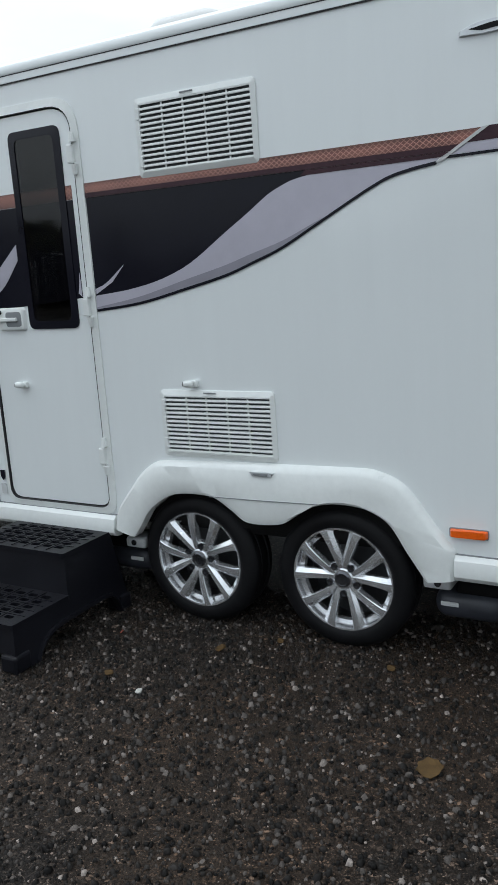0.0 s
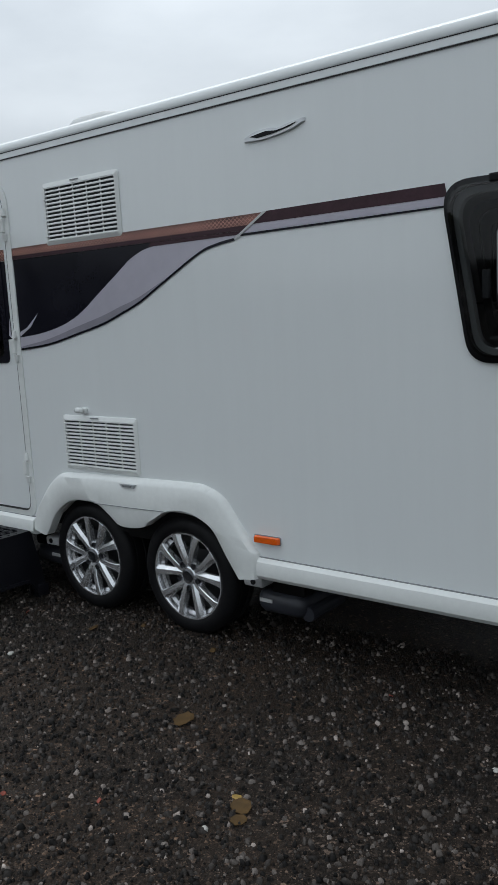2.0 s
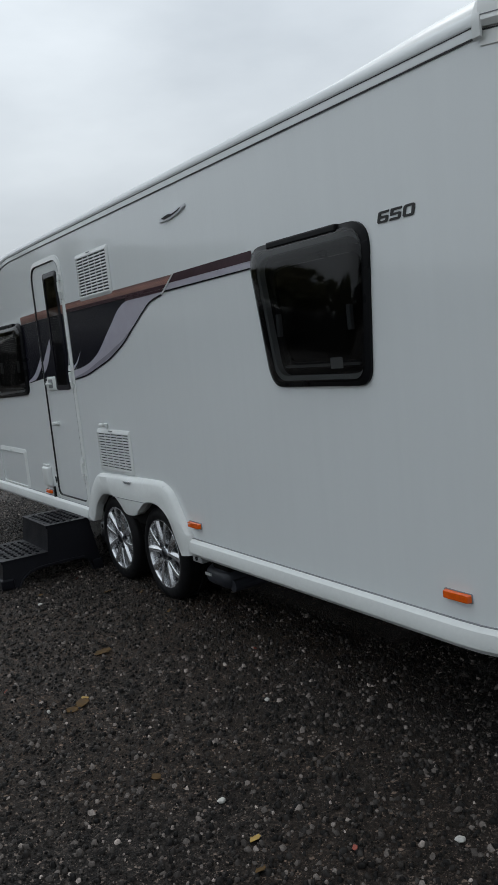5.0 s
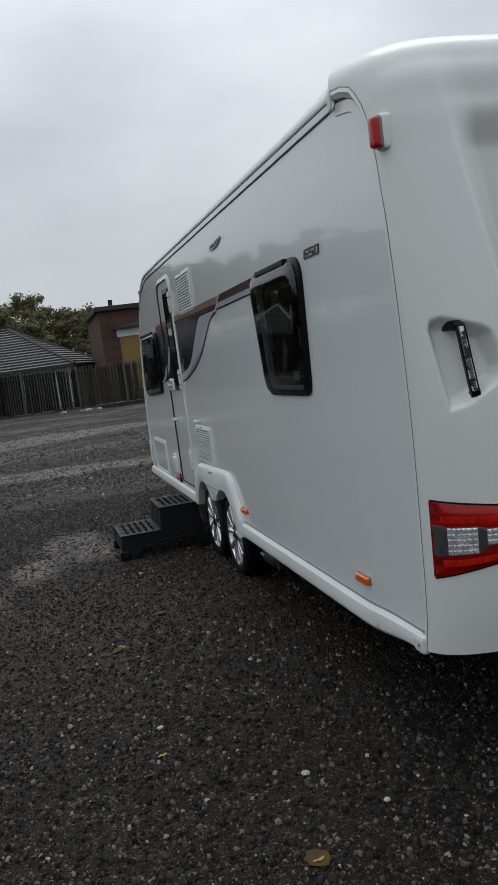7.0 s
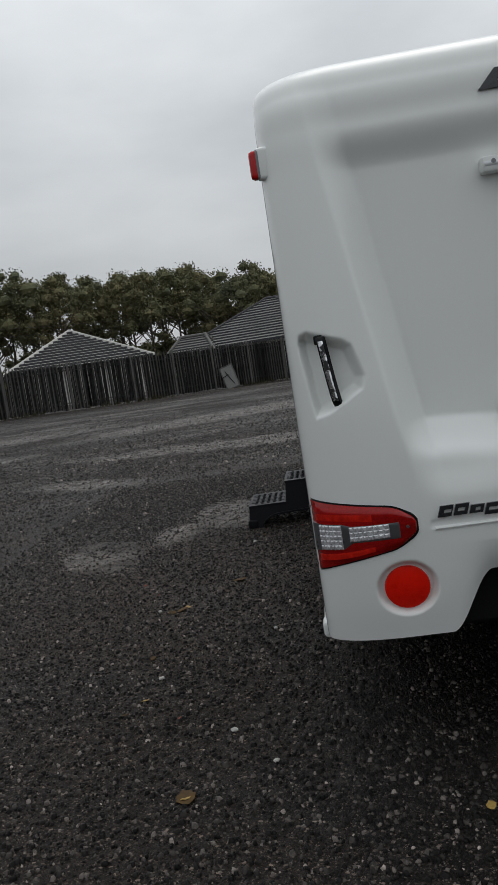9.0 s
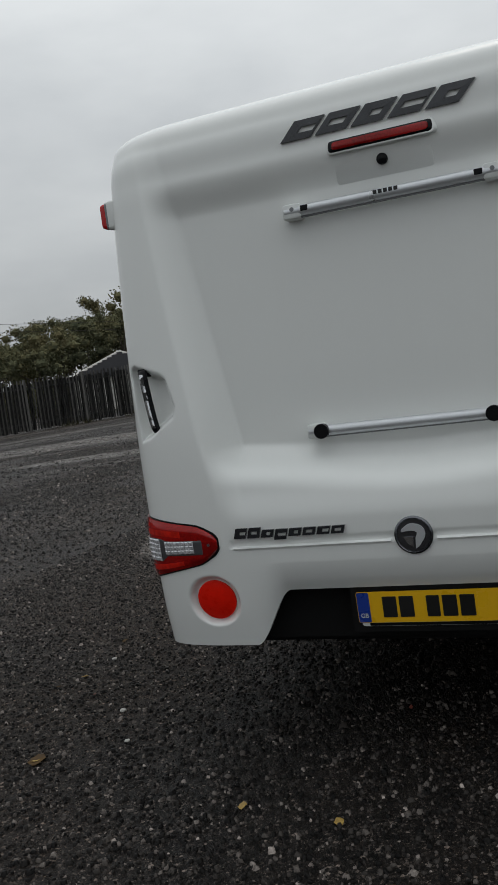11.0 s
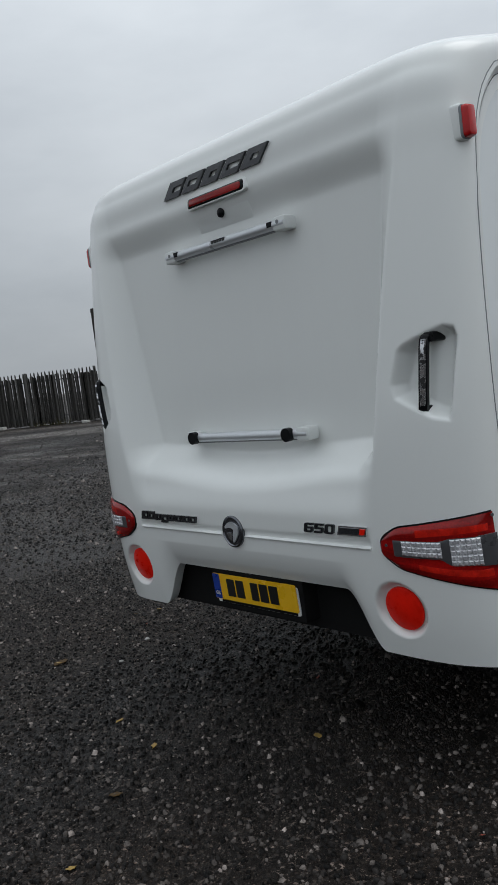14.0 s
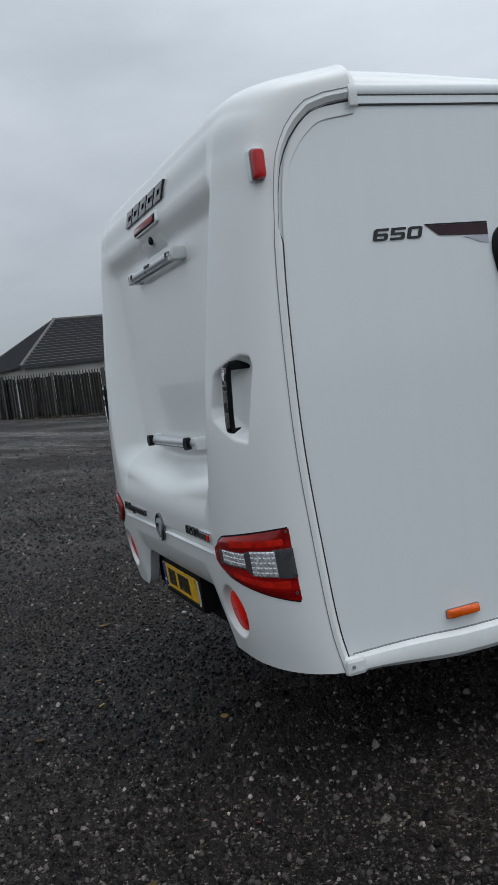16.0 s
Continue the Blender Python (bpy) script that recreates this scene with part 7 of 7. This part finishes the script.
def bare_tree(yaw, d, top):
    """A small leafless tree: a tapered trunk with forking limbs and twigs."""
    rng = random.Random(21)
    x, y = polar(yaw, d)
    t = thing("bare_tree", "small leafless dark tree standing before the woodland", "tree", (x, y, 0))
    part("trunk", tube((0, 0, -0.2), (0.1, 0.05, top * 0.62), 0.12, 0.05, 8), M_BARK, t, "", 40)
    for i in range(9):
        bm = bmesh.new()
        a = i * 2.4
        p = Vector((0.08, 0.04, top * (0.38 + 0.03 * i)))
        q = p + Vector((math.cos(a) * 0.8, math.sin(a) * 0.8, top * rng.uniform(0.16, 0.28)))
        tube(p, q, 0.045, 0.02, 6, bm)
        for _ in range(7):
            f = p.lerp(q, rng.uniform(0.4, 1.0))
            g = f + Vector((rng.uniform(-0.5, 0.5), rng.uniform(-0.5, 0.5), rng.uniform(0.3, 0.9)))
            tube(f, g, 0.018, 0.008, 4, bm)
            for _ in range(3):
                e = f.lerp(g, rng.uniform(0.4, 1.0))
                tube(e, e + Vector((rng.uniform(-0.3, 0.3), rng.uniform(-0.3, 0.3), rng.uniform(0.1, 0.45))), 0.011, 0.006, 4, bm)
        part("limb", bm, M_BARK, t)


bare_tree(129.3, 70.0, 7.6)


def utility_pole(yaw, d, top, label):
    x, y = polar(yaw, d)
    z = ground_z(x, y)
    p = thing("utility_pole", label, "utility pole", (x, y, z), "utility poles")
    part("shaft", tube((0, 0, -0.3), (0, 0, top), 0.125, 0.095, 12), M_POLE, p, "", 40)
    part("cap", tube((0, 0, top), (0, 0, top + 0.25), 0.115, 0.10, 10), M_POLE, p)
    for h in (0.75, 1.45):
        part("bracket", box((-0.45, -0.05, top - h), (0.05, 0.05, top - h + 0.12)), M_POLE, p)
        part("insulator", tube((-0.42, 0, top - h + 0.1), (-0.42, 0, top - h + 0.3), 0.05, n=8), M_ZINC, p)
    return Vector((x, y, z + top))


tops = [utility_pole(140.6, 41.0, 6.4, "tall dark timber utility pole with brackets"), utility_pole(147.5, 46.4, 5.6, "dark timber utility pole"),
        utility_pole(139.2, 56.8, 5.3, "distant dark timber utility pole")]


def wire(a, b, sag, label):
    bm = bmesh.new()
    n = 16
    line = []
    for i in range(n + 1):
        f = i / n
        p = Vector(a).lerp(Vector(b), f)
        p.z -= sag * 4 * f * (1 - f)
        line.append((p, (0.7, -0.7, 0), (0, 0, 1)))
    bm = sweep([(-0.009, 0), (0, -0.009), (0.009, 0), (0, 0.009)], line)
    ob = new("overhead_wire", mesh_of("overhead_wire", bm, M_POLE))
    tagged(ob, label, "wire", "overhead wires", kind="structure")


wire(tops[0] - Vector((0, 0, 0.2)), tops[1] - Vector((0, 0, 0.2)), 0.9, "thin dark overhead wire between poles")
wx_, wy_ = polar(100.0, 80.0)
wire(tops[0] - Vector((0, 0, 0.2)), (wx_, wy_, 6.5), 0.6, "thin dark overhead wire")
wire(tops[0] - Vector((0, 0, 0.45)), (wx_, wy_, 6.1), 0.8, "thin dark overhead wire")


def at_fence(yaw, d):
    x, y = polar(yaw, d)
    return x, y, ground_z(x, y)


def barrier(yaw, d, h, w):
    x, y, z = at_fence(yaw, d)
    b = thing("orange_post", "orange plastic barrier post by the fence", "barrier post", (x, y, z))
    part("shaft", tube((0, 0, 0), (0, 0, h), w, w * 0.85, 14), M_RED_B, b, "", 40)
    part("cap", tube((0, 0, h), (0, 0, h + 0.05), w * 0.9, w * 0.5, 14), M_RED_B, b, "", 40)
    part("base", box((-w * 1.6, -w * 1.6, 0), (w * 1.6, w * 1.6, 0.06), 0.01), M_BLACK, b)


barrier(136.3, 34.9, 0.75, 0.11)
barrier(84.1, 43.5, 0.50, 0.17)


def scrap(name, label, yaw, d, size, turn, mat, lean=0.0, tilt=0.0):
    x, y, z = at_fence(yaw, d)
    bm = box((-size[0] / 2, -size[1] / 2, 0), (size[0] / 2, size[1] / 2, size[2]), min(size) * 0.15, 1)
    for v in bm.verts:
        v.co.x += noise.noise(v.co * 3) * 0.1 * size[0]
    ob = new(name, mesh_of(name, bm, mat))
    ob.matrix_world = pose(x, y, z, lean, tilt, turn)
    tagged(ob, label, "rubbish", "rubbish by the fence")


def leaning_panel(yaw, d, w, h):
    """A grey framed panel with dark brackets, propped askew against the fence."""
    x, y, z = at_fence(yaw, d)
    p = thing("leaning_panel", "grey framed panel with dark brackets leaning on the fence", "panel", (x, y, z))
    p.rotation_euler = (radians(-14), radians(-17), radians(84))
    part("sheet", box((-w / 2, -0.012, 0.03), (w / 2, 0.012, h), 0.004), M_TILE_W, p, "scuffed pale grey sheet")
    for a, b in (((-w / 2, -0.03, 0.0), (-w / 2 + 0.06, 0.03, h)), ((w / 2 - 0.06, -0.03, 0.0), (w / 2, 0.03, h)), ((-w / 2, -0.028, h - 0.06), (w / 2, 0.028, h)), ((-w / 2, -0.028, 0.0), (w / 2, 0.028, 0.06))):
        part("frame_bar", box(a, b, 0.006), M_PALE, p)
    part("bracket", tube((-0.12, -0.06, h * 0.78), (0.14, -0.06, 0.2), 0.022, n=8), M_BLACK, p, "dark slanting bracket")
    part("bracket", tube((-0.42, -0.08, h * 0.55), (0.02, -0.06, h * 0.62), 0.018, n=8), M_BLACK, p)


leaning_panel(97.55, 44.3, 0.75, 1.3)


def bent_strip():
    """A springy pale strip hanging from the fence to a heap."""
    x, y, z = at_fence(91.0, 43.9)
    pts = smooth_line([(0, 0.45, 1.15), (0.05, 0.38, 0.8), (0.1, 0.1, 0.4), (0.15, -0.35, 0.06)], 5)
    bm = sweep([(-0.02, -0.012), (0.02, -0.012), (0.02, 0.012), (-0.02, 0.012)], [(p, (1, 0, 0), (0, 0.5, 0.86)) for p in pts])
    ob = new("bent_strip", mesh_of("bent_strip", bm, M_STRIP))
    ob.location = (x, y, z)
    tagged(ob, "bent yellowish plastic strip resting against the fence", "rubbish", "rubbish by the fence")


M_STRIP = speckled("faded_yellow_plastic", (0.22, 0.19, 0.09), 0.6, amount=0.3, scale=4)
bent_strip()


def timber_baulk(yaw, d, length, turn):
    x, y, z = at_fence(yaw, d)
    ob = new("timber_baulk", mesh_of("timber_baulk", box((-length / 2, -0.13, -0.02), (length / 2, 0.13, 0.2), 0.025), M_POLE))
    ob.matrix_world = pose(x, y, z, 0, 0, turn)
    tagged(ob, "long dark timber baulk lying at the fence foot", "timber")


timber_baulk(85.6, 44.6, 5.5, 92)
scrap("broken_board", "pale broken board lying by the fence", 160.6, 39.0, (0.25, 0.06, 0.75), 60, M_RUBBISH, 25)
scrap("broken_board", "pale broken board lying by the fence", 160.0, 38.6, (0.6, 0.08, 0.18), 30, M_RUBBISH)
for i, (ya, di, sz) in enumerate(((88.7, 45.0, 0.35), (87.6, 45.4, 0.5), (86.8, 45.8, 0.4), (85.6, 45.9, 0.55), (84.7, 46.0, 0.4), (82.4, 45.3, 0.3), (91.6, 43.8, 0.28), (89.9, 44.0, 0.3), (89.2, 44.1, 0.25), (90.4, 43.9, 0.22), (90.1, 43.7, 0.2), (139.0, 34.0, 0.5), (154.4, 37.0, 0.4), (145.6, 35.0, 0.35),
                                  (148.5, 34.4, 0.3))):
    scrap("rubbish_heap", "pale rubble and litter at the fence foot", ya, di, (sz, sz * 0.7, sz * 0.35), i * 40, M_RUBBISH)


def weeds():
    """Rough grass and weeds along the foot of the fences."""
    rng = np.random.default_rng(3)
    quads = []
    runs = [((-46.0, 8.0), (-46.0, 1.5)), ((-46.0, 1.5), (-44.2, -1.6)), ((-44.2, -1.6), (-37.8, -9.0)), ((-37.8, -9), (-35.2, -14.6)), ((-35.2, -14.6), (-30.3, -19.2)), ((-30.3, -19.2), (-24.2, -24.5)),
            ((-24.2, -24.5), (-18.3, -26.1)), ((-18.3, -26.1), (-13.9, -31.0)), ((-13.9, -31), (-7.1, -38.2)), ((-7.1, -38.2), (2, -45.6))]
    for a, b in runs:
        a, b = np.array(a), np.array(b)
        n = int(np.linalg.norm(b - a) * 90)
        f = rng.uniform(0, 1, (n, 1))
        keep = (np.sin(f * 9 + a[0]) + rng.uniform(-1, 1, (n, 1)) > 1.0)[:, 0]
        p2 = (a + (b - a) * f + rng.normal(0, 0.16, (n, 2)))[keep]
        z = np.array([ground_z(*q) for q in p2])
        h = rng.uniform(0.06, 0.32, len(p2)) * rng.uniform(0.4, 1, len(p2))
        ang = rng.uniform(0, 6.28, len(p2))
        dx, dy = np.cos(ang) * 0.03, np.sin(ang) * 0.03
        lx_, ly_ = rng.normal(0, 0.08, len(p2)), rng.normal(0, 0.08, len(p2))
        q = np.stack([np.stack([p2[:, 0] - dx, p2[:, 1] - dy, z], 1), np.stack([p2[:, 0] + dx, p2[:, 1] + dy, z], 1),
                      np.stack([p2[:, 0] + dx * .3 + lx_, p2[:, 1] + dy * .3 + ly_, z + h], 1), np.stack([p2[:, 0] - dx * .3 + lx_, p2[:, 1] - dy * .3 + ly_, z + h], 1)], 1)
        quads.append(q)
    v = np.concatenate(quads).reshape(-1, 3)
    ob = new("weeds", mesh_from("weeds", v, np.arange(len(v)).reshape(-1, 4), M_WEED))
    tagged(ob, "straggling weeds and grass at the fence foot", "weeds", kind="stuff")


weeds()
